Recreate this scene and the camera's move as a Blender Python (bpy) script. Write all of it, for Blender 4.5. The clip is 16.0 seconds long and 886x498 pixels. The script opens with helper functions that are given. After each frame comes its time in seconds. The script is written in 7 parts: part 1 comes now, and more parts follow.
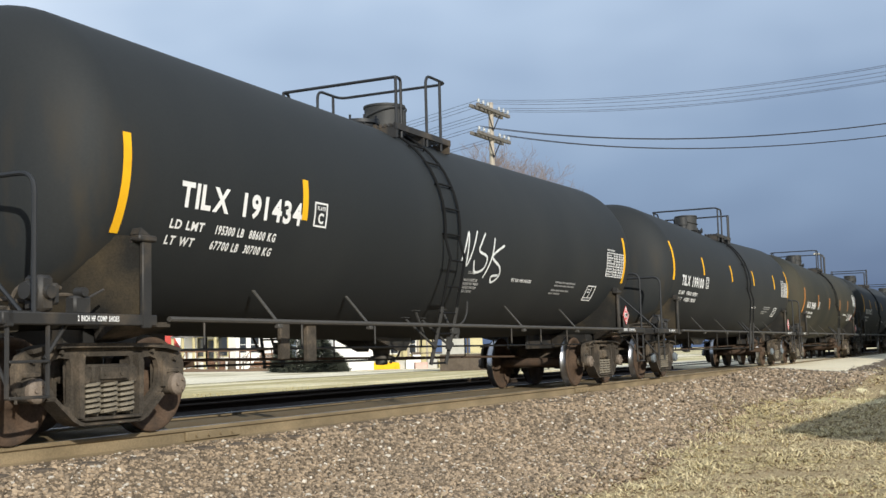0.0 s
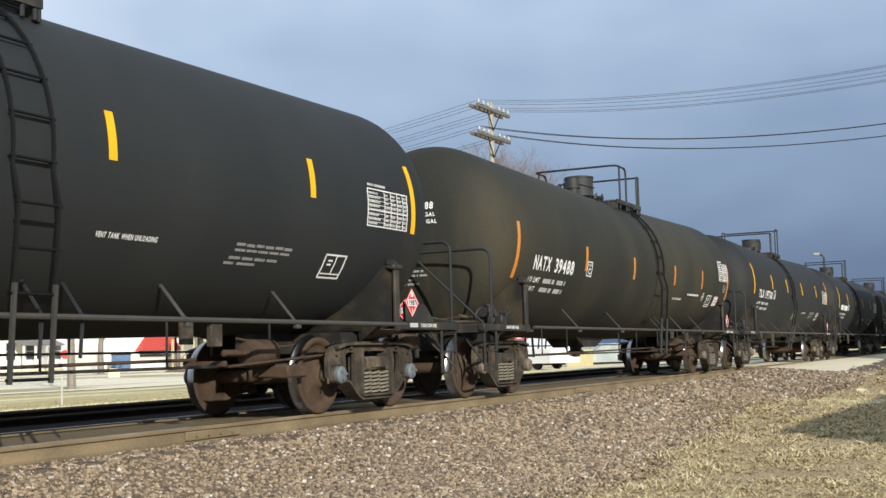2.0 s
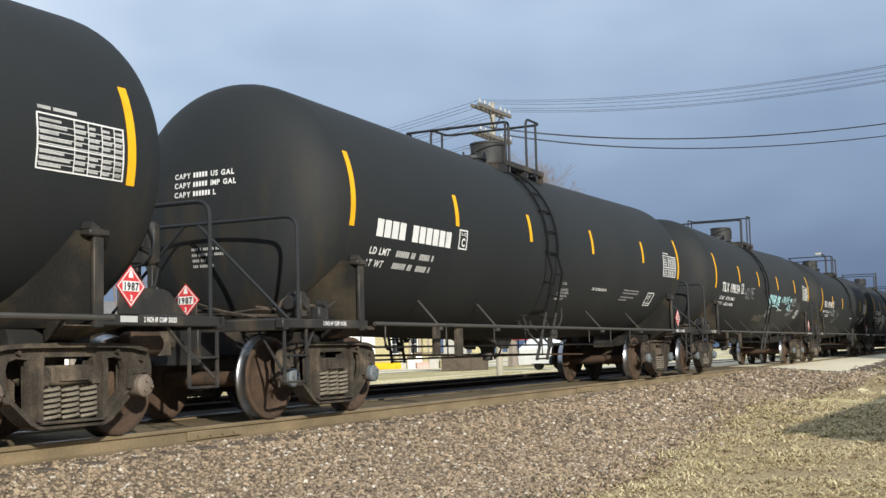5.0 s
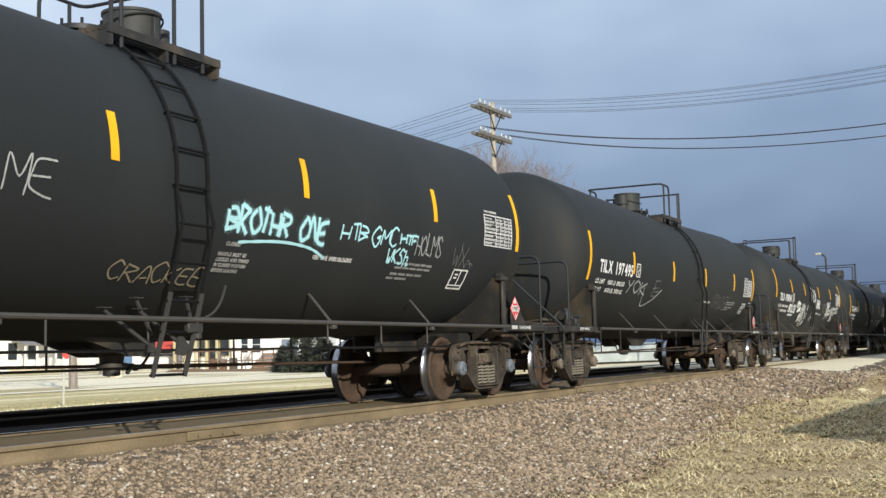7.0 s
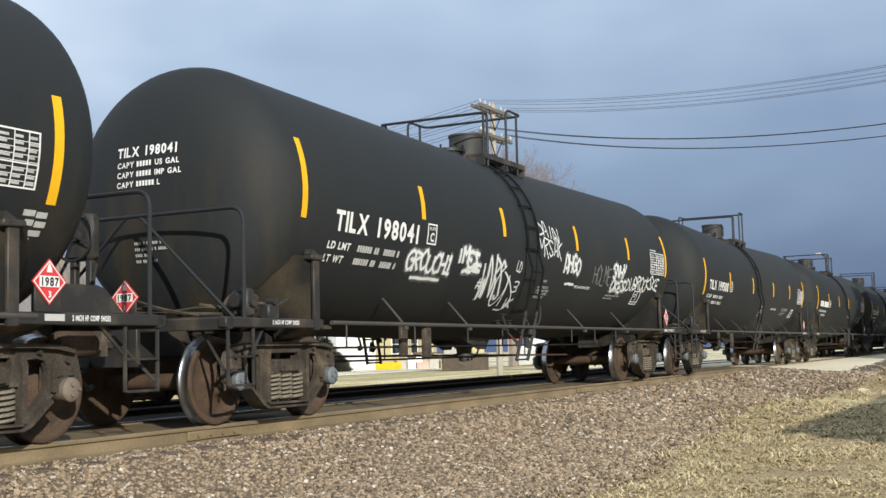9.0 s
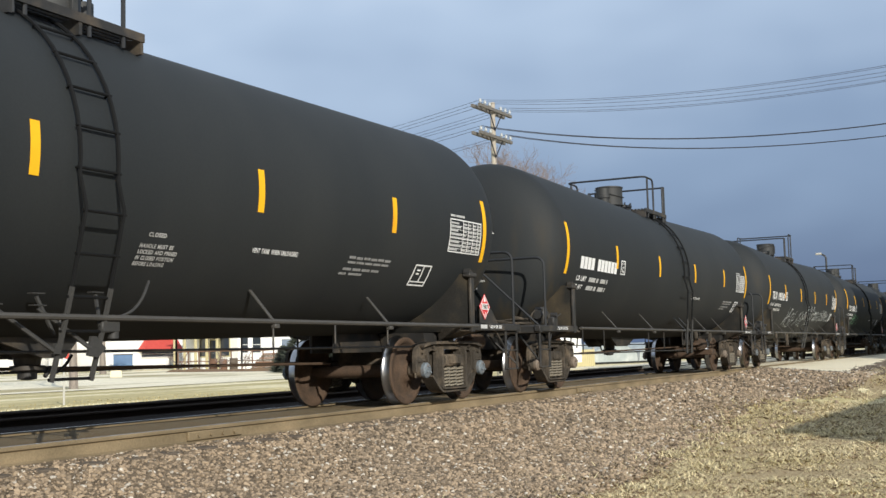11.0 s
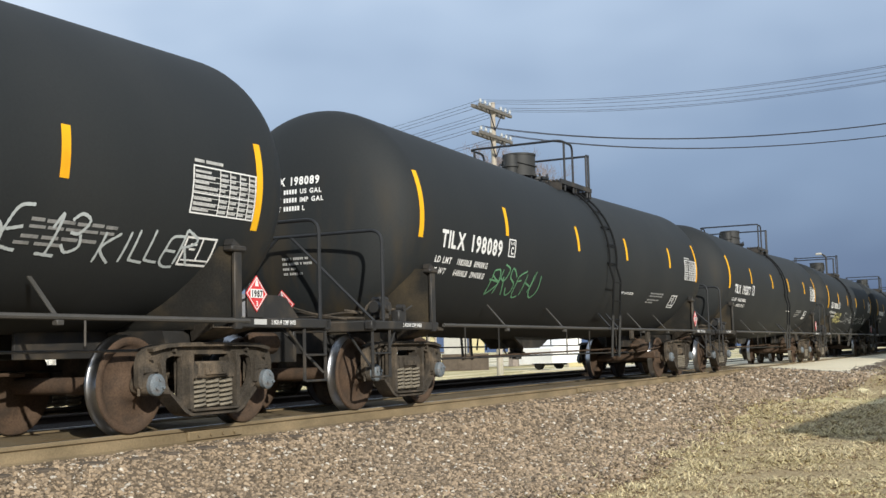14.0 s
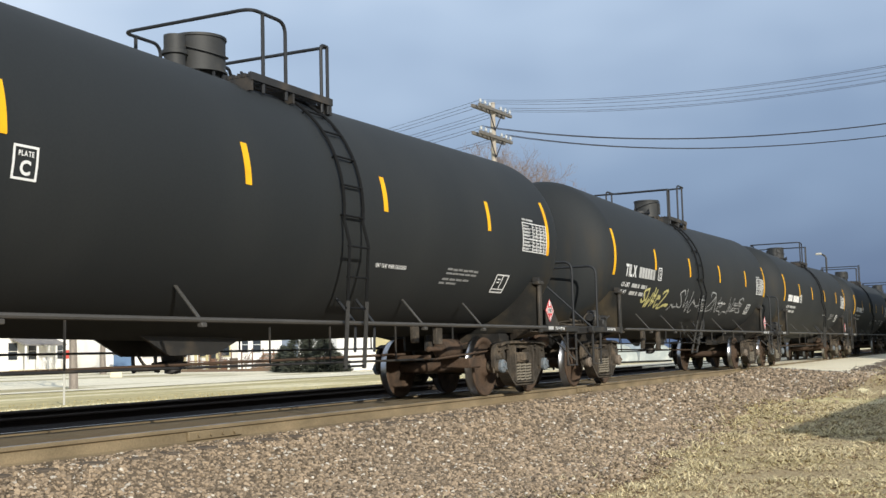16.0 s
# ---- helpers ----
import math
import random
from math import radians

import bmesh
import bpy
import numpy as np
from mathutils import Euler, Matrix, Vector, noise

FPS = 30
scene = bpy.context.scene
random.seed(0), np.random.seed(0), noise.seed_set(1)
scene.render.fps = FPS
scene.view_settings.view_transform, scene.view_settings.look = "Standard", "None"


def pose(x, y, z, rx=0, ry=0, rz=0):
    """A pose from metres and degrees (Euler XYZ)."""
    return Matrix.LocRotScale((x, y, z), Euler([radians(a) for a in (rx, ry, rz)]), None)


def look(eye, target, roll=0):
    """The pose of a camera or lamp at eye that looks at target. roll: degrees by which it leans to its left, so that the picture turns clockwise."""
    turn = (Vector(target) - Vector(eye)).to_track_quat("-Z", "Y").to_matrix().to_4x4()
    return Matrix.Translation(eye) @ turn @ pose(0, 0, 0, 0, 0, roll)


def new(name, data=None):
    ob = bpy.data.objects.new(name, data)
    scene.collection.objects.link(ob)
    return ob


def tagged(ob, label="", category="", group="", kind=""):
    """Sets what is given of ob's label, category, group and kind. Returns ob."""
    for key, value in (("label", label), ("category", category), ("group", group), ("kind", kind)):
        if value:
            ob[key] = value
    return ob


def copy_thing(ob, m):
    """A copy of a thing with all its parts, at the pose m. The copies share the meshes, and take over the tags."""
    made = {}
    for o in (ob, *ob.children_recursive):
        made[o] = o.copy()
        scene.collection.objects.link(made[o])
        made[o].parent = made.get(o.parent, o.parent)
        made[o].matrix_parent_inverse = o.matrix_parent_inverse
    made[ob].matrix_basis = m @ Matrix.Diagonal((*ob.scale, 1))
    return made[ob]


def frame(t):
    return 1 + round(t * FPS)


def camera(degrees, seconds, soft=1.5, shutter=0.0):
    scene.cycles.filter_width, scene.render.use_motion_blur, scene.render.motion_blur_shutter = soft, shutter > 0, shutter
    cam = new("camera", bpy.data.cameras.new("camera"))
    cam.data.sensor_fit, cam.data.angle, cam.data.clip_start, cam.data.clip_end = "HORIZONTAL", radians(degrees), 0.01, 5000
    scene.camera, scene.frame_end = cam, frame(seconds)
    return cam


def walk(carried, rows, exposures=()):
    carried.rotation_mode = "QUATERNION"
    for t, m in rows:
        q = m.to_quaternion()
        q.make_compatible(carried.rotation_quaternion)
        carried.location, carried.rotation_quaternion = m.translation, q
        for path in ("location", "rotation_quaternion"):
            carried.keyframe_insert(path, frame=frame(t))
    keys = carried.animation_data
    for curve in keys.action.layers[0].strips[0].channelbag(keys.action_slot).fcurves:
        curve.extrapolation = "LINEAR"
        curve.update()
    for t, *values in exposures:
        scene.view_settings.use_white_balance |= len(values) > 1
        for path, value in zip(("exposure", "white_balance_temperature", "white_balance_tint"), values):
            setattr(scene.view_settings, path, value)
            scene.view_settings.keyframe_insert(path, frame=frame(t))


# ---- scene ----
import functools

# the camera: hand held beside the track, almost still
cam = camera(41.724, 16.0, soft=1.5)
EYE = (0.0, -8.381, 0.685)


def aim(turn, tilt, roll):
    a, b = radians(63.734 + turn), radians(5.106 + tilt)
    d = Vector((math.sin(a) * math.cos(b), math.cos(a) * math.cos(b), math.sin(b)))
    return look(EYE, Vector(EYE) + d, -1.487 + roll)


walk(cam, [(0.0, aim(0.065, 0, 0)), (3.0, aim(0.06, 0, 0)), (3.6, aim(0.03, 0, 0)), (6.0, aim(-0.01, 0, 0)), (9.0, aim(-0.02, 0, 0)), (16.0, aim(-0.03, 0, 0))])

# ---------------------------------------------------------------- light
SUN = Vector((-5.65, -6.55, 3.4)).normalized()
world = bpy.data.worlds.new("sky")
scene.world = world
world.use_nodes = True
wn, wl = world.node_tree.nodes, world.node_tree.links
wn.clear()
sky = wn.new("ShaderNodeTexSky")
sky.sky_type = "NISHITA"
sky.sun_disc = False
sky.sun_elevation = math.asin(SUN.z)
sky.sun_rotation = math.atan2(SUN.x, SUN.y)
sky.air_density, sky.dust_density, sky.ozone_density = 1.2, 1.5, 2.0
wtc = wn.new("ShaderNodeTexCoord")
wmap = wn.new("ShaderNodeMapping")
wmap.inputs["Scale"].default_value = (1.5, 1.5, 3.2)
wl.new(wtc.outputs["Generated"], wmap.inputs["Vector"])
wnoise = wn.new("ShaderNodeTexNoise")
wnoise.inputs["Scale"].default_value = 1.9
wnoise.inputs["Detail"].default_value = 3
wnoise.inputs["Roughness"].default_value = 0.5
wl.new(wmap.outputs["Vector"], wnoise.inputs["Vector"])
wsep = wn.new("ShaderNodeSeparateXYZ")
wl.new(wtc.outputs["Generated"], wsep.inputs["Vector"])
wgrad = wn.new("ShaderNodeMapRange")          # a dark cloud bank low down, paler cloud above
wgrad.inputs["From Min"].default_value, wgrad.inputs["From Max"].default_value = 0.02, 0.31
wgrad.inputs["To Min"].default_value, wgrad.inputs["To Max"].default_value = -0.28, 0.50
wl.new(wsep.outputs["Z"], wgrad.inputs["Value"])
wadd = wn.new("ShaderNodeMath")
wadd.operation = "MULTIPLY_ADD"
wadd.inputs[1].default_value = 0.85
wl.new(wnoise.outputs["Fac"], wadd.inputs[0])
wl.new(wgrad.outputs["Result"], wadd.inputs[2])
wramp = wn.new("ShaderNodeValToRGB")
wramp.color_ramp.elements[0].position, wramp.color_ramp.elements[1].position = 0.14, 1.0
wramp.color_ramp.elements[0].color = (1.15, 1.75, 3.15, 1)
wramp.color_ramp.elements[1].color = (8.2, 9.4, 11.0, 1)
for at, col in ((0.48, (2.8, 3.85, 5.65, 1)), (0.76, (4.9, 6.2, 8.1, 1))):
    wramp.color_ramp.elements.new(at).color = col
wdot = wn.new("ShaderNodeVectorMath")         # the cloud is thicker towards the south-east
wdot.operation = "DOT_PRODUCT"
wdot.inputs[1].default_value = (-0.443, 0.897, 0.0)
wl.new(wtc.outputs["Generated"], wdot.inputs[0])
wside = wn.new("ShaderNodeMath")
wside.operation = "MULTIPLY_ADD"
wside.inputs[1].default_value = 0.19
wl.new(wdot.outputs["Value"], wside.inputs[0])
wl.new(wadd.outputs["Value"], wside.inputs[2])
wl.new(wside.outputs["Value"], wramp.inputs["Fac"])
wmix = wn.new("ShaderNodeMix")
wmix.data_type = "RGBA"
wclear = wn.new("ShaderNodeMapRange")         # the cloud thins to clear sky overhead
wclear.inputs["From Min"].default_value, wclear.inputs["From Max"].default_value = 0.29, 0.46
wclear.inputs["To Min"].default_value, wclear.inputs["To Max"].default_value = 0.93, 0.75
wl.new(wsep.outputs["Z"], wclear.inputs["Value"])
wl.new(wclear.outputs["Result"], wmix.inputs["Factor"])
wl.new(sky.outputs["Color"], wmix.inputs["A"])
wl.new(wramp.outputs["Color"], wmix.inputs["B"])
wbg = wn.new("ShaderNodeBackground")
wbg.inputs["Strength"].default_value = 0.085
wl.new(wmix.outputs["Result"], wbg.inputs["Color"])
wout = wn.new("ShaderNodeOutputWorld")
wl.new(wbg.outputs["Background"], wout.inputs["Surface"])

sun = new("sun", bpy.data.lights.new("sun", "SUN"))
sun.data.energy, sun.data.angle, sun.data.color = 4.1, radians(0.55), (1.0, 0.955, 0.85)
sun.matrix_world = look(SUN * 100, (0, 0, 0))
scene.view_settings.exposure = 0.20


# ---------------------------------------------------------------- materials
def material(name, color, rough=0.6, metal=0.0, vary=0.25, scale=4.0, fine=60.0, bump=0.15, dirt=None, dirt_at=0.6, island=0.0, spec=0.5, streak=(1, 1, 1), depth=0.004, sharp=1.0):
    """A surface with a base colour, large stains, fine grain and relief."""
    m = bpy.data.materials.new(name)
    m.use_nodes = True
    n, l = m.node_tree.nodes, m.node_tree.links
    b = n["Principled BSDF"]
    b.inputs["Roughness"].default_value, b.inputs["Metallic"].default_value = rough, metal
    b.inputs["Specular IOR Level"].default_value = spec
    tc, mp = n.new("ShaderNodeTexCoord"), n.new("ShaderNodeMapping")
    mp.inputs["Scale"].default_value = streak
    l.new(tc.outputs["Object"], mp.inputs["Vector"])
    big, small = n.new("ShaderNodeTexNoise"), n.new("ShaderNodeTexNoise")
    big.inputs["Scale"].default_value, big.inputs["Detail"].default_value = scale, 5
    small.inputs["Scale"].default_value, small.inputs["Detail"].default_value = fine, 3
    l.new(mp.outputs["Vector"], big.inputs["Vector"])
    l.new(tc.outputs["Object"], small.inputs["Vector"])
    add = n.new("ShaderNodeMath")
    add.operation = "ADD"
    l.new(big.outputs["Fac"], add.inputs[0])
    l.new(small.outputs["Fac"], add.inputs[1])
    rng = n.new("ShaderNodeMapRange")
    rng.inputs["From Min"].default_value, rng.inputs["From Max"].default_value = 0.6, 1.4
    rng.inputs["To Min"].default_value, rng.inputs["To Max"].default_value = 1 - vary, 1 + vary
    l.new(add.outputs["Value"], rng.inputs["Value"])
    value = rng.outputs["Result"]
    if island:
        geo, r2, mul = n.new("ShaderNodeNewGeometry"), n.new("ShaderNodeMapRange"), n.new("ShaderNodeMath")
        r2.inputs["To Min"].default_value, r2.inputs["To Max"].default_value = 1 - island, 1 + island
        mul.operation = "MULTIPLY"
        l.new(geo.outputs["Random Per Island"], r2.inputs["Value"])
        l.new(r2.outputs["Result"], mul.inputs[0])
        l.new(value, mul.inputs[1])
        value = mul.outputs["Value"]
    sc = n.new("ShaderNodeVectorMath")
    sc.operation = "SCALE"
    if dirt:
        mx, rr = n.new("ShaderNodeMix"), n.new("ShaderNodeMapRange")
        mx.data_type = "RGBA"
        rr.inputs["From Min"].default_value, rr.inputs["From Max"].default_value = dirt_at - 0.12 * sharp, dirt_at + 0.14 * sharp
        l.new(big.outputs["Fac"], rr.inputs["Value"])
        l.new(rr.outputs["Result"], mx.inputs["Factor"])
        mx.inputs["A"].default_value, mx.inputs["B"].default_value = (*color, 1), (*dirt, 1)
        l.new(mx.outputs["Result"], sc.inputs[0])
    else:
        sc.inputs[0].default_value = color
    l.new(value, sc.inputs["Scale"])
    l.new(sc.outputs["Vector"], b.inputs["Base Color"])
    if bump:
        bp = n.new("ShaderNodeBump")
        bp.inputs["Strength"].default_value, bp.inputs["Distance"].default_value = bump, depth
        l.new(small.outputs["Fac"], bp.inputs["Height"])
        l.new(bp.outputs["Normal"], b.inputs["Normal"])
    return m


M = {}
M["tank"] = material("black_tank_paint", (0.0150, 0.0177, 0.0193), 0.74, 0, 0.18, 0.55, 40, 0.05, (0.0200, 0.0220, 0.0225), 0.6, spec=0.38, streak=(1, 1, 0.35))


def add_dust(m, color):
    """Brown road dust in streaks on the dished heads and the shell's ends."""
    n, l = m.node_tree.nodes, m.node_tree.links
    b = n["Principled BSDF"]
    source = b.inputs["Base Color"].links[0].from_socket
    tc, sep, ab = n.new("ShaderNodeTexCoord"), n.new("ShaderNodeSeparateXYZ"), n.new("ShaderNodeMath")
    l.new(tc.outputs["Object"], sep.inputs["Vector"])
    ab.operation = "ABSOLUTE"
    l.new(sep.outputs["X"], ab.inputs[0])
    ends, low, mp, no, spread = n.new("ShaderNodeMapRange"), n.new("ShaderNodeMapRange"), n.new("ShaderNodeMapping"), n.new("ShaderNodeTexNoise"), n.new("ShaderNodeMapRange")
    ends.inputs["From Min"].default_value, ends.inputs["From Max"].default_value = 6.7, 7.5
    l.new(ab.outputs["Value"], ends.inputs["Value"])
    low.inputs["From Min"].default_value, low.inputs["From Max"].default_value = 3.2, 1.6
    l.new(sep.outputs["Z"], low.inputs["Value"])
    mp.inputs["Scale"].default_value = (2.2, 2.2, 0.5)
    l.new(tc.outputs["Object"], mp.inputs["Vector"])
    no.inputs["Scale"].default_value, no.inputs["Detail"].default_value = 1.6, 4
    l.new(mp.outputs["Vector"], no.inputs["Vector"])
    spread.inputs["From Min"].default_value, spread.inputs["From Max"].default_value = 0.46, 0.66
    l.new(no.outputs["Fac"], spread.inputs["Value"])
    m1, m2 = n.new("ShaderNodeMath"), n.new("ShaderNodeMath")
    m1.operation = m2.operation = "MULTIPLY"
    l.new(ends.outputs["Result"], m1.inputs[0])
    l.new(low.outputs["Result"], m1.inputs[1])
    l.new(m1.outputs["Value"], m2.inputs[0])
    l.new(spread.outputs["Result"], m2.inputs[1])
    mx = n.new("ShaderNodeMix")
    mx.data_type = "RGBA"
    l.new(m2.outputs["Value"], mx.inputs["Factor"])
    l.new(source, mx.inputs["A"])
    mx.inputs["B"].default_value = (*color, 1)
    l.new(mx.outputs["Result"], b.inputs["Base Color"])


M["tank_dusty"] = material("dusty_olive_black_paint", (0.026, 0.0265, 0.021), 0.76, 0, 0.3, 0.6, 40, 0.05, (0.042, 0.038, 0.025), 0.56, spec=0.3, streak=(1, 1, 0.35))
add_dust(M["tank"], (0.040, 0.031, 0.019))
add_dust(M["tank_dusty"], (0.060, 0.044, 0.024))
M["frame"] = material("black_frame_paint", (0.024, 0.023, 0.022), 0.6, 0, 0.3, 3, 70, 0.15, (0.075, 0.058, 0.040), 0.62)
# brownish ballast, its colour lowered to deepen the shade behind the train
M["shaded_ballast"] = material("shade_darkened_ballast", (0.026, 0.021, 0.018), 0.95, 0, 0.35, 0.8, 40, 0.8, (0.019, 0.016, 0.014), 0.6, depth=0.03, spec=0.05)
M["ladder_paint"] = material("black_ladder_paint", (0.006, 0.0062, 0.0066), 0.7, 0, 0.2, 5, 80, 0.1, spec=0.2)
M["rail_paint"] = material("grey_black_handrail_paint", (0.014, 0.0155, 0.018), 0.55, 0, 0.25, 5, 80, 0.1)
M["bonnet"] = material("dusty_black_bonnet_paint", (0.030, 0.031, 0.031), 0.65, 0, 0.25, 4, 60, 0.1, (0.048, 0.046, 0.042), 0.6)
M["pipe"] = material("dusty_side_rail_paint", (0.060, 0.056, 0.050), 0.6, 0, 0.3, 3, 80, 0.1)
M["strut"] = material("dusty_black_strut_paint", (0.034, 0.033, 0.031), 0.65, 0, 0.3, 3, 40, 0.2)
M["truck"] = material("rusty_brown_cast_steel", (0.060, 0.051, 0.041), 0.85, 0, 0.5, 4, 50, 0.5, (0.125, 0.097, 0.070), 0.60, spec=0.2)
M["wheel"] = material("rusty_wheel_plate", (0.095, 0.062, 0.042), 0.85, 0, 0.4, 5, 50, 0.4, (0.045, 0.033, 0.025), 0.54, spec=0.2)
M["tread"] = material("polished_wheel_tread", (0.42, 0.42, 0.43), 0.28, 1.0, 0.15, 8, 60, 0.05)
M["cap"] = material("grey_bearing_cap", (0.17, 0.135, 0.105), 0.75, 0, 0.3, 12, 80, 0.3)
M["cap_blue"] = material("blue_bearing_cap", (0.14, 0.165, 0.185), 0.65, 0, 0.5, 14, 80, 0.2, (0.10, 0.08, 0.07), 0.62)
M["spring"] = material("worn_spring_steel", (0.19, 0.165, 0.125), 0.75, 0, 0.35, 8, 60, 0.2)
M["stripe"] = material("yellow_reflective_tape", (0.84, 0.45, 0.018), 0.6, 0, 0.12, 3, 120, 0.1, (0.72, 0.31, 0.015), 0.62, spec=0.15)
M["stripe_old"] = material("faded_orange_reflective_tape", (0.62, 0.24, 0.04), 0.5, 0, 0.2, 3, 120, 0.1, (0.40, 0.17, 0.05), 0.6)
M["white"] = material("white_stencil_paint", (0.78, 0.78, 0.77), 0.6, 0, 0.12, 3, 90, 0.05, (0.5, 0.5, 0.49), 0.68)
M["grey_white"] = material("worn_white_stencil_paint", (0.50, 0.50, 0.49), 0.65, 0, 0.2, 3, 90, 0.05, (0.22, 0.22, 0.21), 0.62)
M["red"] = material("red_placard_vinyl", (0.62, 0.045, 0.05), 0.5, 0, 0.1, 8, 90, 0.03)
M["rail"] = material("rust_brown_rail_steel", (0.185, 0.140, 0.080), 0.85, 0, 0.3, 2.5, 60, 0.3, (0.245, 0.185, 0.108), 0.55, streak=(0.4, 1, 1))
M["track_dirt"] = material("tan_track_dirt", (0.185, 0.145, 0.09), 0.95, 0, 0.25, 2.5, 45, 0.5, (0.16, 0.115, 0.065), 0.58, depth=0.01, spec=0.1)
M["saddle"] = material("brown_dusty_saddle_paint", (0.017, 0.0165, 0.015), 0.85, 0, 0.4, 2.2, 60, 0.4, (0.042, 0.033, 0.021), 0.58, spec=0.15)
M["litter"] = material("brown_dead_leaf_litter", (0.16, 0.10, 0.055), 0.95, 0, 0.2, 3, 30, 0, island=0.5)
M["railtop"] = material("polished_rail_head", (0.42, 0.41, 0.40), 0.30, 1.0, 0.2, 3, 60, 0.05, streak=(0.2, 1, 1))
M["tie"] = material("weathered_timber_tie", (0.10, 0.078, 0.058), 0.9, 0, 0.35, 6, 60, 0.4, streak=(1, 0.2, 1))
M["ballast_bed"] = material("pinkish_ballast_bed", (0.155, 0.115, 0.075), 0.95, 0, 0.4, 0.8, 40, 0.8, (0.12, 0.088, 0.055), 0.6, depth=0.03)
M["stone"] = material("pink_granite_ballast", (0.252, 0.190, 0.128), 0.9, 0, 0.15, 0.5, 40, 0.25, (0.195, 0.150, 0.104), 0.58, island=0.68)
M["stone_pale"] = material("pale_limestone_chips", (0.50, 0.45, 0.38), 0.9, 0, 0.15, 0.5, 40, 0.25, island=0.25)
M["grass_soil"] = material("dry_winter_lawn_soil", (0.37, 0.28, 0.15), 0.95, 0, 0.4, 0.6, 18, 0.9, (0.24, 0.175, 0.09), 0.58, depth=0.03)
M["grass"] = material("dry_straw_grass", (0.62, 0.52, 0.31), 0.9, 0, 0.25, 0.5, 30, 0, (0.40, 0.335, 0.165), 0.57, island=0.55)
M["verge"] = material("dry_grass_verge", (0.48, 0.40, 0.19), 0.95, 0, 0.45, 0.9, 5, 0.5, (0.68, 0.60, 0.38), 0.53, depth=0.05, streak=(0.07, 0.6, 1), sharp=0.3)
M["gravel_lot"] = material("pale_gravel_lot", (0.82, 0.74, 0.55), 0.95, 0, 0.3, 0.8, 6, 0.4, (0.36, 0.30, 0.16), 0.53, streak=(0.05, 0.28, 1), sharp=0.3)
M["concrete"] = material("pale_worn_concrete", (0.78, 0.69, 0.50), 0.9, 0, 0.2, 0.5, 30, 0.3, (0.58, 0.49, 0.33), 0.6)
M["wood_pole"] = material("pale_weathered_pole_wood", (0.42, 0.37, 0.31), 0.85, 0, 0.3, 3, 40, 0.4, (0.22, 0.23, 0.16), 0.6, streak=(4, 4, 0.5))
M["arm_wood"] = material("dark_weathered_crossarm_wood", (0.17, 0.155, 0.135), 0.85, 0, 0.3, 4, 40, 0.4, (0.10, 0.095, 0.085), 0.56, streak=(0.5, 4, 4))
M["insulator"] = material("pale_glass_insulator", (0.42, 0.44, 0.44), 0.4, 0, 0.1, 9, 60, 0)
M["wire"] = material("dark_line_wire", (0.035, 0.035, 0.04), 0.5, 0.3, 0.1, 2, 40, 0)
M["bark"] = material("grey_brown_bark", (0.24, 0.205, 0.175), 0.95, 0, 0.35, 5, 30, 0.6, streak=(3, 3, 0.6))
M["twig"] = material("pale_bare_twigs", (0.22, 0.18, 0.165), 0.95, 0, 0.2, 3, 30, 0)
M["siding"] = material("white_house_siding", (0.88, 0.87, 0.84), 0.7, 0, 0.06, 0.6, 12, 0.05, (0.70, 0.68, 0.64), 0.65)
M["siding_cream"] = material("cream_house_siding", (0.52, 0.46, 0.26), 0.7, 0, 0.08, 0.6, 12, 0.05)
M["roof"] = material("grey_asphalt_shingle", (0.19, 0.18, 0.175), 0.9, 0, 0.25, 2, 20, 0.3)
M["trim"] = material("white_trim_paint", (0.78, 0.77, 0.75), 0.6, 0, 0.05, 2, 30, 0)
M["glass"] = material("dark_window_glass", (0.035, 0.042, 0.05), 0.08, 0, 0.1, 2, 30, 0, spec=0.7)
M["awning"] = material("faded_red_awning", (0.48, 0.06, 0.045), 0.75, 0, 0.12, 2, 40, 0.1)
M["dumpster"] = material("blue_dumpster_steel", (0.085, 0.16, 0.29), 0.6, 0, 0.2, 2, 40, 0.1)
M["hedge"] = material("dull_evergreen_needles", (0.050, 0.056, 0.038), 0.9, 0, 0.2, 2, 20, 0, island=0.5)
M["dark"] = material("dark_shadowed_steel", (0.02, 0.02, 0.02), 0.8, 0, 0.3, 3, 40, 0.1)


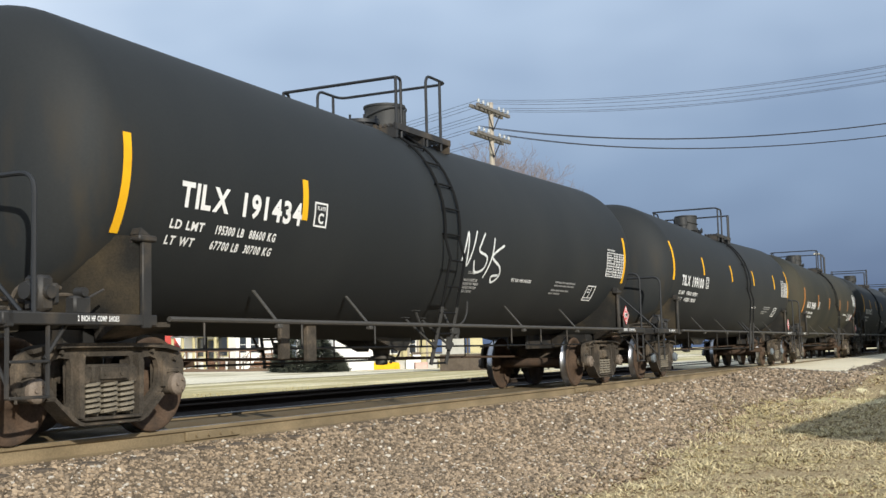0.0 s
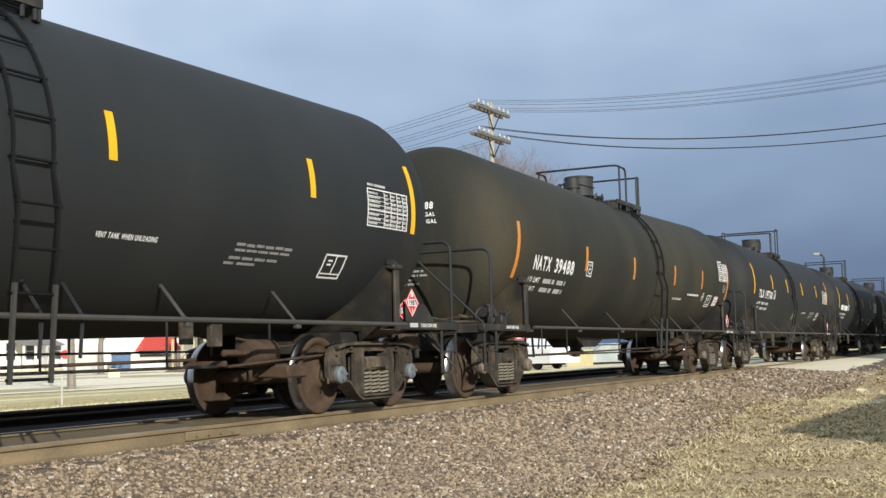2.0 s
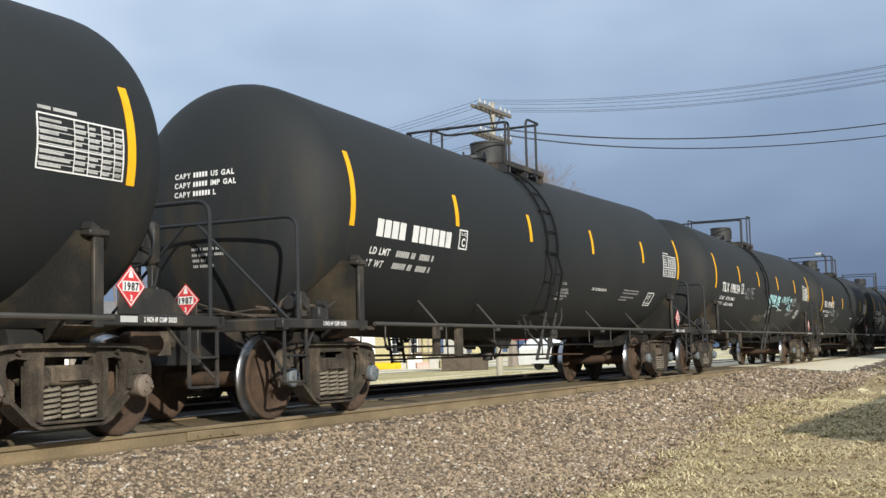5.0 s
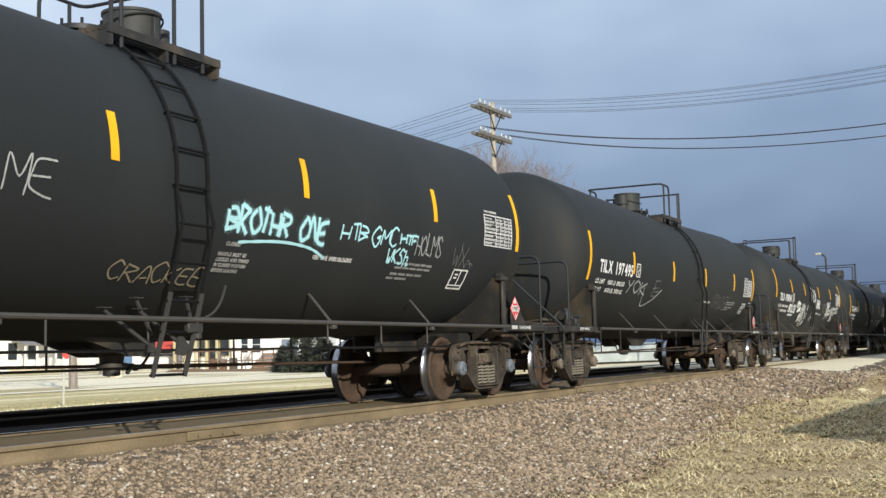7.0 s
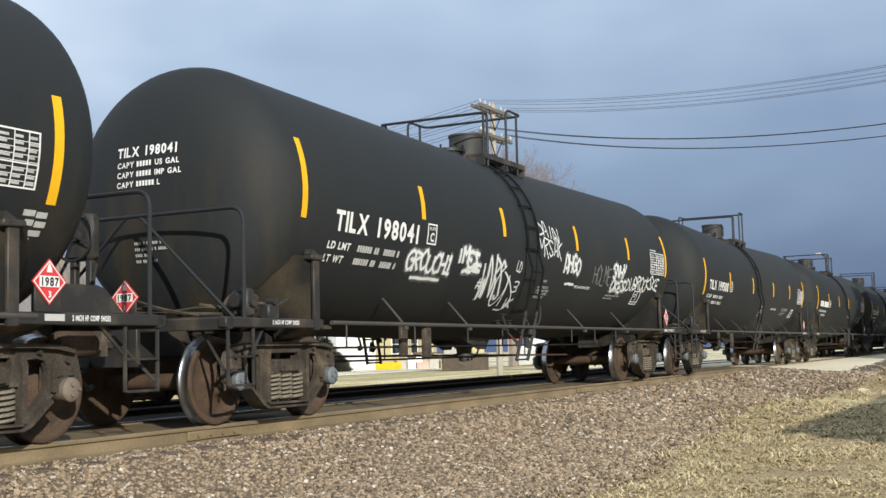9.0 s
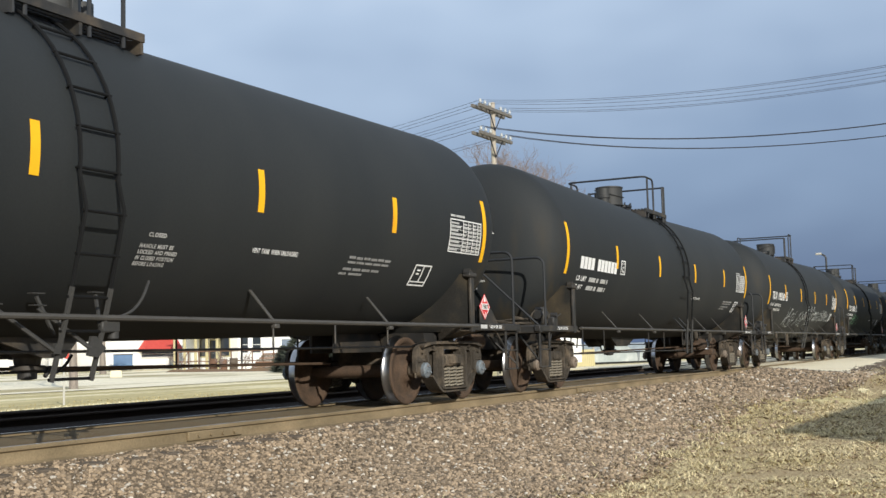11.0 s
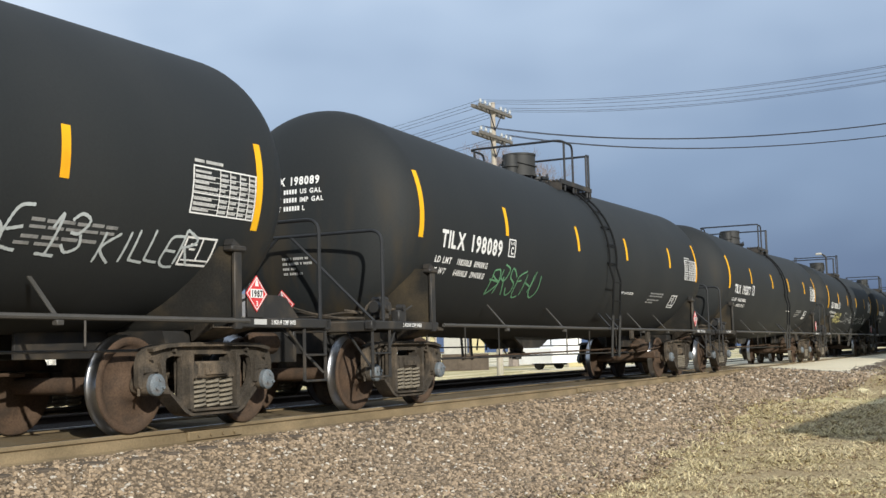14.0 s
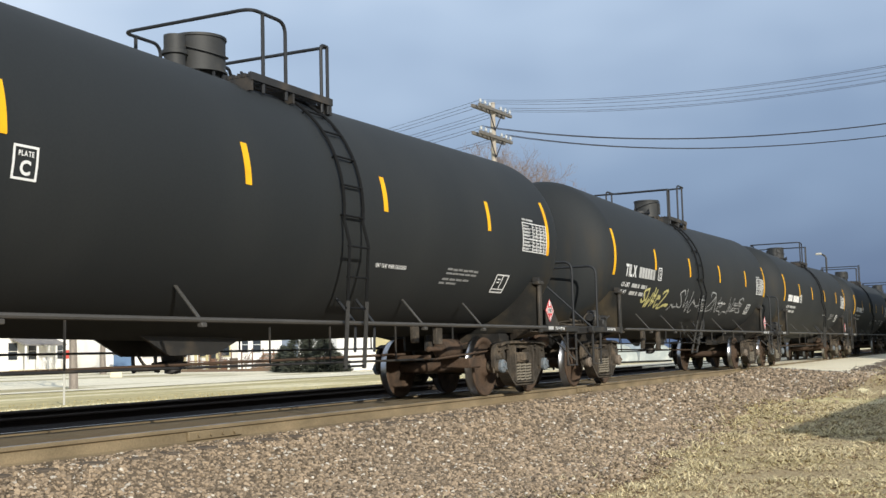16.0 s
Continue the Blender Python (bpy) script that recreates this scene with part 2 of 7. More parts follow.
# ---------------------------------------------------------------- mesh helpers
class Mesh:
    """Collects boxes, tubes and turned shapes; mat is the slot for what comes next."""

    def __init__(self):
        self.v, self.f, self.m, self.mat = [], [], [], 0

    def add(self, verts, faces):
        k = len(self.v)
        self.v.extend([tuple(p) for p in verts])
        self.f.extend([tuple(i + k for i in f) for f in faces])
        self.m.extend([self.mat] * len(faces))
        return self

    def box(self, x0, x1, y0, y1, z0, z1, c=0.0, turn=None):
        """A box; c cuts its edges."""
        if c <= 0:
            vs = [(x, y, z) for x in (x0, x1) for y in (y0, y1) for z in (z0, z1)]
            fs = [(0, 1, 3, 2), (4, 6, 7, 5), (0, 4, 5, 1), (2, 3, 7, 6), (0, 2, 6, 4), (1, 5, 7, 3)]
        else:
            bm = bmesh.new()
            bmesh.ops.create_cube(bm, size=1, matrix=Matrix.LocRotScale(((x0 + x1) / 2, (y0 + y1) / 2, (z0 + z1) / 2), None, (x1 - x0, y1 - y0, z1 - z0)))
            bmesh.ops.bevel(bm, geom=bm.edges[:], offset=c, segments=1, affect="EDGES")
            bm.verts.ensure_lookup_table()
            vs = [v.co[:] for v in bm.verts]
            fs = [[v.index for v in f.verts] for f in bm.faces]
            bm.free()
        if turn is not None:
            vs = [turn @ Vector(p) for p in vs]
        return self.add(vs, fs)

    def tube(self, pts, r, n=8, caps=True, r1=None):
        """A round bar along the points."""
        pts = [Vector(p) for p in pts]
        rings, up = [], None
        for i, p in enumerate(pts):
            a = pts[max(i - 1, 0)]
            b = pts[min(i + 1, len(pts) - 1)]
            d = (b - a).normalized()
            if up is None:
                up = d.orthogonal().normalized()
            else:
                up = (up - d * up.dot(d))
                up = up.normalized() if up.length > 1e-6 else d.orthogonal().normalized()
            side = d.cross(up)
            rr = r if r1 is None else r + (r1 - r) * i / (len(pts) - 1)
            rings.append([p + (up * math.cos(2 * math.pi * k / n) + side * math.sin(2 * math.pi * k / n)) * rr for k in range(n)])
        vs = [q for ring in rings for q in ring]
        fs = [(i * n + k, i * n + (k + 1) % n, (i + 1) * n + (k + 1) % n, (i + 1) * n + k) for i in range(len(pts) - 1) for k in range(n)]
        if caps:
            fs += [tuple(range(n - 1, -1, -1)), tuple((len(pts) - 1) * n + k for k in range(n))]
        return self.add(vs, fs)

    def turned(self, profile, n=24, axis="z", at=(0, 0, 0)):
        """A turned shape; profile: (radius, height) from one end to the other."""
        vs, fs = [], []
        for r, h in profile:
            for k in range(n):
                a = 2 * math.pi * k / n
                c, s = r * math.cos(a), r * math.sin(a)
                p = {"z": (c, s, h), "y": (s, h, c), "x": (h, c, s)}[axis]
                vs.append((p[0] + at[0], p[1] + at[1], p[2] + at[2]))
        for i in range(len(profile) - 1):
            for k in range(n):
                fs.append((i * n + k, i * n + (k + 1) % n, (i + 1) * n + (k + 1) % n, (i + 1) * n + k))
        fs.append(tuple(range(n - 1, -1, -1)))
        fs.append(tuple((len(profile) - 1) * n + k for k in range(n)))
        return self.add(vs, fs)

    def slab(self, outline, y0, y1, hole=None):
        """A plate cut from an outline of (x, z), between y0 and y1, with an optional hole that has as many corners."""
        n = len(outline)
        vs = [(x, y0, z) for x, z in outline] + [(x, y1, z) for x, z in outline]
        fs = [(k, (k + 1) % n, n + (k + 1) % n, n + k) for k in range(n)]
        if hole is None:
            fs += [tuple(range(n - 1, -1, -1)), tuple(range(n, 2 * n))]
        else:
            vs += [(x, y0, z) for x, z in hole] + [(x, y1, z) for x, z in hole]
            fs += [(k, 2 * n + k, 2 * n + (k + 1) % n, (k + 1) % n) for k in range(n)]
            fs += [(n + k, n + (k + 1) % n, 3 * n + (k + 1) % n, 3 * n + k) for k in range(n)]
            fs += [(2 * n + k, 3 * n + k, 3 * n + (k + 1) % n, 2 * n + (k + 1) % n) for k in range(n)]
        return self.add(vs, fs)

    def data(self, name, mats, smooth=40):
        me = bpy.data.meshes.new(name)
        me.from_pydata(self.v, [], self.f)
        for m in mats:
            me.materials.append(m)
        me.polygons.foreach_set("material_index", self.m)
        bm = bmesh.new()
        bm.from_mesh(me)
        bmesh.ops.recalc_face_normals(bm, faces=bm.faces[:])
        if smooth:
            lim = radians(smooth)
            for f in bm.faces:
                f.smooth = True
            for e in bm.edges:
                if len(e.link_faces) == 2 and e.calc_face_angle(0) > lim:
                    e.smooth = False
        bm.to_mesh(me)
        bm.free()
        return me


def part(name, mesh, mats, parent=None, label="", at=None, smooth=40, kind="", category=""):
    """Links a Mesh as one object, under its thing when parent is given."""
    mats = mats if isinstance(mats, (list, tuple)) else [mats]
    ob = new(name, mesh.data(name, mats, smooth) if isinstance(mesh, Mesh) else mesh)
    ob.parent = parent
    if at is not None:
        ob.matrix_basis = at
    return tagged(ob, label, category, "", kind)


def empty(name, label, category, group="", at=None):
    ob = new(name)
    if at is not None:
        ob.matrix_basis = at
    return tagged(ob, label, category, group)


def bend(points, r, n=5):
    """Rounds the inner corners of a polyline."""
    pts = [Vector(p) for p in points]
    out = [pts[0]]
    for a, b, c in zip(pts, pts[1:], pts[2:]):
        u, w = (a - b), (c - b)
        k = min(r, u.length * 0.45, w.length * 0.45)
        p, q = b + u.normalized() * k, b + w.normalized() * k
        for i in range(n + 1):
            s = i / n
            out.append(p * (1 - s) ** 2 + b * 2 * s * (1 - s) + q * s ** 2)
    return out + [pts[-1]]


def outline(text, height, slant=0.0):
    """The flat outline of a text: points (u, v) and faces; v runs up."""
    cu = bpy.data.curves.new("lettering", "FONT")
    cu.body, cu.size, cu.shear = text, height / 0.7, slant
    cu.resolution_u = 3
    cu.offset = height * 0.05
    ob = bpy.data.objects.new("lettering", cu)
    me = bpy.data.meshes.new_from_object(ob)
    pts = [(v.co.x, v.co.y) for v in me.vertices]
    faces = [tuple(p.vertices) for p in me.polygons]
    bpy.data.objects.remove(ob)
    bpy.data.curves.remove(cu)
    bpy.data.meshes.remove(me)
    return pts, faces


@functools.lru_cache(None)
def letter(ch):
    return outline(ch, 1.0)


def lettering(text, height, wide=1.0, spacing=1.0, slant=0.0):
    """A text with even gaps between its letters."""
    pts, faces, at = [], [], 0.0
    for ch in text:
        if ch == " ":
            at += 0.62
            continue
        p, f = letter(ch)
        lo, hi = min(a for a, b in p), max(a for a, b in p)
        k = len(pts)
        pad = max(0.0, 0.60 - (hi - lo)) / 2 if ch.isdigit() else 0.0
        pts += [((at + pad + a - lo) * height * wide, b * height) for a, b in p]
        faces += [tuple(i + k for i in q) for q in f]
        at += hi - lo + 2 * pad + 0.15 * spacing
    return pts, faces
from mathutils import geometry

# ---------------------------------------------------------------- the tank cars
TANK_R, TANK_Z, TANK_L = 1.512, 2.388, 7.22      # radius, height of the axis, half length of the straight shell
SHIFT = 0.06                                      # the shell sits a little towards the trailing end
HEAD = 2.35                                       # how full the dished heads are (2 is an ellipse)
TRUCK_X, AXLE, WHEEL_R = 6.926, 0.889, 0.457
SPEED = 13.689                                    # metres in a second, towards -x


def rise(x):
    """The shell falls a little from both ends to the outlet in its middle."""
    return 0.110 * min(abs(x), 7.97) / TANK_L


def on_tank(x, v, lift=0.0):
    """A point of the shell on the camera's side: x along the car, v metres of arc above the axis."""
    a = (v + 0.065 * max(0.0, 1 - abs(x) / TANK_L)) / TANK_R
    r = TANK_R + lift
    z = TANK_Z + rise(x)
    if abs(x) > TANK_L:
        k = max(0.0, min((abs(x - SHIFT) - TANK_L) / 0.75, 0.98))
        r = r * (1 - k ** HEAD) ** (1 / HEAD)
    return (x, -r * math.cos(a), z + r * math.sin(a))


def patch(u0, u1, v0, v1, lift=0.006, nu=2, nv=8, skew=0.0):
    """A thin sheet laid on the shell."""
    m = Mesh()
    vs, fs = [], []
    for l in (lift, lift - 0.005):
        for i in range(nu + 1):
            for j in range(nv + 1):
                v = v0 + (v1 - v0) * j / nv
                vs.append(on_tank(u0 + (u1 - u0) * i / nu + skew * (v - v0), v, l))
    k = (nu + 1) * (nv + 1)
    for i in range(nu):
        for j in range(nv):
            a = i * (nv + 1) + j
            fs.append((a, a + nv + 1, a + nv + 2, a + 1))
    rim = [j for j in range(nv + 1)] + [i * (nv + 1) + nv for i in range(1, nu + 1)] + [nu * (nv + 1) + j for j in range(nv - 1, -1, -1)] + [i * (nv + 1) for i in range(nu - 1, 0, -1)]
    for a, b in zip(rim, rim[1:] + rim[:1]):
        fs.append((a, b, b + k, a + k))
    return m.add(vs, fs)


def painted(text, x, v, height, wide=0.9, slant=0.0, spacing=1.0, lift=0.007):
    """Letters laid on the shell, from x on, standing on v."""
    m = Mesh()
    pts, faces = lettering(text, height, wide, spacing, slant)
    return m.add([on_tank(x + a, v + b, lift) for a, b in pts], faces)


def on_head(u, w, lift=0.01):
    """A point of the leading head: u metres from the axis towards +y, w above the axis."""
    q = min(math.hypot(u, w) / TANK_R, 0.995)
    return (SHIFT - TANK_L - 0.75 * (1 - q ** HEAD) ** (1 / HEAD) - lift, u, TANK_Z + rise(TANK_L) + w)


def tank_shell():
    prof = []
    n = 16
    for i in range(n + 1):
        a = math.pi / 2 * i / n
        prof.append((max(TANK_R * math.sin(a) ** (2 / HEAD), 0.02), -TANK_L - 0.75 * max(0, math.cos(a)) ** (2 / HEAD)))
    prof += [(TANK_R, x) for x in (-4.8, -2.4, 0.0, 2.4, 4.8)] + [(r, -h) for r, h in reversed(prof)]
    m = Mesh()
    m.turned(prof, 72, "x", (0, 0, TANK_Z))
    m.v = [(x + SHIFT, y, z + rise(x)) for x, y, z in m.v]
    return m


def wheelset_mesh():
    m = Mesh()
    for s in (-1, 1):
        prof = [(0.085, 0.875, 2), (0.125, 0.875, 2), (0.150, 0.815, 2), (0.20, 0.795, 2), (0.33, 0.765, 2), (0.375, 0.790, 2), (0.392, 0.825, 2), (0.448, 0.825, 2), (0.4545, 0.820, 2), (0.457, 0.80, 1), (0.461, 0.722, 1), (0.476, 0.710, 1), (0.484, 0.697, 1), (0.482, 0.686, 1), (0.470, 0.680, 2), (0.40, 0.680, 2), (0.37, 0.72, 2), (0.20, 0.70, 2), (0.14, 0.66, 2), (0.085, 0.66, 2)]
        for a, b in zip(prof, prof[1:]):
            m.mat = 1 if (a[2] == 1 and b[2] == 1) else 0
            n = 40
            vs = []
            for r, h, _ in (a, b):
                vs += [(r * math.sin(2 * math.pi * k / n), s * h, r * math.cos(2 * math.pi * k / n)) for k in range(n)]
            m.add(vs, [(k, (k + 1) % n, n + (k + 1) % n, n + k) for k in range(n)])
        m.mat = 2
        m.turned([(0.02, s * 1.16), (0.075, s * 1.16), (0.092, s * 1.15), (0.105, s * 1.135), (0.105, s * 1.09), (0.02, s * 1.09)], 18, "y")
        for k in range(3):
            a = 2 * math.pi * k / 3
            m.turned([(0.004, s * 1.178), (0.018, s * 1.178), (0.02, s * 1.155), (0.004, s * 1.155)], 6, "y", (0.052 * math.cos(a), 0, 0.052 * math.sin(a)))
    m.mat = 0
    m.tube([(0, -1.1, 0), (0, 1.1, 0)], 0.085, 14)
    me = m.data("wheelset", [M["wheel"], M["tread"], M["cap"]])
    bm = bmesh.new()
    bm.from_mesh(me)
    bmesh.ops.remove_doubles(bm, verts=bm.verts[:], dist=1e-5)
    bmesh.ops.recalc_face_normals(bm, faces=bm.faces[:])
    bm.to_mesh(me)
    bm.free()
    return me


def plate_with_holes(m, outer, holes, y0, y1):
    """A plate cut from an outline of (x, z), with any number of holes, between y0 and y1."""
    loops = [outer] + holes
    flat = [p for loop in loops for p in loop]
    n = len(flat)
    tris = geometry.tessellate_polygon([[Vector((x, z, 0)) for x, z in loop] for loop in loops])
    faces = [tuple(t) for t in tris] + [tuple(i + n for i in reversed(t)) for t in tris]
    k = 0
    for loop in loops:
        c = len(loop)
        faces += [(k + i, k + (i + 1) % c, n + k + (i + 1) % c, n + k + i) for i in range(c)]
        k += c
    m.add([(x, y0, z) for x, z in flat] + [(x, y1, z) for x, z in flat], faces)


def side_frame_mesh(s):
    """A cast side frame: pedestals over the bearings, two windows, the spring opening and its seat."""
    m = Mesh()
    y0, y1 = sorted((s * 1.0, s * 1.055))
    ya, yb = sorted((s * 0.935, s * 1.125))
    half = [(0.0, 0.845), (0.50, 0.845), (0.76, 0.835), (0.93, 0.805), (1.03, 0.745), (1.065, 0.65), (1.06, 0.46), (1.025, 0.42), (0.995, 0.44), (0.995, 0.555), (0.96, 0.59), (0.82, 0.59), (0.785, 0.555), (0.775, 0.43), (0.735, 0.385), (0.68, 0.355), (0.58, 0.245), (0.47, 0.125), (0.39, 0.072), (0.30, 0.055), (0.0, 0.055)]
    outer = half + [(-x, z) for x, z in reversed(half[1:-1])]
    window = [(0.455, 0.715), (0.58, 0.725), (0.665, 0.70), (0.695, 0.62), (0.68, 0.49), (0.62, 0.40), (0.53, 0.295), (0.475, 0.27), (0.445, 0.33), (0.44, 0.66)]
    middle = [(-0.335, 0.135), (0.335, 0.135), (0.335, 0.62), (0.285, 0.735), (-0.285, 0.735), (-0.335, 0.62)]
    plate_with_holes(m, outer, [window, [(-x, z) for x, z in window], middle], y0, y1)
    # flanges along the top, the tension arms and the spring seat
    m.slab([(-0.95, 0.795), (-0.76, 0.838), (-0.5, 0.850), (0.5, 0.850), (0.76, 0.838), (0.95, 0.795), (0.93, 0.765), (0.74, 0.80), (0.5, 0.812), (-0.5, 0.812), (-0.74, 0.80), (-0.93, 0.765)], ya, yb)
    m.box(-0.36, 0.36, ya, yb, 0.045, 0.085, 0.01)
    m.box(-0.36, 0.36, ya, s * 1.15 if s > 0 else yb, 0.105, 0.140, 0.008) if s > 0 else m.box(-0.36, 0.36, -1.15, yb, 0.105, 0.140, 0.008)
    for e in (-1, 1):
        m.slab([(e * a, b) for a, b in [(0.34, 0.048), (0.40, 0.062), (0.48, 0.112), (0.59, 0.232), (0.70, 0.350), (0.675, 0.378), (0.56, 0.262), (0.45, 0.148), (0.385, 0.10), (0.34, 0.085)]], ya, yb)
        m.slab([(e * a, b) for a, b in [(0.345, 0.13), (0.40, 0.14), (0.415, 0.68), (0.37, 0.76), (0.335, 0.74), (0.35, 0.62)]], ya, yb)
        m.slab([(e * a, b) for a, b in [(0.715, 0.44), (0.76, 0.44), (0.775, 0.60), (0.80, 0.66), (0.76, 0.72), (0.72, 0.66)]], ya, s * 1.09 if s > 0 else yb) if s > 0 else m.slab([(e * a, b) for a, b in [(0.715, 0.44), (0.76, 0.44), (0.775, 0.60), (0.80, 0.66), (0.76, 0.72), (0.72, 0.66)]], -1.09, yb)
        # bearing adapter and housing
        m.box(e * AXLE - 0.10, e * AXLE + 0.10, y0 - 0.02, y1 + 0.02, 0.565, 0.615, 0.012)
        m.turned([(0.02, s * 0.89), (0.105, s * 0.89), (0.118, s * 0.93), (0.118, s * 1.06), (0.105, s * 1.09), (0.02, s * 1.09)], 18, "y", (e * AXLE, 0, WHEEL_R))
        # brake beam guide lugs and bolt heads
        for x, z in ((0.58, 0.775), (0.90, 0.70)):
            m.turned([(0.004, s * 1.095), (0.022, s * 1.095), (0.024, s * 1.06), (0.004, s * 1.06)], 6, "y", (e * x, 0, z))
        m.tube([(e * 1.02, s * 1.02, 0.43), (e * 1.03, s * 1.03, 0.34)], 0.014, 6)
    # the casting's lower edge hangs a little over a hand above the rail
    m.v = [(x, y, z + 0.085 * max(0.0, 1 - (z - 0.05) / 0.36) if z > 0.0 else z) for x, y, z in m.v]
    return m


def spring_mesh():
    """One coil spring of a truck's nest."""
    m = Mesh()
    pts = []
    for i in range(55):
        a = 2 * math.pi * i / 9
        pts.append((0.082 * math.cos(a), 0.05 * math.sin(a), 0.225 + 0.275 * i / 54))
    m.tube(pts, 0.017, 5)
    return m


def wedge_mesh():
    """A friction wedge beside the bolster end."""
    m = Mesh()
    m.slab([(-0.065, 0.50), (0.03, 0.50), (0.07, 0.60), (-0.05, 0.70)], -1.10, -0.98)
    return m


def bolster_mesh():
    m = Mesh()
    m.box(-0.24, 0.24, -1.12, 1.12, 0.50, 0.665, 0.02)
    m.box(-0.30, 0.30, -0.75, 0.75, 0.52, 0.80, 0.03)
    for y in (-1.13, 1.13):
        m.box(-0.17, 0.17, y - 0.014, y + 0.014, 0.53, 0.64, 0.006)
        for x in (-0.1, 0.1):
            m.turned([(0.004, y * 1.018), (0.03, y * 1.018), (0.032, y), (0.004, y)], 8, "y", (x, 0, 0.585))
    m.turned([(0.05, 0.79), (0.20, 0.79), (0.20, 0.90), (0.05, 0.90)], 20, "z")
    return m


def brake_mesh():
    """Brake beams and shoes of one truck."""
    m = Mesh()
    for e in (-1, 1):
        x = e * 0.36
        m.tube([(x, -0.78, 0.37), (x - e * 0.05, 0, 0.40), (x, 0.78, 0.37)], 0.035, 6)
        m.tube([(x, -0.78, 0.37), (x - e * 0.22, 0, 0.36), (x, 0.78, 0.37)], 0.028, 6)
        for y in (-0.76, 0.76):
            m.slab([(e * a, b) for a, b in [(0.36, 0.28), (0.36, 0.52), (0.415, 0.56), (0.40, 0.42), (0.415, 0.26)]], y - 0.05, y + 0.05)
    m.tube([(-0.36, 0.0, 0.40), (0.36, 0.05, 0.42)], 0.025, 6)
    m.tube([(-0.34, -0.2, 0.55), (-0.34, -0.2, 0.30)], 0.02, 6)
    return m


def add_truck(car, e, shared, at):
    truck = part("truck", shared["bolster"], [], car, "rusty brown three-piece freight truck", pose(at, 0, 0, 0, 0, 0 if e < 0 else 180))
    for s in (-1, 1):
        part("side_frame", shared["frame%d" % s], [], truck)
        for x in (-0.215, 0.0, 0.215):
            for row in (0.965, 1.075):
                part("spring", shared["spring"], [], truck, "worn steel coil spring", pose(x, s * row, 0))
        for x in (-1, 1):
            part("friction_wedge", shared["wedge"], [], truck, "", pose(x * 0.30, 0, 0, 0, 0, 0 if s < 0 else 180))
    part("brake_beam", shared["brake"], [], truck)
    for k in (-1, 1):
        part("wheelset", shared["wheelset"], [], truck, "rusty steel wheels with polished treads", pose(k * AXLE, 0, WHEEL_R))
    return truck


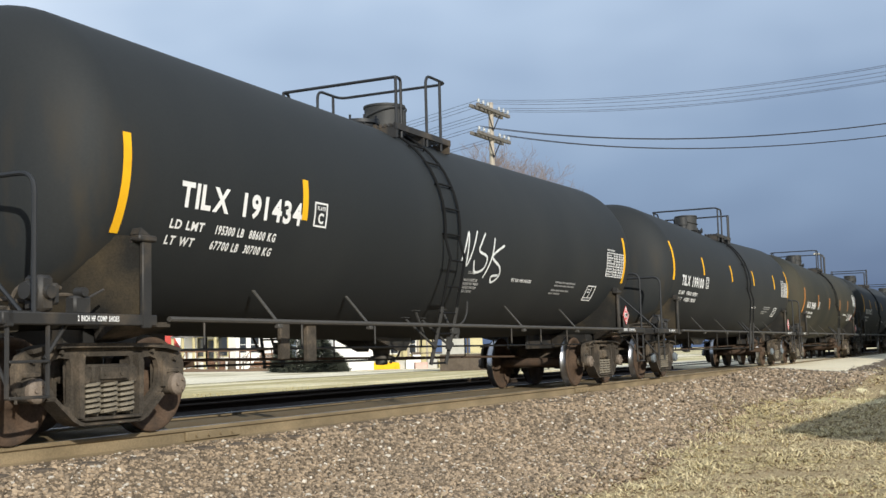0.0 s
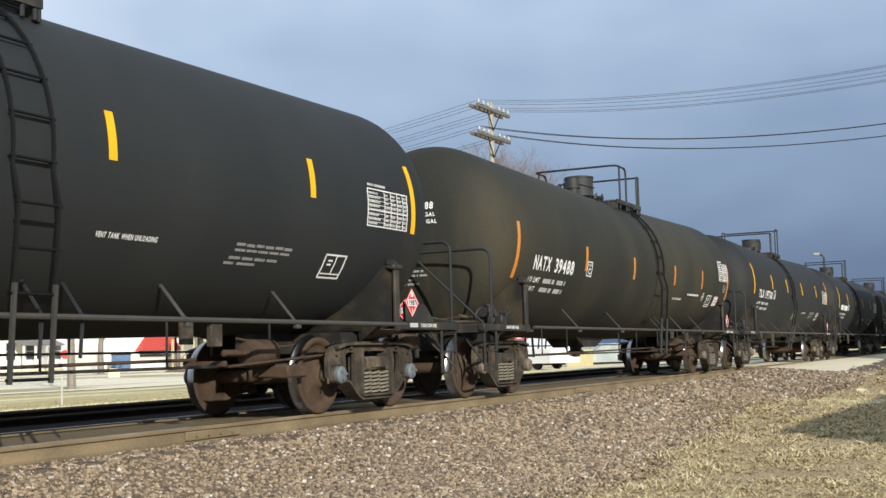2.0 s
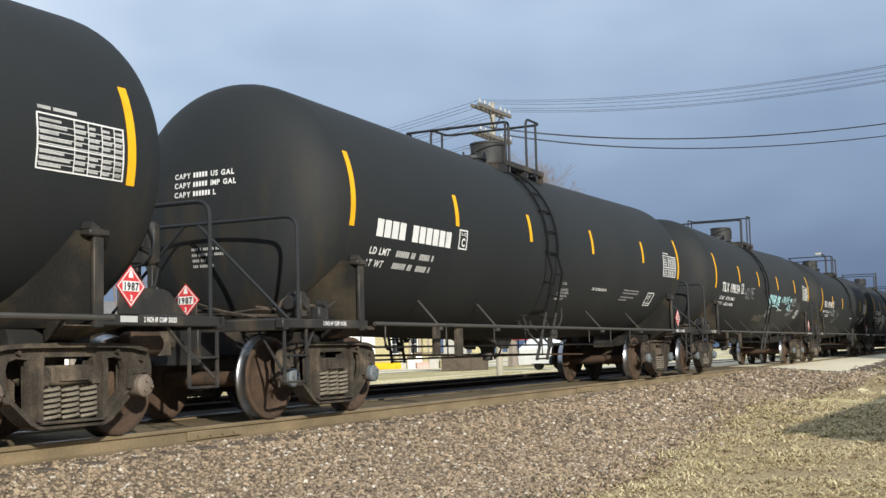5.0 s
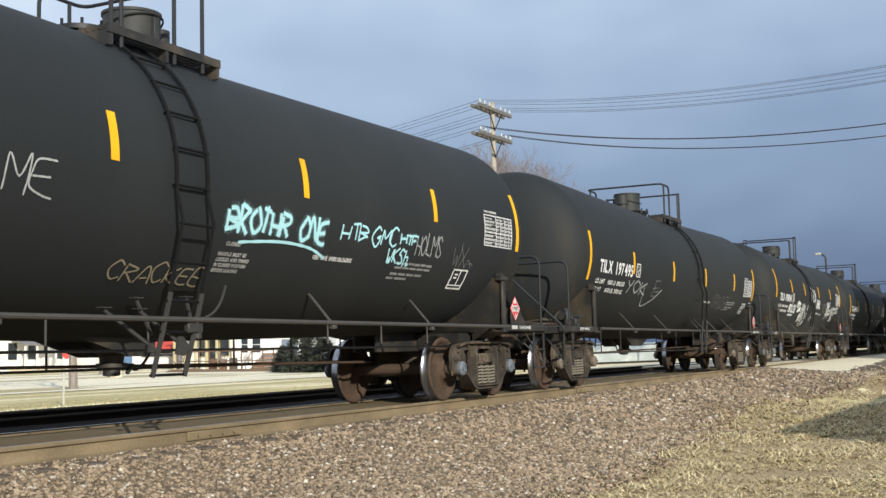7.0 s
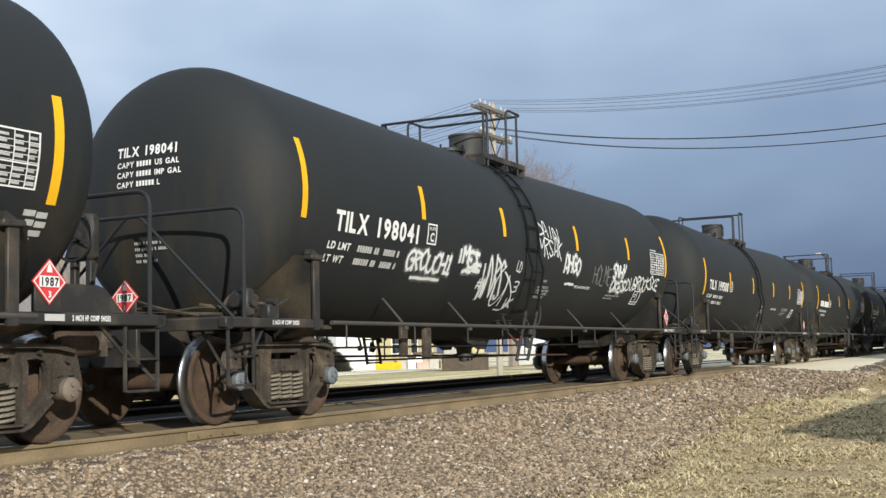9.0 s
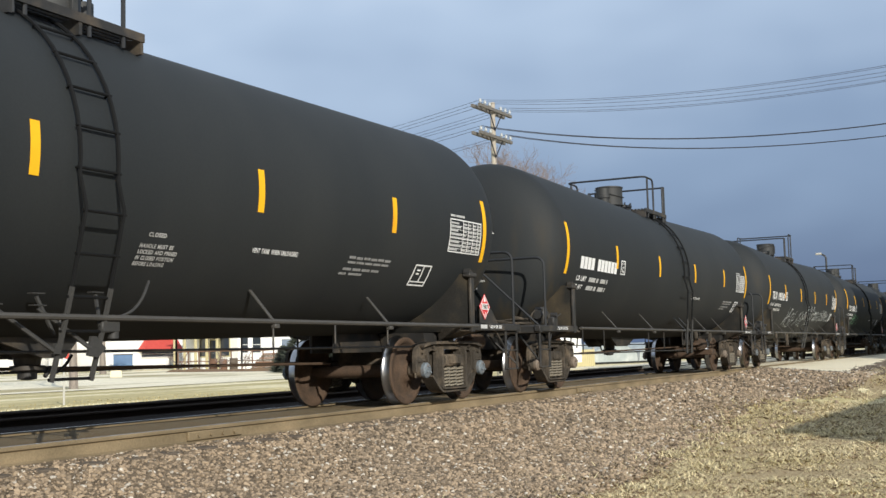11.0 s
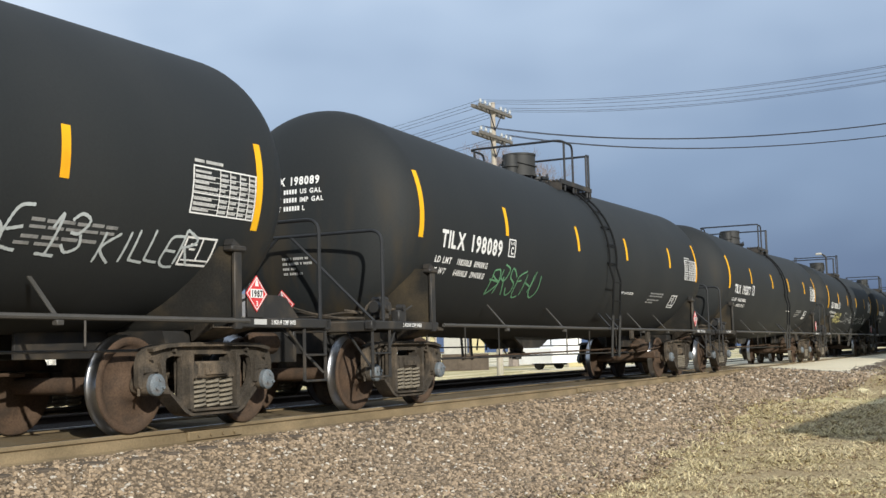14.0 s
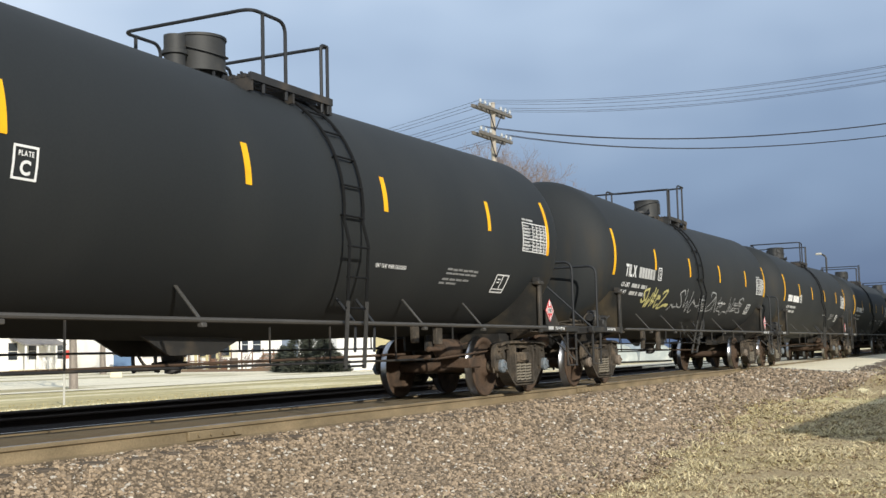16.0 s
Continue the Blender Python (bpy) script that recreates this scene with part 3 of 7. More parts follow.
def make_car(turned_round):
    """The common black tank car without its markings; it runs towards -x. turned_round: its other end leads."""
    flip = pose(0, 0, 0, 0, 0, 180) if turned_round else Matrix()
    car = empty("tank_car", "black tank car in a moving freight train", "tank car", "tank cars of the train")
    part("tank", tank_shell(), M["tank"], car, "matt black cylindrical tank shell", smooth=50)
    shared = {"bolster": bolster_mesh().data("truck", [M["truck"]]), "brake": brake_mesh().data("brake_beam", [M["truck"]]), "wheelset": wheelset_mesh(), "spring": spring_mesh().data("spring", [M["spring"]]), "wedge": wedge_mesh().data("friction_wedge", [M["truck"]])}
    for s in (-1, 1):
        shared["frame%d" % s] = side_frame_mesh(s).data("side_frame", [M["truck"]])
    back = 0.15 if turned_round else 0.09          # the turned cars have their trailing bolster further in
    for e in (-1, 1):
        add_truck(car, e, shared, -TRUCK_X if e < 0 else TRUCK_X - back)

    # stub sills, couplers, end platforms
    for e in (-1, 1):
        m = Mesh()
        xs = sorted((e * 5.1, e * 8.50))
        m.box(xs[0], xs[1], -0.20, -0.16, 0.72, 1.08, 0.006)
        m.box(xs[0], xs[1], 0.16, 0.20, 0.72, 1.08, 0.006)
        m.box(xs[0], xs[1], -0.24, 0.24, 1.06, 1.10, 0.006)
        xs = sorted((e * 8.48, e * 8.54))
        m.box(xs[0], xs[1], -0.38, 0.38, 0.62, 1.16, 0.01)
        part("stub_sill", m, M["frame"], car)
        m = Mesh()
        m.tube([(e * 8.4, 0, 0.88), (e * 8.75, 0, 0.88)], 0.085, 8)
        m.slab([(e * a, b) for a, b in [(8.68, 0.74), (8.70, 1.02), (8.89, 1.03), (8.965, 0.98), (8.965, 0.76), (8.87, 0.73)]], -0.13, 0.13)
        m.box(min(e * 8.80, e * 9.0), max(e * 8.80, e * 9.0), -0.19 * e - 0.06, -0.19 * e + 0.06, 0.76, 1.0, 0.02)
        part("coupler", m, M["truck"], car, "rusty knuckle coupler")
        m = Mesh()
        hose = [(e * 8.50, -0.25 * e, 0.72), (e * 8.62, -0.28 * e, 0.55), (e * 8.78, -0.25 * e, 0.42), (e * 8.95, -0.15 * e, 0.44)]
        m.tube(bend(hose, 0.15), 0.028, 7)
        part("air_hose", m, M["dark"], car, "black rubber brake hose")
        # platform: end sill, deck and side sill
        m = Mesh()
        xs = sorted((e * 6.72, e * 8.50))
        m.box(xs[0], xs[1], -1.46, -1.36, 0.99, 1.09, 0.01)
        m.box(xs[0], xs[1], 1.36, 1.46, 0.99, 1.09, 0.01)
        xs = sorted((e * 8.38, e * 8.47))
        m.box(xs[0], xs[1], -1.46, 1.46, 0.97, 1.09, 0.01)
        part("end_platform", m, M["frame"], car, "black steel end platform")
        m = Mesh()
        xs = sorted((e * 8.03, e * 8.47))
        for i in range(11):
            x = xs[0] + 0.02 + i * (xs[1] - xs[0] - 0.04) / 10
            m.box(x - 0.006, x + 0.006, -1.36, 1.36, 1.075, 1.105)
        for y in (-1.36, -0.7, 0.0, 0.7, 1.36):
            m.box(xs[0], xs[1], y - 0.012, y + 0.012, 1.06, 1.10)
        tagged(part("grating", m, M["frame"], car, "black open steel grating"), kind="stuff")
        # saddle and body bolster: two webs that meet at an upright post
        mid = 6.86 - (back if e > 0 else 0)
        for s in (-1, 1):
            m = Mesh()
            levels = (0.945, 0.98, 1.06, 1.18, 1.30, 1.42, 1.54, 1.66, 1.79)
            rows = []
            for z in levels:
                k = (z - 1.1) / 0.7
                yi = math.sqrt(max(0, TANK_R ** 2 - (z - TANK_Z - rise(mid)) ** 2)) - 0.02
                zo = max(z, 0.98)
                rows.append([(e * (mid - 0.50 + 0.32 * k), s * yi, z), (e * (mid - 0.25 + 0.16 * k), s * (yi * 0.42 + 1.43 * 0.58 - 0.05 * (1 - k)), zo), (e * mid, s * 1.43, zo), (e * (mid + 0.34 - 0.2 * k), s * (yi * 0.45 + 1.43 * 0.55 - 0.05 * (1 - k)), zo), (e * (mid + 0.70 - 0.40 * k), s * yi, z)])
            n = len(rows[0])
            m.add([p for row in rows for p in row], [(i * n + j, i * n + j + 1, (i + 1) * n + j + 1, (i + 1) * n + j) for i in range(len(rows) - 1) for j in range(n - 1)] + [tuple((len(rows) - 1) * n + j for j in range(n))])
            part("saddle", m, M["saddle"], car, "brown dusty saddle plates under the shell")
            m = Mesh()
            m.box(e * mid - 0.06, e * mid + 0.06, s * 1.445 - 0.02, s * 1.445 + 0.02, 0.97, 1.74, 0.008)
            m.box(e * mid - 0.13, e * mid + 0.11, s * 1.43 - 0.06, s * 1.43 + 0.06, 1.74, 1.80, 0.014)
            m.slab([(e * mid - 0.13, 1.80), (e * mid + 0.02, 1.80), (e * mid - 0.10, 1.86)], s * 1.43 - 0.05, s * 1.43 + 0.05)
            part("jacking_post", m, M["frame"], car, "dark upright post with a bracket on top")
            m = Mesh()
            m.slab([(e * a, b) for a, b in [(mid - 0.42, 0.74), (mid + 0.42, 0.74), (mid + 0.50, 0.97), (mid - 0.50, 0.97)]], s * 0.22, s * 0.92)
            part("body_bolster", m, M["frame"], car)
            m = Mesh()
            for a, b in ((-0.36, -0.13), (0.36, 0.13)):
                k = 0.02 if a < 0 else -0.02
                m.add([(e * (mid + a), s * 1.42, 0.985), (e * (mid + b), s * 0.98, 0.86), (e * (mid + b + k), s * 0.98, 0.86), (e * (mid + a + k), s * 1.42, 0.985), (e * (mid + a), s * 1.42, 1.03), (e * (mid + b), s * 0.95, 1.03), (e * (mid + b + k), s * 0.95, 1.03), (e * (mid + a + k), s * 1.42, 1.03)], [(0, 1, 5, 4), (3, 7, 6, 2), (0, 4, 7, 3), (1, 2, 6, 5), (0, 3, 2, 1), (4, 5, 6, 7)])
            m.add([(e * (mid - 0.34), s * 1.425, 0.985), (e * (mid + 0.34), s * 1.425, 0.985), (e * (mid + 0.13), s * 1.0, 0.86), (e * (mid - 0.13), s * 1.0, 0.86), (e * (mid - 0.34), s * 1.425, 0.995), (e * (mid + 0.34), s * 1.425, 0.995), (e * (mid + 0.13), s * 1.0, 0.87), (e * (mid - 0.13), s * 1.0, 0.87)], [(0, 1, 2, 3), (4, 7, 6, 5), (0, 4, 5, 1), (1, 5, 6, 2), (2, 6, 7, 3), (3, 7, 4, 0)])
            part("bolster_web", m, M["truck"], car, "brown dusty plates under the sill")
            m = Mesh()
            m.box(e * mid - 0.16, e * mid + 0.16, s * 0.70 - 0.10, s * 0.70 + 0.10, 0.79, 0.94, 0.02)
            part("side_bearing", m, M["dark"], car)
        # steps under the corners
        for s in (-1, 1):
            m = Mesh()
            for dx in (0.0, 0.42):
                m.tube([(e * (8.42 - dx), s * 1.42, 1.0), (e * (8.42 - dx), s * 1.42, 0.42)], 0.02, 6)
            for z in (0.42, 0.70):
                m.box(min(e * 8.0, e * 8.42), max(e * 8.0, e * 8.42), s * 1.42 - 0.03, s * 1.42 + 0.03, z - 0.012, z + 0.012, 0.004)
            m.tube([(e * 8.02, s * 1.41, 0.72), (e * 7.72, s * 1.36, 1.02)], 0.018, 6)
            m.tube([(e * 8.40, s * 1.41, 0.50), (e * 8.25, s * 0.95, 1.0)], 0.016, 6)
            part("sill_step", m, M["frame"], car)
        # end handrail, across the car, with its knee at both sides
        m = Mesh()
        x = -8.16 if e < 0 else 8.31
        m.tube(bend([(x, -1.43, 1.05), (x, -1.43, 2.21), (x, 1.43, 2.21), (x, 1.43, 1.05)], 0.17, 7), 0.021, 8)
        if e < 0:
            m.tube([(x, -0.1, 2.20), (x - 0.02, -1.32, 1.09)], 0.019, 6)
            m.tube([(x, 0.1, 2.20), (x - 0.02, 1.32, 1.09)], 0.019, 6)
        part("end_handrail", m, M["rail_paint"], car)

    # brake gear on the leading platform
    m = Mesh()
    m.box(-8.36, -8.28, 0.40, 0.48, 1.08, 1.80, 0.01)
    m.box(-8.36, -8.28, 0.62, 0.70, 1.08, 1.80, 0.01)
    m.box(-8.40, -8.24, 0.36, 0.74, 1.76, 2.26, 0.04)
    m.turned([(0.03, -8.46), (0.06, -8.46), (0.07, -8.40), (0.03, -8.40)], 12, "x", (0, 0.55, 2.02))
    brake = part("hand_brake", m, M["frame"], car, "black hand brake housing on its stand")
    m = Mesh()
    m.tube([(-8.47, 0.55 + 0.27 * math.cos(k * math.pi / 12), 2.02 + 0.27 * math.sin(k * math.pi / 12)) for k in range(25)], 0.016, 6)
    for k in range(4):
        a = k * math.pi / 2 + 0.4
        m.tube([(-8.46, 0.55, 2.02), (-8.47, 0.55 + 0.27 * math.cos(a), 2.02 + 0.27 * math.sin(a))], 0.012, 5)
    part("brake_wheel", m, M["rail_paint"], brake, "dark spoked brake wheel")
    m = Mesh()
    m.tube(bend([(-8.38, 0.70, 1.78), (-8.42, 0.82, 1.55), (-8.42, 0.62, 1.38), (-8.40, 0.35, 1.45), (-8.38, 0.30, 1.72)], 0.15), 0.02, 6)
    part("chain", m, M["dark"], brake, "dark hanging brake chain")
    m = Mesh()
    m.tube(bend([(-8.22, -1.20, 1.13), (-8.30, -0.75, 1.15), (-8.34, -0.35, 1.24), (-8.28, 0.25, 1.14), (-8.36, 0.95, 1.16)], 0.15), 0.018, 6)
    m.tube(bend([(-7.98, -1.16, 1.18), (-8.18, -0.95, 1.22), (-8.24, -0.40, 1.16), (-8.12, 0.3, 1.22), (-8.2, 1.0, 1.14)], 0.15), 0.014, 6)
    m.tube(bend([(-8.40, -1.05, 1.12), (-8.42, -0.6, 1.20), (-8.38, -0.1, 1.34), (-8.30, 0.0, 1.40)], 0.15), 0.013, 6)
    m.tube(bend([(-7.72, -1.28, 1.30), (-7.95, -1.22, 1.38), (-8.10, -1.15, 1.28), (-8.12, -1.12, 1.10)], 0.12), 0.018, 6)
    m.tube(bend([(-7.45, -1.30, 1.22), (-7.72, -1.28, 1.26), (-7.9, -1.2, 1.18), (-8.2, -0.9, 1.24)], 0.12), 0.016, 6)
    part("brake_pipe", m, M["truck"], car, "dusty brown brake pipes along the platform")
    m = Mesh()
    m.box(-8.02, -7.86, -1.36, -1.16, 1.10, 1.40, 0.03)
    m.box(-7.86, -7.78, -1.34, -1.20, 1.16, 1.34, 0.02)
    m.turned([(0.02, -8.10), (0.07, -8.10), (0.08, -8.06), (0.08, -8.02), (0.02, -8.02)], 12, "x", (0, -1.26, 1.27))
    m.turned([(0.02, -1.40), (0.055, -1.40), (0.06, -1.36), (0.02, -1.34)], 10, "y", (-7.94, 0, 1.26))
    part("brake_valve", m, M["frame"], car, "black brake valve bolted on the platform")
    m = Mesh()
    m.box(-7.66, -7.46, -1.38, -1.26, 1.08, 1.24, 0.02)
    m.turned([(0.02, -1.40), (0.04, -1.40), (0.045, -1.3), (0.02, -1.3)], 10, "y", (-7.56, 0, 1.27))
    m.tube([(-7.56, -1.32, 1.18), (-7.32, -1.38, 1.30)], 0.012, 6)
    part("release_valve", m, M["frame"], car, "small black release valve with its lever")
    m = Mesh()
    m.slab([(7.45, 1.085), (8.26, 1.085), (8.00, 1.32), (7.90, 1.35), (7.45, 1.35)], -1.20, -1.17)
    part("end_shield", m, M["frame"], car, "dark sloped plate on the trailing platform")
    m = Mesh()
    m.slab([(7.45, 1.085), (8.26, 1.085), (8.00, 1.32), (7.90, 1.35), (7.45, 1.35)], 1.17, 1.20)
    part("end_shield", m, M["frame"], car, "dark sloped plate on the trailing platform")

    # brake reservoir and cylinder below the trailing platform and shell
    m = Mesh()
    m.turned([(0.03, 7.62), (0.09, 7.64), (0.12, 7.69), (0.12, 8.05), (0.09, 8.10), (0.03, 8.12)], 20, "x", (0, -0.95, 0.84))
    part("air_reservoir", m, M["wheel"], car, "rusty cylindrical air reservoir")

    # long side rails with their posts and braces
    for s in (-1, 1):
        m = Mesh()
        m.tube([(-6.55, s * 1.45, 1.055), (6.95, s * 1.45, 1.055)], 0.026, 8)
        part("side_rail", m, M["pipe"], car, "dusty grey side safety rail")
        for x in ((-4.4, -1.95, 2.63, 4.47) if turned_round else (-4.8, -2.9, 1.92, 4.37)):
            m = Mesh()
            m.box(-0.024, 0.024, -0.007, 0.007, 0, 0.49, 0.002, pose(x, s * 1.455, 1.03, s * 41.5, 0, 0))
            m.box(x - 0.04, x + 0.04, s * 1.45 - 0.03, s * 1.45 + 0.03, 0.985, 1.03, 0.006)
            part("rail_brace", m, M["pipe"], car)

    # bottom outlet, skid and drop brackets below the shell
    m = Mesh()
    ox, wide = (0.62, 0.62) if turned_round else (-0.05, 0.0)
    m.turned([(0.30, 1.02), (0.28, 0.90), (0.20, 0.80), (0.13, 0.74), (0.12, 0.67), (0.16, 0.665), (0.16, 0.625), (0.09, 0.61), (0.09, 0.54), (0.03, 0.53)], 18, "z", (ox, 0, 0))
    for s in (-1, 1):
        y = sorted((s * 0.30, s * 0.34))
        m.slab([(ox - 1.0, 0.98), (ox + 0.38 + wide, 0.98), (ox + 0.14 + wide * 0.5, 0.73), (ox - 0.12 - wide * 0.3, 0.73)], y[0], y[1])
    m.box(ox + 0.12, ox + 0.30, -0.05, 0.05, 0.60, 0.66, 0.01)
    m.tube(bend([(ox + 0.26, 0, 0.64), (ox + 0.34, -0.02, 0.58), (ox + 0.46, -0.03, 0.66), (ox + 0.54, -0.03, 0.76)], 0.05, 4), 0.016, 6)
    m.tube([(ox + 0.16, -0.06, 0.56), (ox + 0.24, -0.06, 0.64)], 0.022, 6)
    part("bottom_outlet", m, M["frame"], car, "black bottom outlet valve between skid plates", flip)
    for x, z in (((3.10, 0.80),) if turned_round else ((-4.13, 0.63),)):
        m = Mesh()
        m.box(x - 0.09, x + 0.09, -1.43, -1.37, z, 1.04, 0.008)
        part("drop_bracket", m, M["truck"], car, "dusty drop bracket")
        m = Mesh()
        m.box(x - 0.09, x + 0.09, -1.08, -1.03, z + 0.03, 1.06, 0.008)
        part("drop_bracket", m, M["truck"], car, "dusty drop bracket")
    m = Mesh()
    m.tube([(-6.4, -0.95, 0.78), (6.6, -0.95, 0.78)], 0.014, 6)
    m.tube([(-6.4, 0.65, 0.60), (6.6, 0.65, 0.60)], 0.016, 6)
    for x in (-5.4, -3.6, -1.9, -0.6, 2.6, 3.9, 5.2):
        m.tube([(x, -0.95, 0.78), (x, -0.95, 1.08)], 0.013, 5)
        m.tube([(x + 0.3, 0.65, 0.60), (x + 0.3, 0.65, 1.10)], 0.013, 5)
    part("train_line", m, M["frame"], car, "black brake pipes slung below the shell", flip)
    # brake cylinder and levers
    m = Mesh()
    m.turned([(0.03, -5.05), (0.12, -5.04), (0.15, -5.0), (0.15, -4.58), (0.11, -4.52), (0.04, -4.5), (0.04, -4.15), (0.02, -4.14)], 16, "x", (0, 0.72, 0.74))
    m.box(-4.16, -4.1, 0.2, 0.76, 0.60, 0.66, 0.01)
    m.box(-5.35, -4.95, 0.5, 1.0, 0.45, 0.60, 0.02)
    m.tube([(-6.0, 0.85, 0.70), (-4.0, 0.9, 0.60)], 0.016, 6)
    m.tube(bend([(-5.8, 0.6, 0.84), (-5.2, 0.75, 0.80), (-4.4, 0.7, 0.90)], 0.2), 0.014, 6)
    m.tube([(-4.15, 0.5, 0.63), (-5.9, 0.25, 0.55)], 0.02, 6)
    m.tube([(-4.2, 0.3, 0.68), (5.6, 0.2, 0.58)], 0.018, 6)
    part("brake_cylinder", m, M["wheel"], car, "rusty brake cylinder with its rods", flip)

    # ladders on both sides: curved along the shell, upright below it
    r = TANK_R + 0.05
    lx, half = (-0.51, 0.21) if turned_round else (-0.77, 0.225)
    rung_data = Mesh().tube([(-half - 0.03, 0, 0), (half + 0.03, 0, 0)], 0.014, 6).data("rung", [M["ladder_paint"]])
    for s in (-1, 1):
        def at_height(z):
            return s * (1.53 + (z - 0.53) * 0.065) if turned_round else s * (1.33 + (z - 0.53) * 0.205)
        def foot_x(z):
            return 0.0 if turned_round else -0.045 * (1.95 - z) ** 2
        ladder = Mesh()
        for x in (lx - half, lx + half):
            pts = [(x + foot_x(z), at_height(z), z) for z in (1.06, 1.6, 1.95)]
            for i in range(13):
                a = radians(-6 + i * 6.2)
                pts.append((x, s * r * math.cos(a), TANK_Z + r * math.sin(a)))
            ladder.tube(pts, 0.019, 6)
        for x in (lx - half, lx + half):
            for d in (-4, 22, 48):
                a = radians(d)
                ladder.tube([(x, s * r * math.cos(a), TANK_Z + r * math.sin(a)), (x, s * 1.5 * math.cos(a), TANK_Z + 1.5 * math.sin(a))], 0.012, 5)
        side = part("ladder", ladder, M["ladder_paint"], car, "dark steel side ladder", flip)
        foot = Mesh()
        for x in (lx - half, lx + half):
            foot.tube([(x + foot_x(z), at_height(z) + s * 0.004, z) for z in (0.53, 0.8, 1.06, 1.30)], 0.026, 6)
        part("ladder_foot", foot, M["strut"], side, "dusty grey flat legs of the ladder")
        for z in (0.56, 1.22, 1.57, 1.92) if turned_round else (0.55, 0.94, 1.22, 1.57, 1.92):
            part("rung", rung_data, [], side, "", pose(lx + foot_x(z), at_height(z), z))
        for i in range(6):
            a = radians(-4 + i * 13)
            part("rung", rung_data, [], side, "", pose(lx, s * r * math.cos(a), TANK_Z + r * math.sin(a)))
        if turned_round:
            for x in (lx - 0.75, lx - 0.30):
                m = Mesh()
                m.tube([(x, s * 1.12, 1.36), (x + 0.05, s * 1.40, 1.06), (x + 0.10, s * 1.42, 0.72)], 0.018, 6)
                part("ladder_brace", m, M["rail_paint"], car, "", flip)
            continue
        # flat struts from the shell to the ladder's foot, with gussets and a bent arm
        for a, b in (((-1.60, 1.24, 1.13), (-1.13, 1.41, 0.78)), ((-1.14, 1.24, 1.13), (-0.72, 1.41, 0.80)), ((-0.46, 1.22, 1.26), (-0.62, 1.42, 0.98)), ((-1.00, 1.08, 1.24), (-0.84, 1.12, 0.92))):
            m = Mesh()
            m.tube([(a[0], s * a[1], a[2]), (b[0], s * b[1], b[2])], 0.019, 6)
            m.box(a[0] - 0.07, a[0] + 0.07, s * a[1] - 0.03, s * a[1] + 0.03, a[2] + 0.02, a[2] + 0.03)
            part("ladder_brace", m, M["strut"], car)
        m = Mesh()
        y = sorted((s * 1.395, s * 1.42))
        m.slab([(-0.76, 0.74), (-0.64, 0.72), (-0.54, 0.80), (-0.60, 0.84), (-0.66, 0.90), (-0.72, 0.90)], y[0], y[1])
        part("ladder_gusset", m, M["strut"], car, "dusty grey gusset plates at the ladder foot")
        m = Mesh()
        m.slab([(-1.14, 0.76), (-1.06, 0.75), (-1.05, 0.84), (-1.12, 0.84)], y[0], y[1])
        part("ladder_gusset", m, M["strut"], car, "dusty grey gusset plates at the ladder foot")
        m = Mesh()
        m.box(-0.62, -0.40, s * 1.42 - 0.03, s * 1.42 + 0.03, 0.93, 1.03, 0.012)
        m.turned([(0.02, 0.88), (0.05, 0.88), (0.05, 0.95), (0.02, 0.95)], 10, "z", (-0.44, s * 1.40, 0))
        part("valve_block", m, M["strut"], car, "dusty grey block beside the ladder foot")
        m = Mesh()
        m.tube(bend([(0.09, s * 1.34, 1.40), (-0.06, s * 1.40, 1.24), (-0.22, s * 1.43, 1.12), (-0.42, s * 1.44, 1.06)], 0.1, 5), 0.014, 6)
        part("bent_arm", m, M["strut"], car, "thin bent rod beside the ladder")

    # top fittings
    top = TANK_Z + TANK_R
    m = Mesh()
    m.turned([(0.24, top - 0.06), (0.24, top + 0.07), (0.33, top + 0.075), (0.33, top + 0.10), (0.305, top + 0.105), (0.305, top + 0.47), (0.32, top + 0.475), (0.32, top + 0.505), (0.28, top + 0.515), (0.05, top + 0.525)], 28, "z", (0.2, 0, 0))
    m.tube([(0.2 + 0.33 * math.cos(a), 0.33 * math.sin(a), top + 0.36 - 0.10 * math.sin(a)) for a in (k * math.pi / 12 for k in range(25))], 0.012, 5)
    m.box(0.16, 0.24, -0.35, -0.30, top + 0.14, top + 0.42, 0.006)
    bonnet = part("valve_bonnet", m, M["bonnet"], car, "dusty black cylindrical valve bonnet", flip)
    nut_data = Mesh().tube([(0, 0, -0.04), (0, 0, 0.05)], 0.02, 6).data("bolt", [M["rail_paint"]])
    for k in range(10):
        a = k * math.pi / 5
        part("bolt", nut_data, [], bonnet, "", pose(0.2 + 0.29 * math.cos(a), 0.29 * math.sin(a), top + 0.035))
    m = Mesh()
    m.turned([(0.12, top - 0.05), (0.12, top + 0.20), (0.15, top + 0.21), (0.15, top + 0.25), (0.125, top + 0.26), (0.125, top + 0.43), (0.03, top + 0.44)], 18, "z", (0.66, 0.02, 0))
    part("relief_valve", m, M["bonnet"], car, "black safety relief valve", flip)
    m = Mesh()
    m.turned([(0.25, top - 0.06), (0.25, top + 0.10), (0.29, top + 0.10), (0.29, top + 0.15), (0.05, top + 0.17)], 24, "z", (-0.55, 0.0, 0))
    m.tube(bend([(-0.3, 0.1, top + 0.1), (-0.2, 0.12, top + 0.24), (-0.05, 0.1, top + 0.2)], 0.08), 0.022, 6)
    cover = part("manway", m, M["rail_paint"], car, "bolted manway cover", flip)
    bolt_data = Mesh().tube([(0, 0, -0.07), (0, 0, 0.07)], 0.018, 6).data("bolt", [M["rail_paint"]])
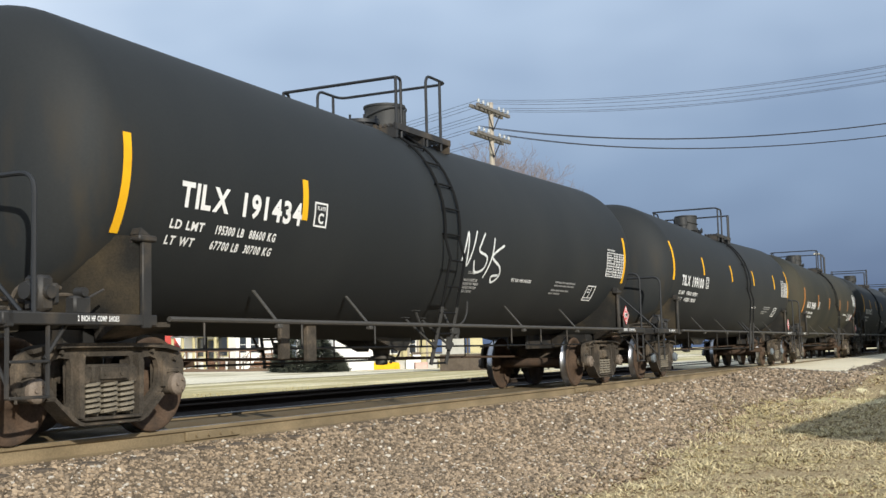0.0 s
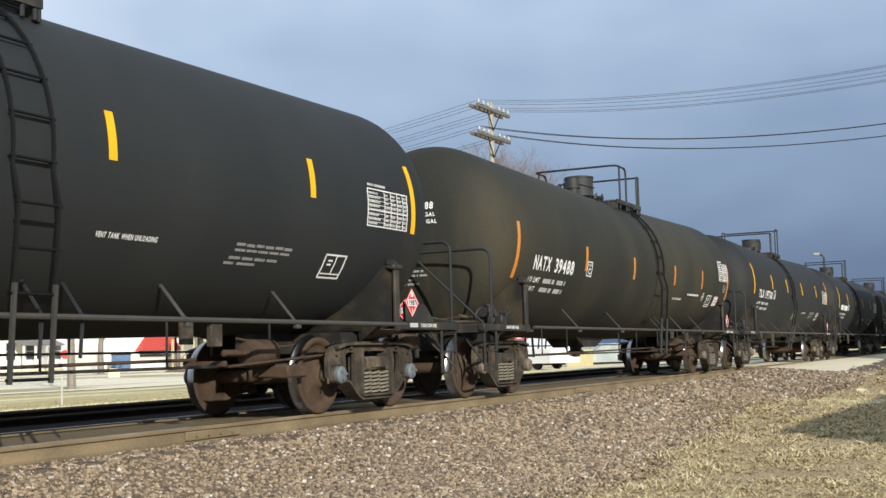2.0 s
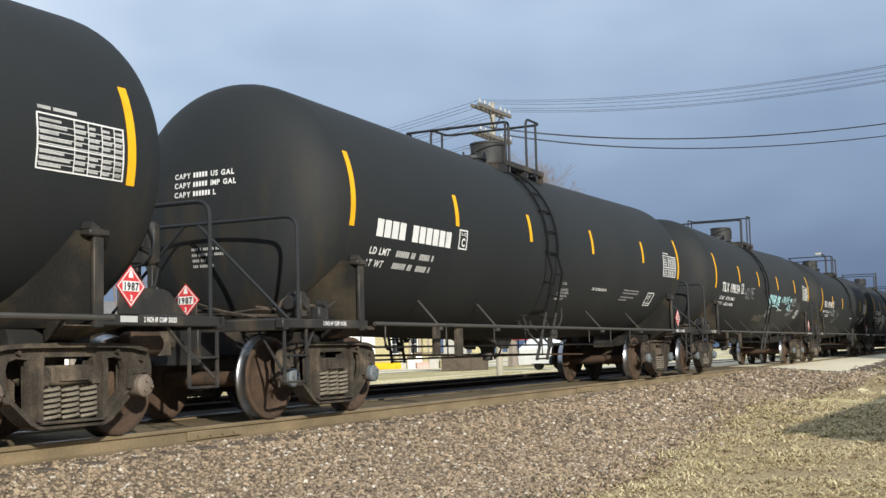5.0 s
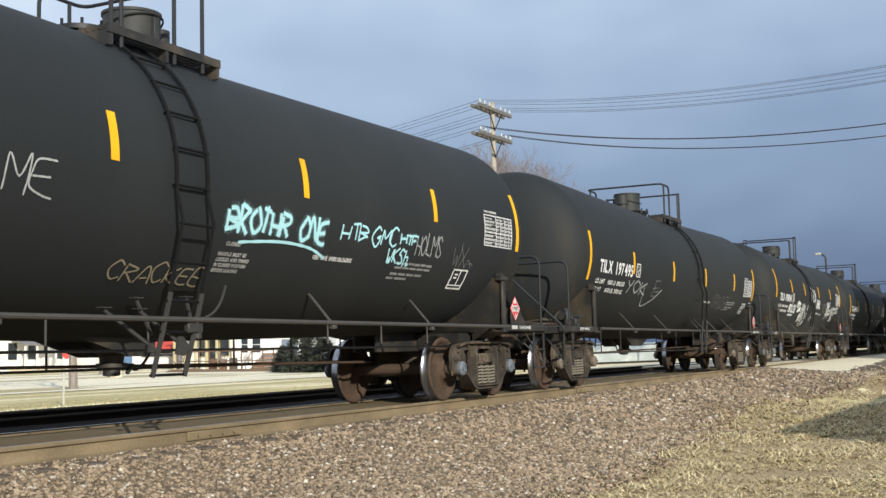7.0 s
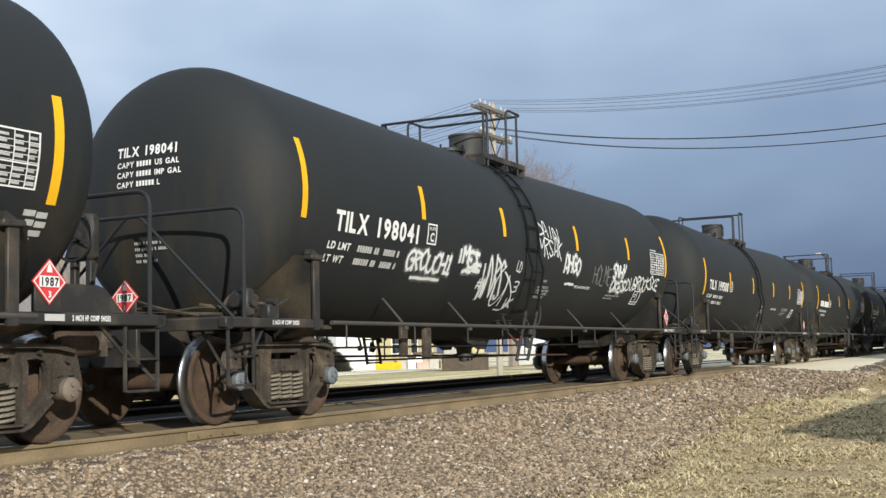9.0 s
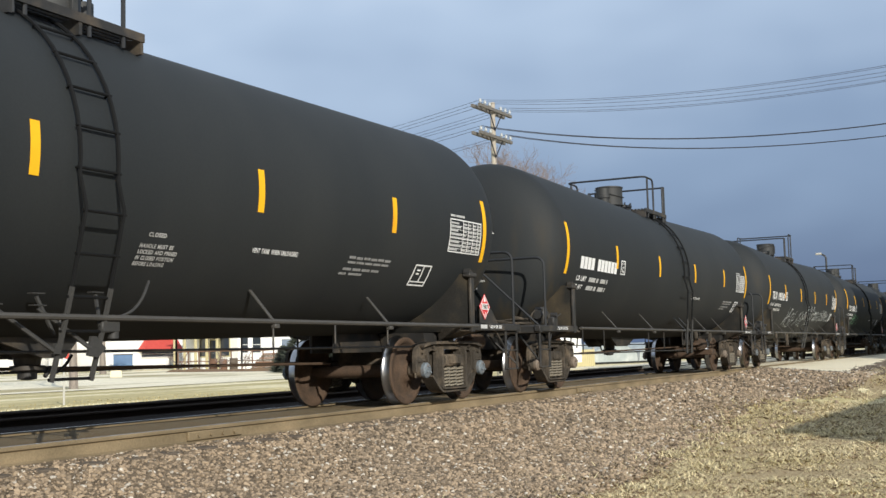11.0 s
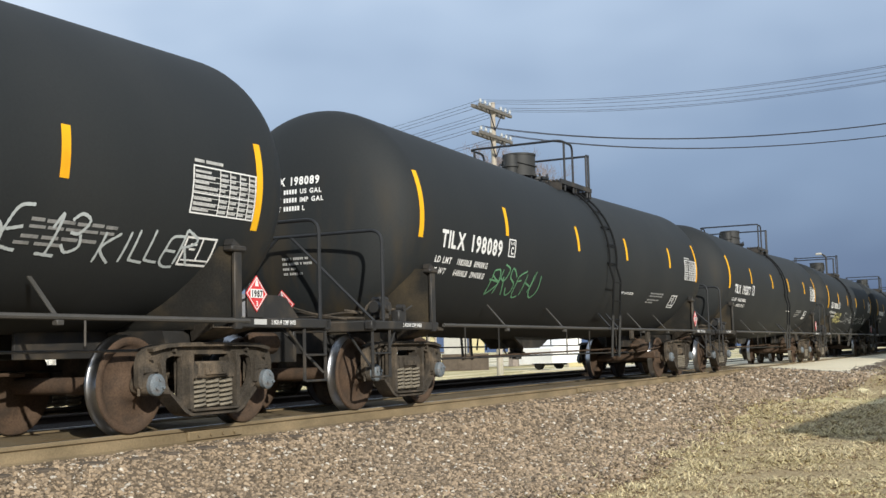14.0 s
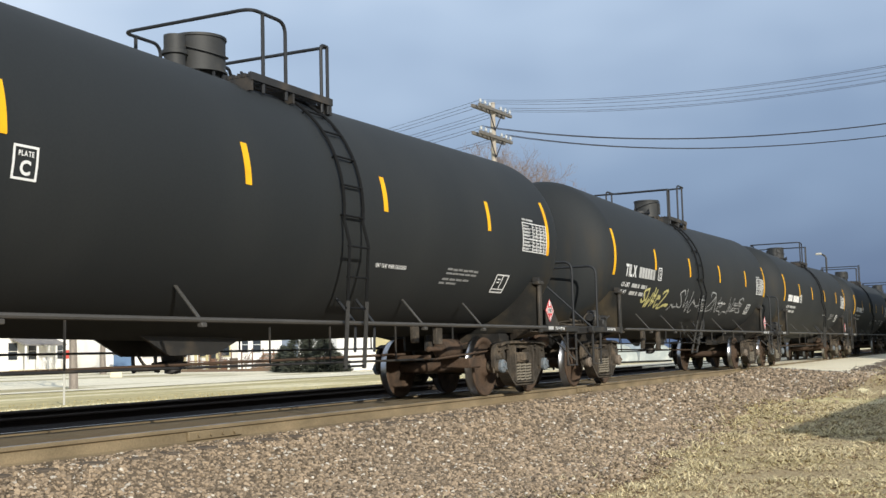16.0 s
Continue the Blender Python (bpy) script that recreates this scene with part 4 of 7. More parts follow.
    for k in range(8):
        a = k * math.pi / 4
        part("bolt", bolt_data, [], cover, "", pose(-0.55 + 0.27 * math.cos(a), 0.27 * math.sin(a), top + 0.14))
    z = top - 0.10
    for s in (-1, 1):
        m = Mesh()
        y0, y1 = sorted((s * 0.60, s * 0.94))
        for i in range(5):
            y = y0 + 0.02 + i * (y1 - y0 - 0.04) / 4
            m.box(-1.2, 0.5, y - 0.012, y + 0.012, z - 0.02, z + 0.03)
        tagged(part("walkway_grating", m, M["frame"], car, "black open steel grating", flip), kind="stuff")
        m = Mesh()
        m.box(-1.2, 0.5, y0 - 0.01, y0 + 0.015, z - 0.05, z + 0.035)
        m.box(-1.2, 0.5, y1 - 0.015, y1 + 0.01, z - 0.05, z + 0.035)
        for x in (-1.17, -0.35, 0.47):
            m.box(x - 0.02, x + 0.02, y0, y1, z - 0.17, z - 0.02)
        part("top_platform", m, M["frame"], car, "black walkway frame on top", flip)
    m = Mesh()
    ya, yb, zt, zl = -0.92, 0.92, 4.56 if turned_round else 4.69, 4.48
    xa, xb = -1.13, 0.45
    foot = z - 0.16
    m.tube(bend([(-0.22, ya, foot), (-0.22, ya, zt), (xb, ya, zt), (xb, yb, zt), (-0.22, yb, zt), (-0.22, yb, foot)], 0.15, 7), 0.022, 8)
    for y in (ya, yb):
        m.tube([(xb - 0.22, y, zt), (xb - 0.22, y, foot)], 0.022, 8)
        m.tube(bend([(xa, y, zl), (xa + 0.14, y, zl), (xa + 0.14, y, foot)], 0.06, 5), 0.022, 8)
        m.tube([(xa, y, zl), (xa, y, foot)], 0.022, 8)
    m.tube(bend([(xa, ya, zl - 0.02), (xa, ya, zl), (xa, yb, zl), (xa, yb, zl - 0.02)], 0.02, 3), 0.022, 8)
    part("top_handrail", m, M["rail_paint"], car, "dark tubular handrail round the fittings", flip)
    return car


# ---------------------------------------------------------------- markings
def bars(car, rows, mat, name="stencil_bar"):
    """Small stencilled lines; each row: x, v, length, height."""
    for x, v, n, h in rows:
        part(name, patch(x, x + n, v, v + h, 0.006, max(2, int(n / 0.3)), 1), mat, car)


def painted_fit(text, x, v, height, width, lift=0.007):
    pts, faces = lettering(text, height)
    k = width / max(a for a, b in pts)
    return Mesh().add([on_tank(x + a * k, v + b, lift) for a, b in pts], faces)


def flat_text(text, height, at, wide=1.0):
    """Letters standing in the xz plane of the pose at, centred."""
    pts, faces = lettering(text, height, wide)
    mid = max(a for a, b in pts) / 2
    return Mesh().add([at @ Vector((a - mid, 0, b)) for a, b in pts], faces)


def stroke(mesh, pts, width, lift=0.008):
    """A sprayed line on the shell through (x, v) points."""
    vs, fs = [], []
    n = len(pts)
    for i, (x, v) in enumerate(pts):
        a, b = pts[max(i - 1, 0)], pts[min(i + 1, n - 1)]
        dx, dv = b[0] - a[0], b[1] - a[1]
        k = math.hypot(dx, dv) or 1
        w = width * (0.75 + 0.5 * abs(math.sin(i * 1.7)))
        vs += [on_tank(x - dv / k * w / 2, v + dx / k * w / 2, lift), on_tank(x + dv / k * w / 2, v - dx / k * w / 2, lift)]
    fs = [(2 * i, 2 * i + 1, 2 * i + 3, 2 * i + 2) for i in range(n - 1)]
    mesh.add(vs, fs)


def smooth_line(pts, n=6):
    """Points of a soft curve through the given ones."""
    out = []
    p = [pts[0]] + list(pts) + [pts[-1]]
    for a, b, c, d in zip(p, p[1:], p[2:], p[3:]):
        for i in range(n):
            t = i / n
            out.append(tuple(0.5 * (2 * b[k] + (c[k] - a[k]) * t + (2 * a[k] - 5 * b[k] + 4 * c[k] - d[k]) * t * t + (3 * b[k] - a[k] - 3 * c[k] + d[k]) * t ** 3) for k in (0, 1)))
    return out + [pts[-1]]


# sprayed letters: strokes on a grid 4 wide and 6 high
GLYPHS = {"5": "34-46-15-13-33-10-00", "t": "36-02-00-30-43 13-43", "i": "24-20 26-27", "h": "00-06 03-23-30-40", "A": "00-15-26-35-40 12-32", "B": "00-06 06-35-43-03 03-42-31-00", "C": "45-26-04-02-20-41", "D": "00-06 06-34-42-30-00", "E": "46-16-04-01-20-40 03-33", "V": "06-20-46", "F": "46-06-00 03-33", "G": "45-26-04-02-20-42-23-43", "H": "00-06 46-40 03-43", "I": "26-20", "K": "00-06 46-03-40", "L": "06-01-10-40", "M": "00-06-23-46-40", "N": "00-06-40-46", "O": "26-04-02-20-42-44-26", "R": "00-06 06-45-34-03 13-40", "S": "45-26-05-14-32-41-20-01", "T": "06-46 26-20", "U": "06-02-20-42-46", "W": "06-10-23-30-46", "Y": "06-23-46 23-10", "1": "14-26-20 00-40", "3": "05-26-45-33-13 33-41-20-01", "Z": "05-16-46-00-20-41", "#": "10-16 30-36 02-42 04-44", "X": "06-40 46-00", " ": "", "e": "13-33-24-13-01-20-31", "~": "00-10-21-40 21-30-50"}


def graffiti(car, text, x0, x1, v0, v1, width, mat, seed, label, lean=0.12, halo=None, wild=0.05, rise=0.0, angular=False):
    """A sprayed tag over a patch of the shell; halo: the overspray's material."""
    rnd = random.Random(seed)
    m, soft, softer = Mesh(), Mesh(), Mesh()
    step = (x1 - x0) / len(text)
    h = v1 - v0
    for i, ch in enumerate(text):
        hh = h * rnd.uniform(0.82, 1.05)
        base = v0 + rnd.uniform(-0.05, 0.1) * h + rise * i / len(text)
        w = step * rnd.uniform(0.78, 1.0)
        for line in GLYPHS[ch].split():
            q = [(x0 + i * step + (int(p[0]) / 4 + rnd.uniform(-wild, wild)) * w + lean * hh * int(p[1]) / 6, base + hh * (int(p[1]) / 6 + rnd.uniform(-wild, wild))) for p in line.split("-")]
            q = smooth_line(q, 6) if not angular else [(a[0] + (b[0] - a[0]) * k / 4, a[1] + (b[1] - a[1]) * k / 4) for a, b in zip(q, q[1:]) for k in range(5)]
            stroke(m, q, width)
            if halo:
                stroke(soft, q, width * 1.9, 0.0072)
                stroke(softer, q, width * 3.0, 0.0064)
    part("graffiti", m, mat, car, label, smooth=0)
    if halo:
        tagged(part("overspray", soft, halo[0], car, "soft sprayed edge of the tag", smooth=0), kind="stuff")
        tagged(part("overspray", softer, halo[1], car, "soft sprayed edge of the tag", smooth=0), kind="stuff")


def placard(car, at, label="red flammable placard"):
    """A diamond hazard placard in the xz plane of at, facing its -y."""
    d = 0.185
    m = Mesh()
    m.slab([(-d, 0), (0, -d), (d, 0), (0, d)], 0, 0.006)
    p = part("placard", m, M["red"], car, label, at)
    m = Mesh()
    o, i = d * 0.92, d * 0.85
    m.slab([(-o, 0), (0, -o), (o, 0), (0, o)], -0.003, -0.001, [(-i, 0), (0, -i), (i, 0), (0, i)])
    m.box(-0.105, 0.105, -0.004, -0.0005, -0.042, 0.046)
    m.slab([(-0.03, 0.075), (0.03, 0.075), (0.018, 0.12), (0, 0.15), (-0.018, 0.12)], -0.004, -0.001)
    part("white_panel", m, M["white"], p)
    part("placard_number", flat_text("1987", 0.066, pose(0, -0.007, -0.032), 0.9), M["dark"], p, "black number 1987", smooth=0)
    part("placard_class", flat_text("3", 0.05, pose(0, -0.005, -0.125)), M["white"], p, "", smooth=0)
    return p


X0 = [15.41, 33.4, 51.22, 69.05, 87.04, 105.05, 122.84, 140.72, 158.62, 176.43, 194.33, 212.23, 230.04, 247.78, 265.6, 283.5, 301.3]
STRIPES = [  # where the reflectors sit on each car
    (-7.25, -4.34, -1.6, 1.41, 4.53, 7.09),
    (-7.28, -4.44, -1.3, 1.57, 4.73, 7.09),
    (-7.3, -4.02, -1.14, 1.94, 4.47, 7.21),
    (-7.13, -4.28, -1.64, 1.3, 4.46, 7.12),
    (-7.17, -4.3, -1.6, 1.38, 4.51, 7.24),
    (-7.17, -4.31, -1.67, 1.32, 4.44, 7.24),
    (-7.18, -4.48, -1.49, 1.45, 4.62, 7.13),
    (-7.21, -4.34, -1.69, 1.51, 4.47, 7.16),
    (-7.2, -4.43, -1.44, 1.62, 4.45, 7.14),
    (-7.25, -4.47, -1.52, 1.5, 4.5, 7.18),
    (-7.23, -4.54, -1.52, 1.54, 4.39, 7.08),
    (-7.29, -4.43, -1.25, 1.54, 4.66, 6.99),
    (-7.29, -4.44, -1.27, 1.56, 4.65, 6.99),
    (-7.27, -4.45, -1.58, 1.41, 4.53, 7.19),
]
CARS = [
    dict(mark="TILX 191434", tx=-6.42, kind=1, up=-0.26, few=True, lead_tape=(0.08, -0.17), load=("195300 LB  88600 KG", "67700 LB  30700 KG")),
    dict(mark="TILX 199100", mid=0.12, tx=-6.49, kind=2, up=0.0, load=("198500LB  90000KG", "64500LB  29300KG"), cap=True),
    dict(mark="NATX 39488", tx=-6.48, kind=3, mid=0.16, lad=0.11, up=-0.34, dusty=True, lead_tape=(0.10, -0.07)),
    dict(mark="TILX 197700", tx=-6.35, kind=1, up=0.0),
    dict(mark="", tx=-6.50, kind=1, up=0.0, cap=True),
    dict(mark="TILX 198154", lead_tape=(0.10, -0.05), mid=0.06, lad=0.09, tx=-6.34, kind=1, up=0.0, load=("198100LB  89800KG", "64900LB  29400KG"), cap=True),
    dict(mark="TILX 197495", mid=0.28, back=0.88, tx=-6.57, kind=2, up=-0.26, load=("198300 LB  89960 KG", "64700 LB  29350 KG")),
    dict(mark="TILX 198041", mid=0.09, lad=0.12, tx=-6.48, kind=1, up=0.0, cap=True),
    dict(mark="TILX 199308", tx=-6.67, kind=1, up=-0.24, cap=True),
    dict(mark="", tx=-6.50, kind=2, up=-0.21, low=True),
    dict(mark="TILX 198240", mid=0.08, lad=0.10, back=0.86, plac=0.09, tx=-6.71, kind=1, up=-0.24, lead_tape=(0.08, -0.05), load=("198400 LB  90000 KG", "64600 LB  29300 KG"), cap=True),
    dict(mark="TILX 198089", plac=0.24, tx=-6.62, kind=2, up=0.0, load=("198200LB  89900KG", "64800LB  29400KG"), cap=True),
    dict(mark="TILX 195377", mid=0.08, lad=0.20, tx=-6.59, kind=2, up=0.02, load=("198300LB  90000KG", "64700LB  29300KG"), cap=True),
    dict(mark="", lead="TILX", tx=-6.50, kind=1, up=-0.1),
    dict(mark="", tx=-6.50, kind=2, up=-0.1, cap=True),
    dict(mark="", tx=-6.50, kind=1, up=-0.2),
    dict(mark="", tx=-6.50, kind=2, up=0.0),
]


M["faint"] = material("faded_stencil_paint", (0.27, 0.27, 0.265), 0.7, 0, 0.3, 12, 90, 0.05, (0.10, 0.10, 0.10), 0.6)


def mark_car(car, c, stripes):
    w, g = M["white"], M["grey_white"]
    low = 0.12 if c["kind"] == 3 else 0.0
    old = c.get("dusty")
    up = c["up"] + 0.16
    tape = M["stripe_old"] if old else M["stripe"]
    for k, x in enumerate(stripes):
        long = k in (0, 5)
        if c.get("few") and k in (2, 3, 4):
            continue
        v0, v1 = (-0.45, 0.45) if long else (-0.22, 0.22)
        if k == 0:
            dx, dv = c.get("lead_tape", (0.07, -0.02))
            x, v0, v1 = x + dx, v0 + dv, v1 + dv
        part("reflector", patch(x - 0.05, x + 0.05, v0 + up, v1 + up, 0.006, 1, 8), tape, car, "yellow reflective tape" if not old else "faded orange reflective tape")
    if c["mark"]:
        word, figures = c["mark"].split()
        part("car_mark", painted_fit(word, c["tx"], -0.38 - low, 0.225, 0.74), w, car, "white stencilled car mark", smooth=0)
        part("car_number", painted_fit(figures, c["tx"] + 0.93, -0.38 - low, 0.225, 0.19 * len(figures) - 0.05), w, car, "white stencilled car number", smooth=0)
        m = Mesh()
        pts, faces = lettering(c["mark"], 0.105)
        k = 0.83 / max(a for a, b in pts)
        m.add([on_head(0.46 - a * k, 0.42 + b, 0.012) for a, b in pts], faces)
        tagged(part("head_mark", m, w, car, "small white car mark on the tank head", smooth=0), kind="stuff")
    else:
        lead = c.get("lead")
        if lead:
            part("car_mark", painted_fit(lead, c["tx"], -0.38, 0.225, 0.72), w, car, "white stencilled car mark", smooth=0)
        bars(car, [(c["tx"] + i * 0.19 + (0.16 if i > 3 else 0), -0.38, 0.15, 0.215) for i in range(4 if lead else 0, 10)], g if lead else w, "mark_bar")
    for k, (word, size) in enumerate((("LD LMT", 0.62), ("LT WT", 0.52))):
        v = -0.60 - low - 0.16 * k
        tagged(part("stencil_line", painted_fit(word, c["tx"] - 0.07, v, 0.085, size * 0.8), w, car, "white stencilled line", smooth=0), kind="stuff")
        if "load" in c:
            tagged(part("stencil_line", painted_fit(c["load"][k], c["tx"] + 0.60, v, 0.085, 1.02), w, car, "white stencilled figures", smooth=0), kind="stuff")
        else:
            mm = Mesh()
            for j in range(18):
                if j not in (6, 9, 10, 16):
                    q = patch(c["tx"] + 0.60 + j * 0.057, c["tx"] + 0.60 + j * 0.057 + 0.040, v, v + 0.08, 0.006, 1, 1)
                    mm.add(q.v, q.f)
            tagged(part("stencil_figure", mm, g, car, "small unreadable stencilled figures"), kind="stuff")
    # capacity lines on the leading head
    for k, word in enumerate(("CAPY", "CAPY", "CAPY")):
        m = Mesh()
        pts, faces = lettering(word + ("        US GAL", "        IMP GAL", "         L")[k], 0.06)
        m.add([on_head(0.45 - a * 0.95, 0.30 - 0.11 * k + b, 0.012) for a, b in pts], faces)
        for j in range((5, 5, 6)[k]):
            y = 0.165 - 0.043 * j
            m.add([on_head(y, 0.30 - 0.11 * k, 0.012), on_head(y - 0.030, 0.30 - 0.11 * k, 0.012), on_head(y - 0.030, 0.36 - 0.11 * k, 0.012), on_head(y, 0.36 - 0.11 * k, 0.012)], [(0, 1, 2, 3)])
        tagged(part("head_line", m, w, car, "small white capacity stencil", smooth=0), kind="stuff")
    for k in range(4):
        m = Mesh()
        z, at = -0.56 - 0.065 * k, 0.22
        for word in ((4, 1, 6, 2), (3, 6, 1, 5), (4, 3), (3, 5, 2))[k]:
            for _ in range(word):
                m.add([on_head(at, z, 0.012), on_head(at - 0.018, z, 0.012), on_head(at - 0.018, z + 0.032, 0.012), on_head(at, z + 0.032, 0.012)], [(0, 1, 2, 3)])
                at -= 0.026
            at -= 0.022
        tagged(part("head_line", m, g, car, "fine unreadable stencilling on the tank head", smooth=0), kind="stuff")
    # plate box
    x, v = c["tx"] + (2.27 if c["kind"] != 3 else 2.52), -0.37 - low
    fr = Mesh()
    for a, b, p, q in ((0, 0.26, 0, 0.02), (0, 0.26, 0.255, 0.275), (0, 0.02, 0, 0.275), (0.24, 0.26, 0, 0.275)):
        fr.add(*(lambda mm: (mm.v, mm.f))(patch(x + a, x + b, v + p, v + q, 0.006, 1, 2)))
    part("plate_frame", fr, w, car, "white plate C box")
    part("plate_letter", painted_fit("C", x + 0.075, v + 0.045, 0.11, 0.11), w, car, "", smooth=0)
    part("plate_letter", painted_fit("PLATE", x + 0.05, v + 0.19, 0.04, 0.16), w, car, "", smooth=0)
    # data table near the trailing end
    x, v = {1: (6.02, -0.27), 2: (5.93, -0.27), 3: (6.22, -0.14)}[c["kind"]]
    if c["kind"] != 3:
        v += 0.7 * c["up"]
    if c.get("low"):
        x, v = 5.98, -0.36
    n, h = 1.0, 0.46
    fr = Mesh()
    for a, b, p, q in ((0, n, 0, 0.014), (0, n, h - 0.014, h), (0, 0.014, 0, h), (n - 0.014, n, 0, h), (0, n, h * 0.42, h * 0.42 + 0.012), *[(0, n, 0.055 + 0.052 * r, 0.060 + 0.052 * r) for r in range(7)], *[(a, a + 0.006, 0, h) for a in (0.41, 0.57, 0.73, 0.88)]):
        fr.add(*(lambda mm: (mm.v, mm.f))(patch(x + a, x + b, v + p, v + q, 0.006, 4 if b - a > 0.5 else 1, 3)))
    part("table_frame", fr, w, car, "white ruled inspection table")
    rnd = random.Random(int(x * 100) + len(c["mark"]))
    rows = []
    for r in range(8):
        if r == 3:
            continue
        yv = v + 0.03 + r * 0.052
        at = x + 0.03
        for col in (0.36, 0.13, 0.13, 0.12, 0.10):
            rows.append((at, yv, col * rnd.uniform(0.55, 0.95), 0.022))
            at += col + 0.03
    mm = Mesh()
    for a, b, l2, hh in rows + [(x + 0.02, v + h + 0.03, 0.14, 0.03), (x + 0.19, v + h + 0.03, 0.26, 0.03)]:
        q = patch(a, a + l2, b, b + hh, 0.006, 1, 1)
        mm.add(q.v, q.f)
    tagged(part("table_line", mm, g if not old else w, car, "rows of small unreadable stencilling"), kind="stuff")
    # small stencils below
    if c["kind"] == 1:
        for words, x, v, size in (("CLOSED", 0.02, -0.665, 0.24), ("HANDLE MUST BE", -0.05, -0.775, 0.46), ("LOCKED AND PINNED", -0.05, -0.835, 0.54), ("IN CLOSED POSITION", -0.05, -0.895, 0.52), ("BEFORE LOADING", -0.05, -0.955, 0.42)):
            tagged(part("stencil_line", painted_fit(words, x, v, 0.038, size), g, car, "small white stencilled line", smooth=0), kind="stuff")
        part("stencil_line", painted_fit("VENT TANK WHEN UNLOADING", 1.62, -0.72, 0.05, 0.84), w, car, "", smooth=0)
    else:
        part("stencil_line", painted_fit("VENT TANK WHEN UNLOADING", 2.05 if c["kind"] == 3 else 1.50 if not c.get("low") else 1.42, -0.73 if not c.get("low") else -0.67, 0.05, 0.80), w, car, "", smooth=0)
    x = {1: 3.55, 2: 3.50, 3: 3.0}[c["kind"]] + (1.3 if c.get("low") else 0.7 * c.get("back", 0.0))
    if c["kind"] != 3:
        bars(car, [(x + 0.17 * k, -0.675 - (0.005 * k % 0.01), 0.14, 0.03) for k in range(6)] + [(x + 0.2 * k, -0.735, 0.17, 0.026) for k in range(5)] + [(x - 0.05 + 0.22 * k, -0.825, 0.18, 0.03) for k in range(4)] + [(x - 0.1, -0.885, 0.16, 0.028), (x + 0.12, -0.885, 0.3, 0.028)], M["faint"])
    x, v = {1: (5.24, -0.97), 2: (5.20, -0.97), 3: (5.25, -0.85)}[c["kind"]]
    x += c.get("back", 0.0)
    if c.get("low"):
        x, v = 6.16, -0.95
    fr = Mesh()
    for a, b, p, q in ((0, 0.46, 0, 0.02), (0, 0.46, 0.29, 0.31), (0, 0.02, 0, 0.31), (0.44, 0.46, 0, 0.31), (0.24, 0.255, 0.06, 0.29), (0.03, 0.45, 0.055, 0.07), (0.09, 0.18, 0.22, 0.24), (0.09, 0.17, 0.17, 0.19)):
        q2 = patch(x + a, x + b, v + p, v + q, 0.006, 2, 2)
        fr.add(q2.v, q2.f)
    tagged(part("diagram_box", fr, w, car, "small white diagram box"), kind="stuff")
    if c["kind"] == 3:
        part("warning_plate", patch(6.03, 6.42, -0.82, -0.55, 0.006, 2, 3), M["white"], car, "white and red warning plate")
        bars(car, [(6.04, -0.572, 0.37, 0.016), (6.04, -0.815, 0.37, 0.016), (6.10, -0.665, 0.25, 0.03), (6.10, -0.735, 0.25, 0.03)], M["red"], "warning_line")
        m = Mesh()
        for a, b in (((4.78, -0.71), (4.88, -0.60)), ((4.88, -0.60), (4.78, -0.49)), ((4.78, -0.49), (4.68, -0.60)), ((4.68, -0.60), (4.78, -0.71))):
            stroke(m, [a, b], 0.022)
        part("diamond_mark", m, w, car, "white diamond outline", smooth=0)
        bars(car, [(4.73, -0.62, 0.10, 0.04)], g)
        bars(car, [(3.30 + 0.13 * k, -0.60, 0.10 if k % 3 else 0.07, 0.045) for k in range(8)], w)
        fr = Mesh()
        for a, b, p, q in ((0, 0.16, 0, 0.012), (0, 0.16, 0.17, 0.182), (0, 0.012, 0, 0.182), (0.148, 0.16, 0, 0.182), (0, 0.16, 0.085, 0.095)):
            q2 = patch(6.78 + a, 6.78 + b, -0.42 + p, -0.42 + q, 0.006, 1, 1)
            fr.add(q2.v, q2.f)
        part("label_box", fr, g, car, "small white ruled label")
    # sill stencils and placards
    dx = (0.14 if c["kind"] != 1 else 0.06) + c.get("plac", 0.0)
    part("sill_stencil", flat_text("2 INCH HF COMP SHOES", 0.044, pose(-7.47, -1.466, 1.025), 0.62), w, car, "", smooth=0)
    part("sill_stencil", flat_text("2 INCH HF COMP SHOES", 0.044, pose(7.55, -1.466, 1.025), 0.56), w, car, "", smooth=0)
    m = Mesh()
    m.box(7.03, 7.24, -1.468, -1.46, 1.02, 1.075)
    part("sill_plate", m, M["grey_white"], car)
    placard(car, pose(7.2 - dx, -1.48, 1.33))
    m = Mesh()
    m.box(7.06 - dx, 7.34 - dx, -1.468, -1.45, 1.09, 1.34, 0.004)
    m.box(7.17 - dx, 7.23 - dx, -1.45, -1.36, 1.05, 1.35, 0.004)
    part("placard_holder", m, M["frame"], car)
    placard(car, pose(-8.48, -0.17, 1.33, 0, 0, -90))
    m = Mesh()
    m.box(-8.47, -8.455, -0.31, -0.03, 1.08, 1.32, 0.004)
    part("placard_holder", m, M["frame"], car)


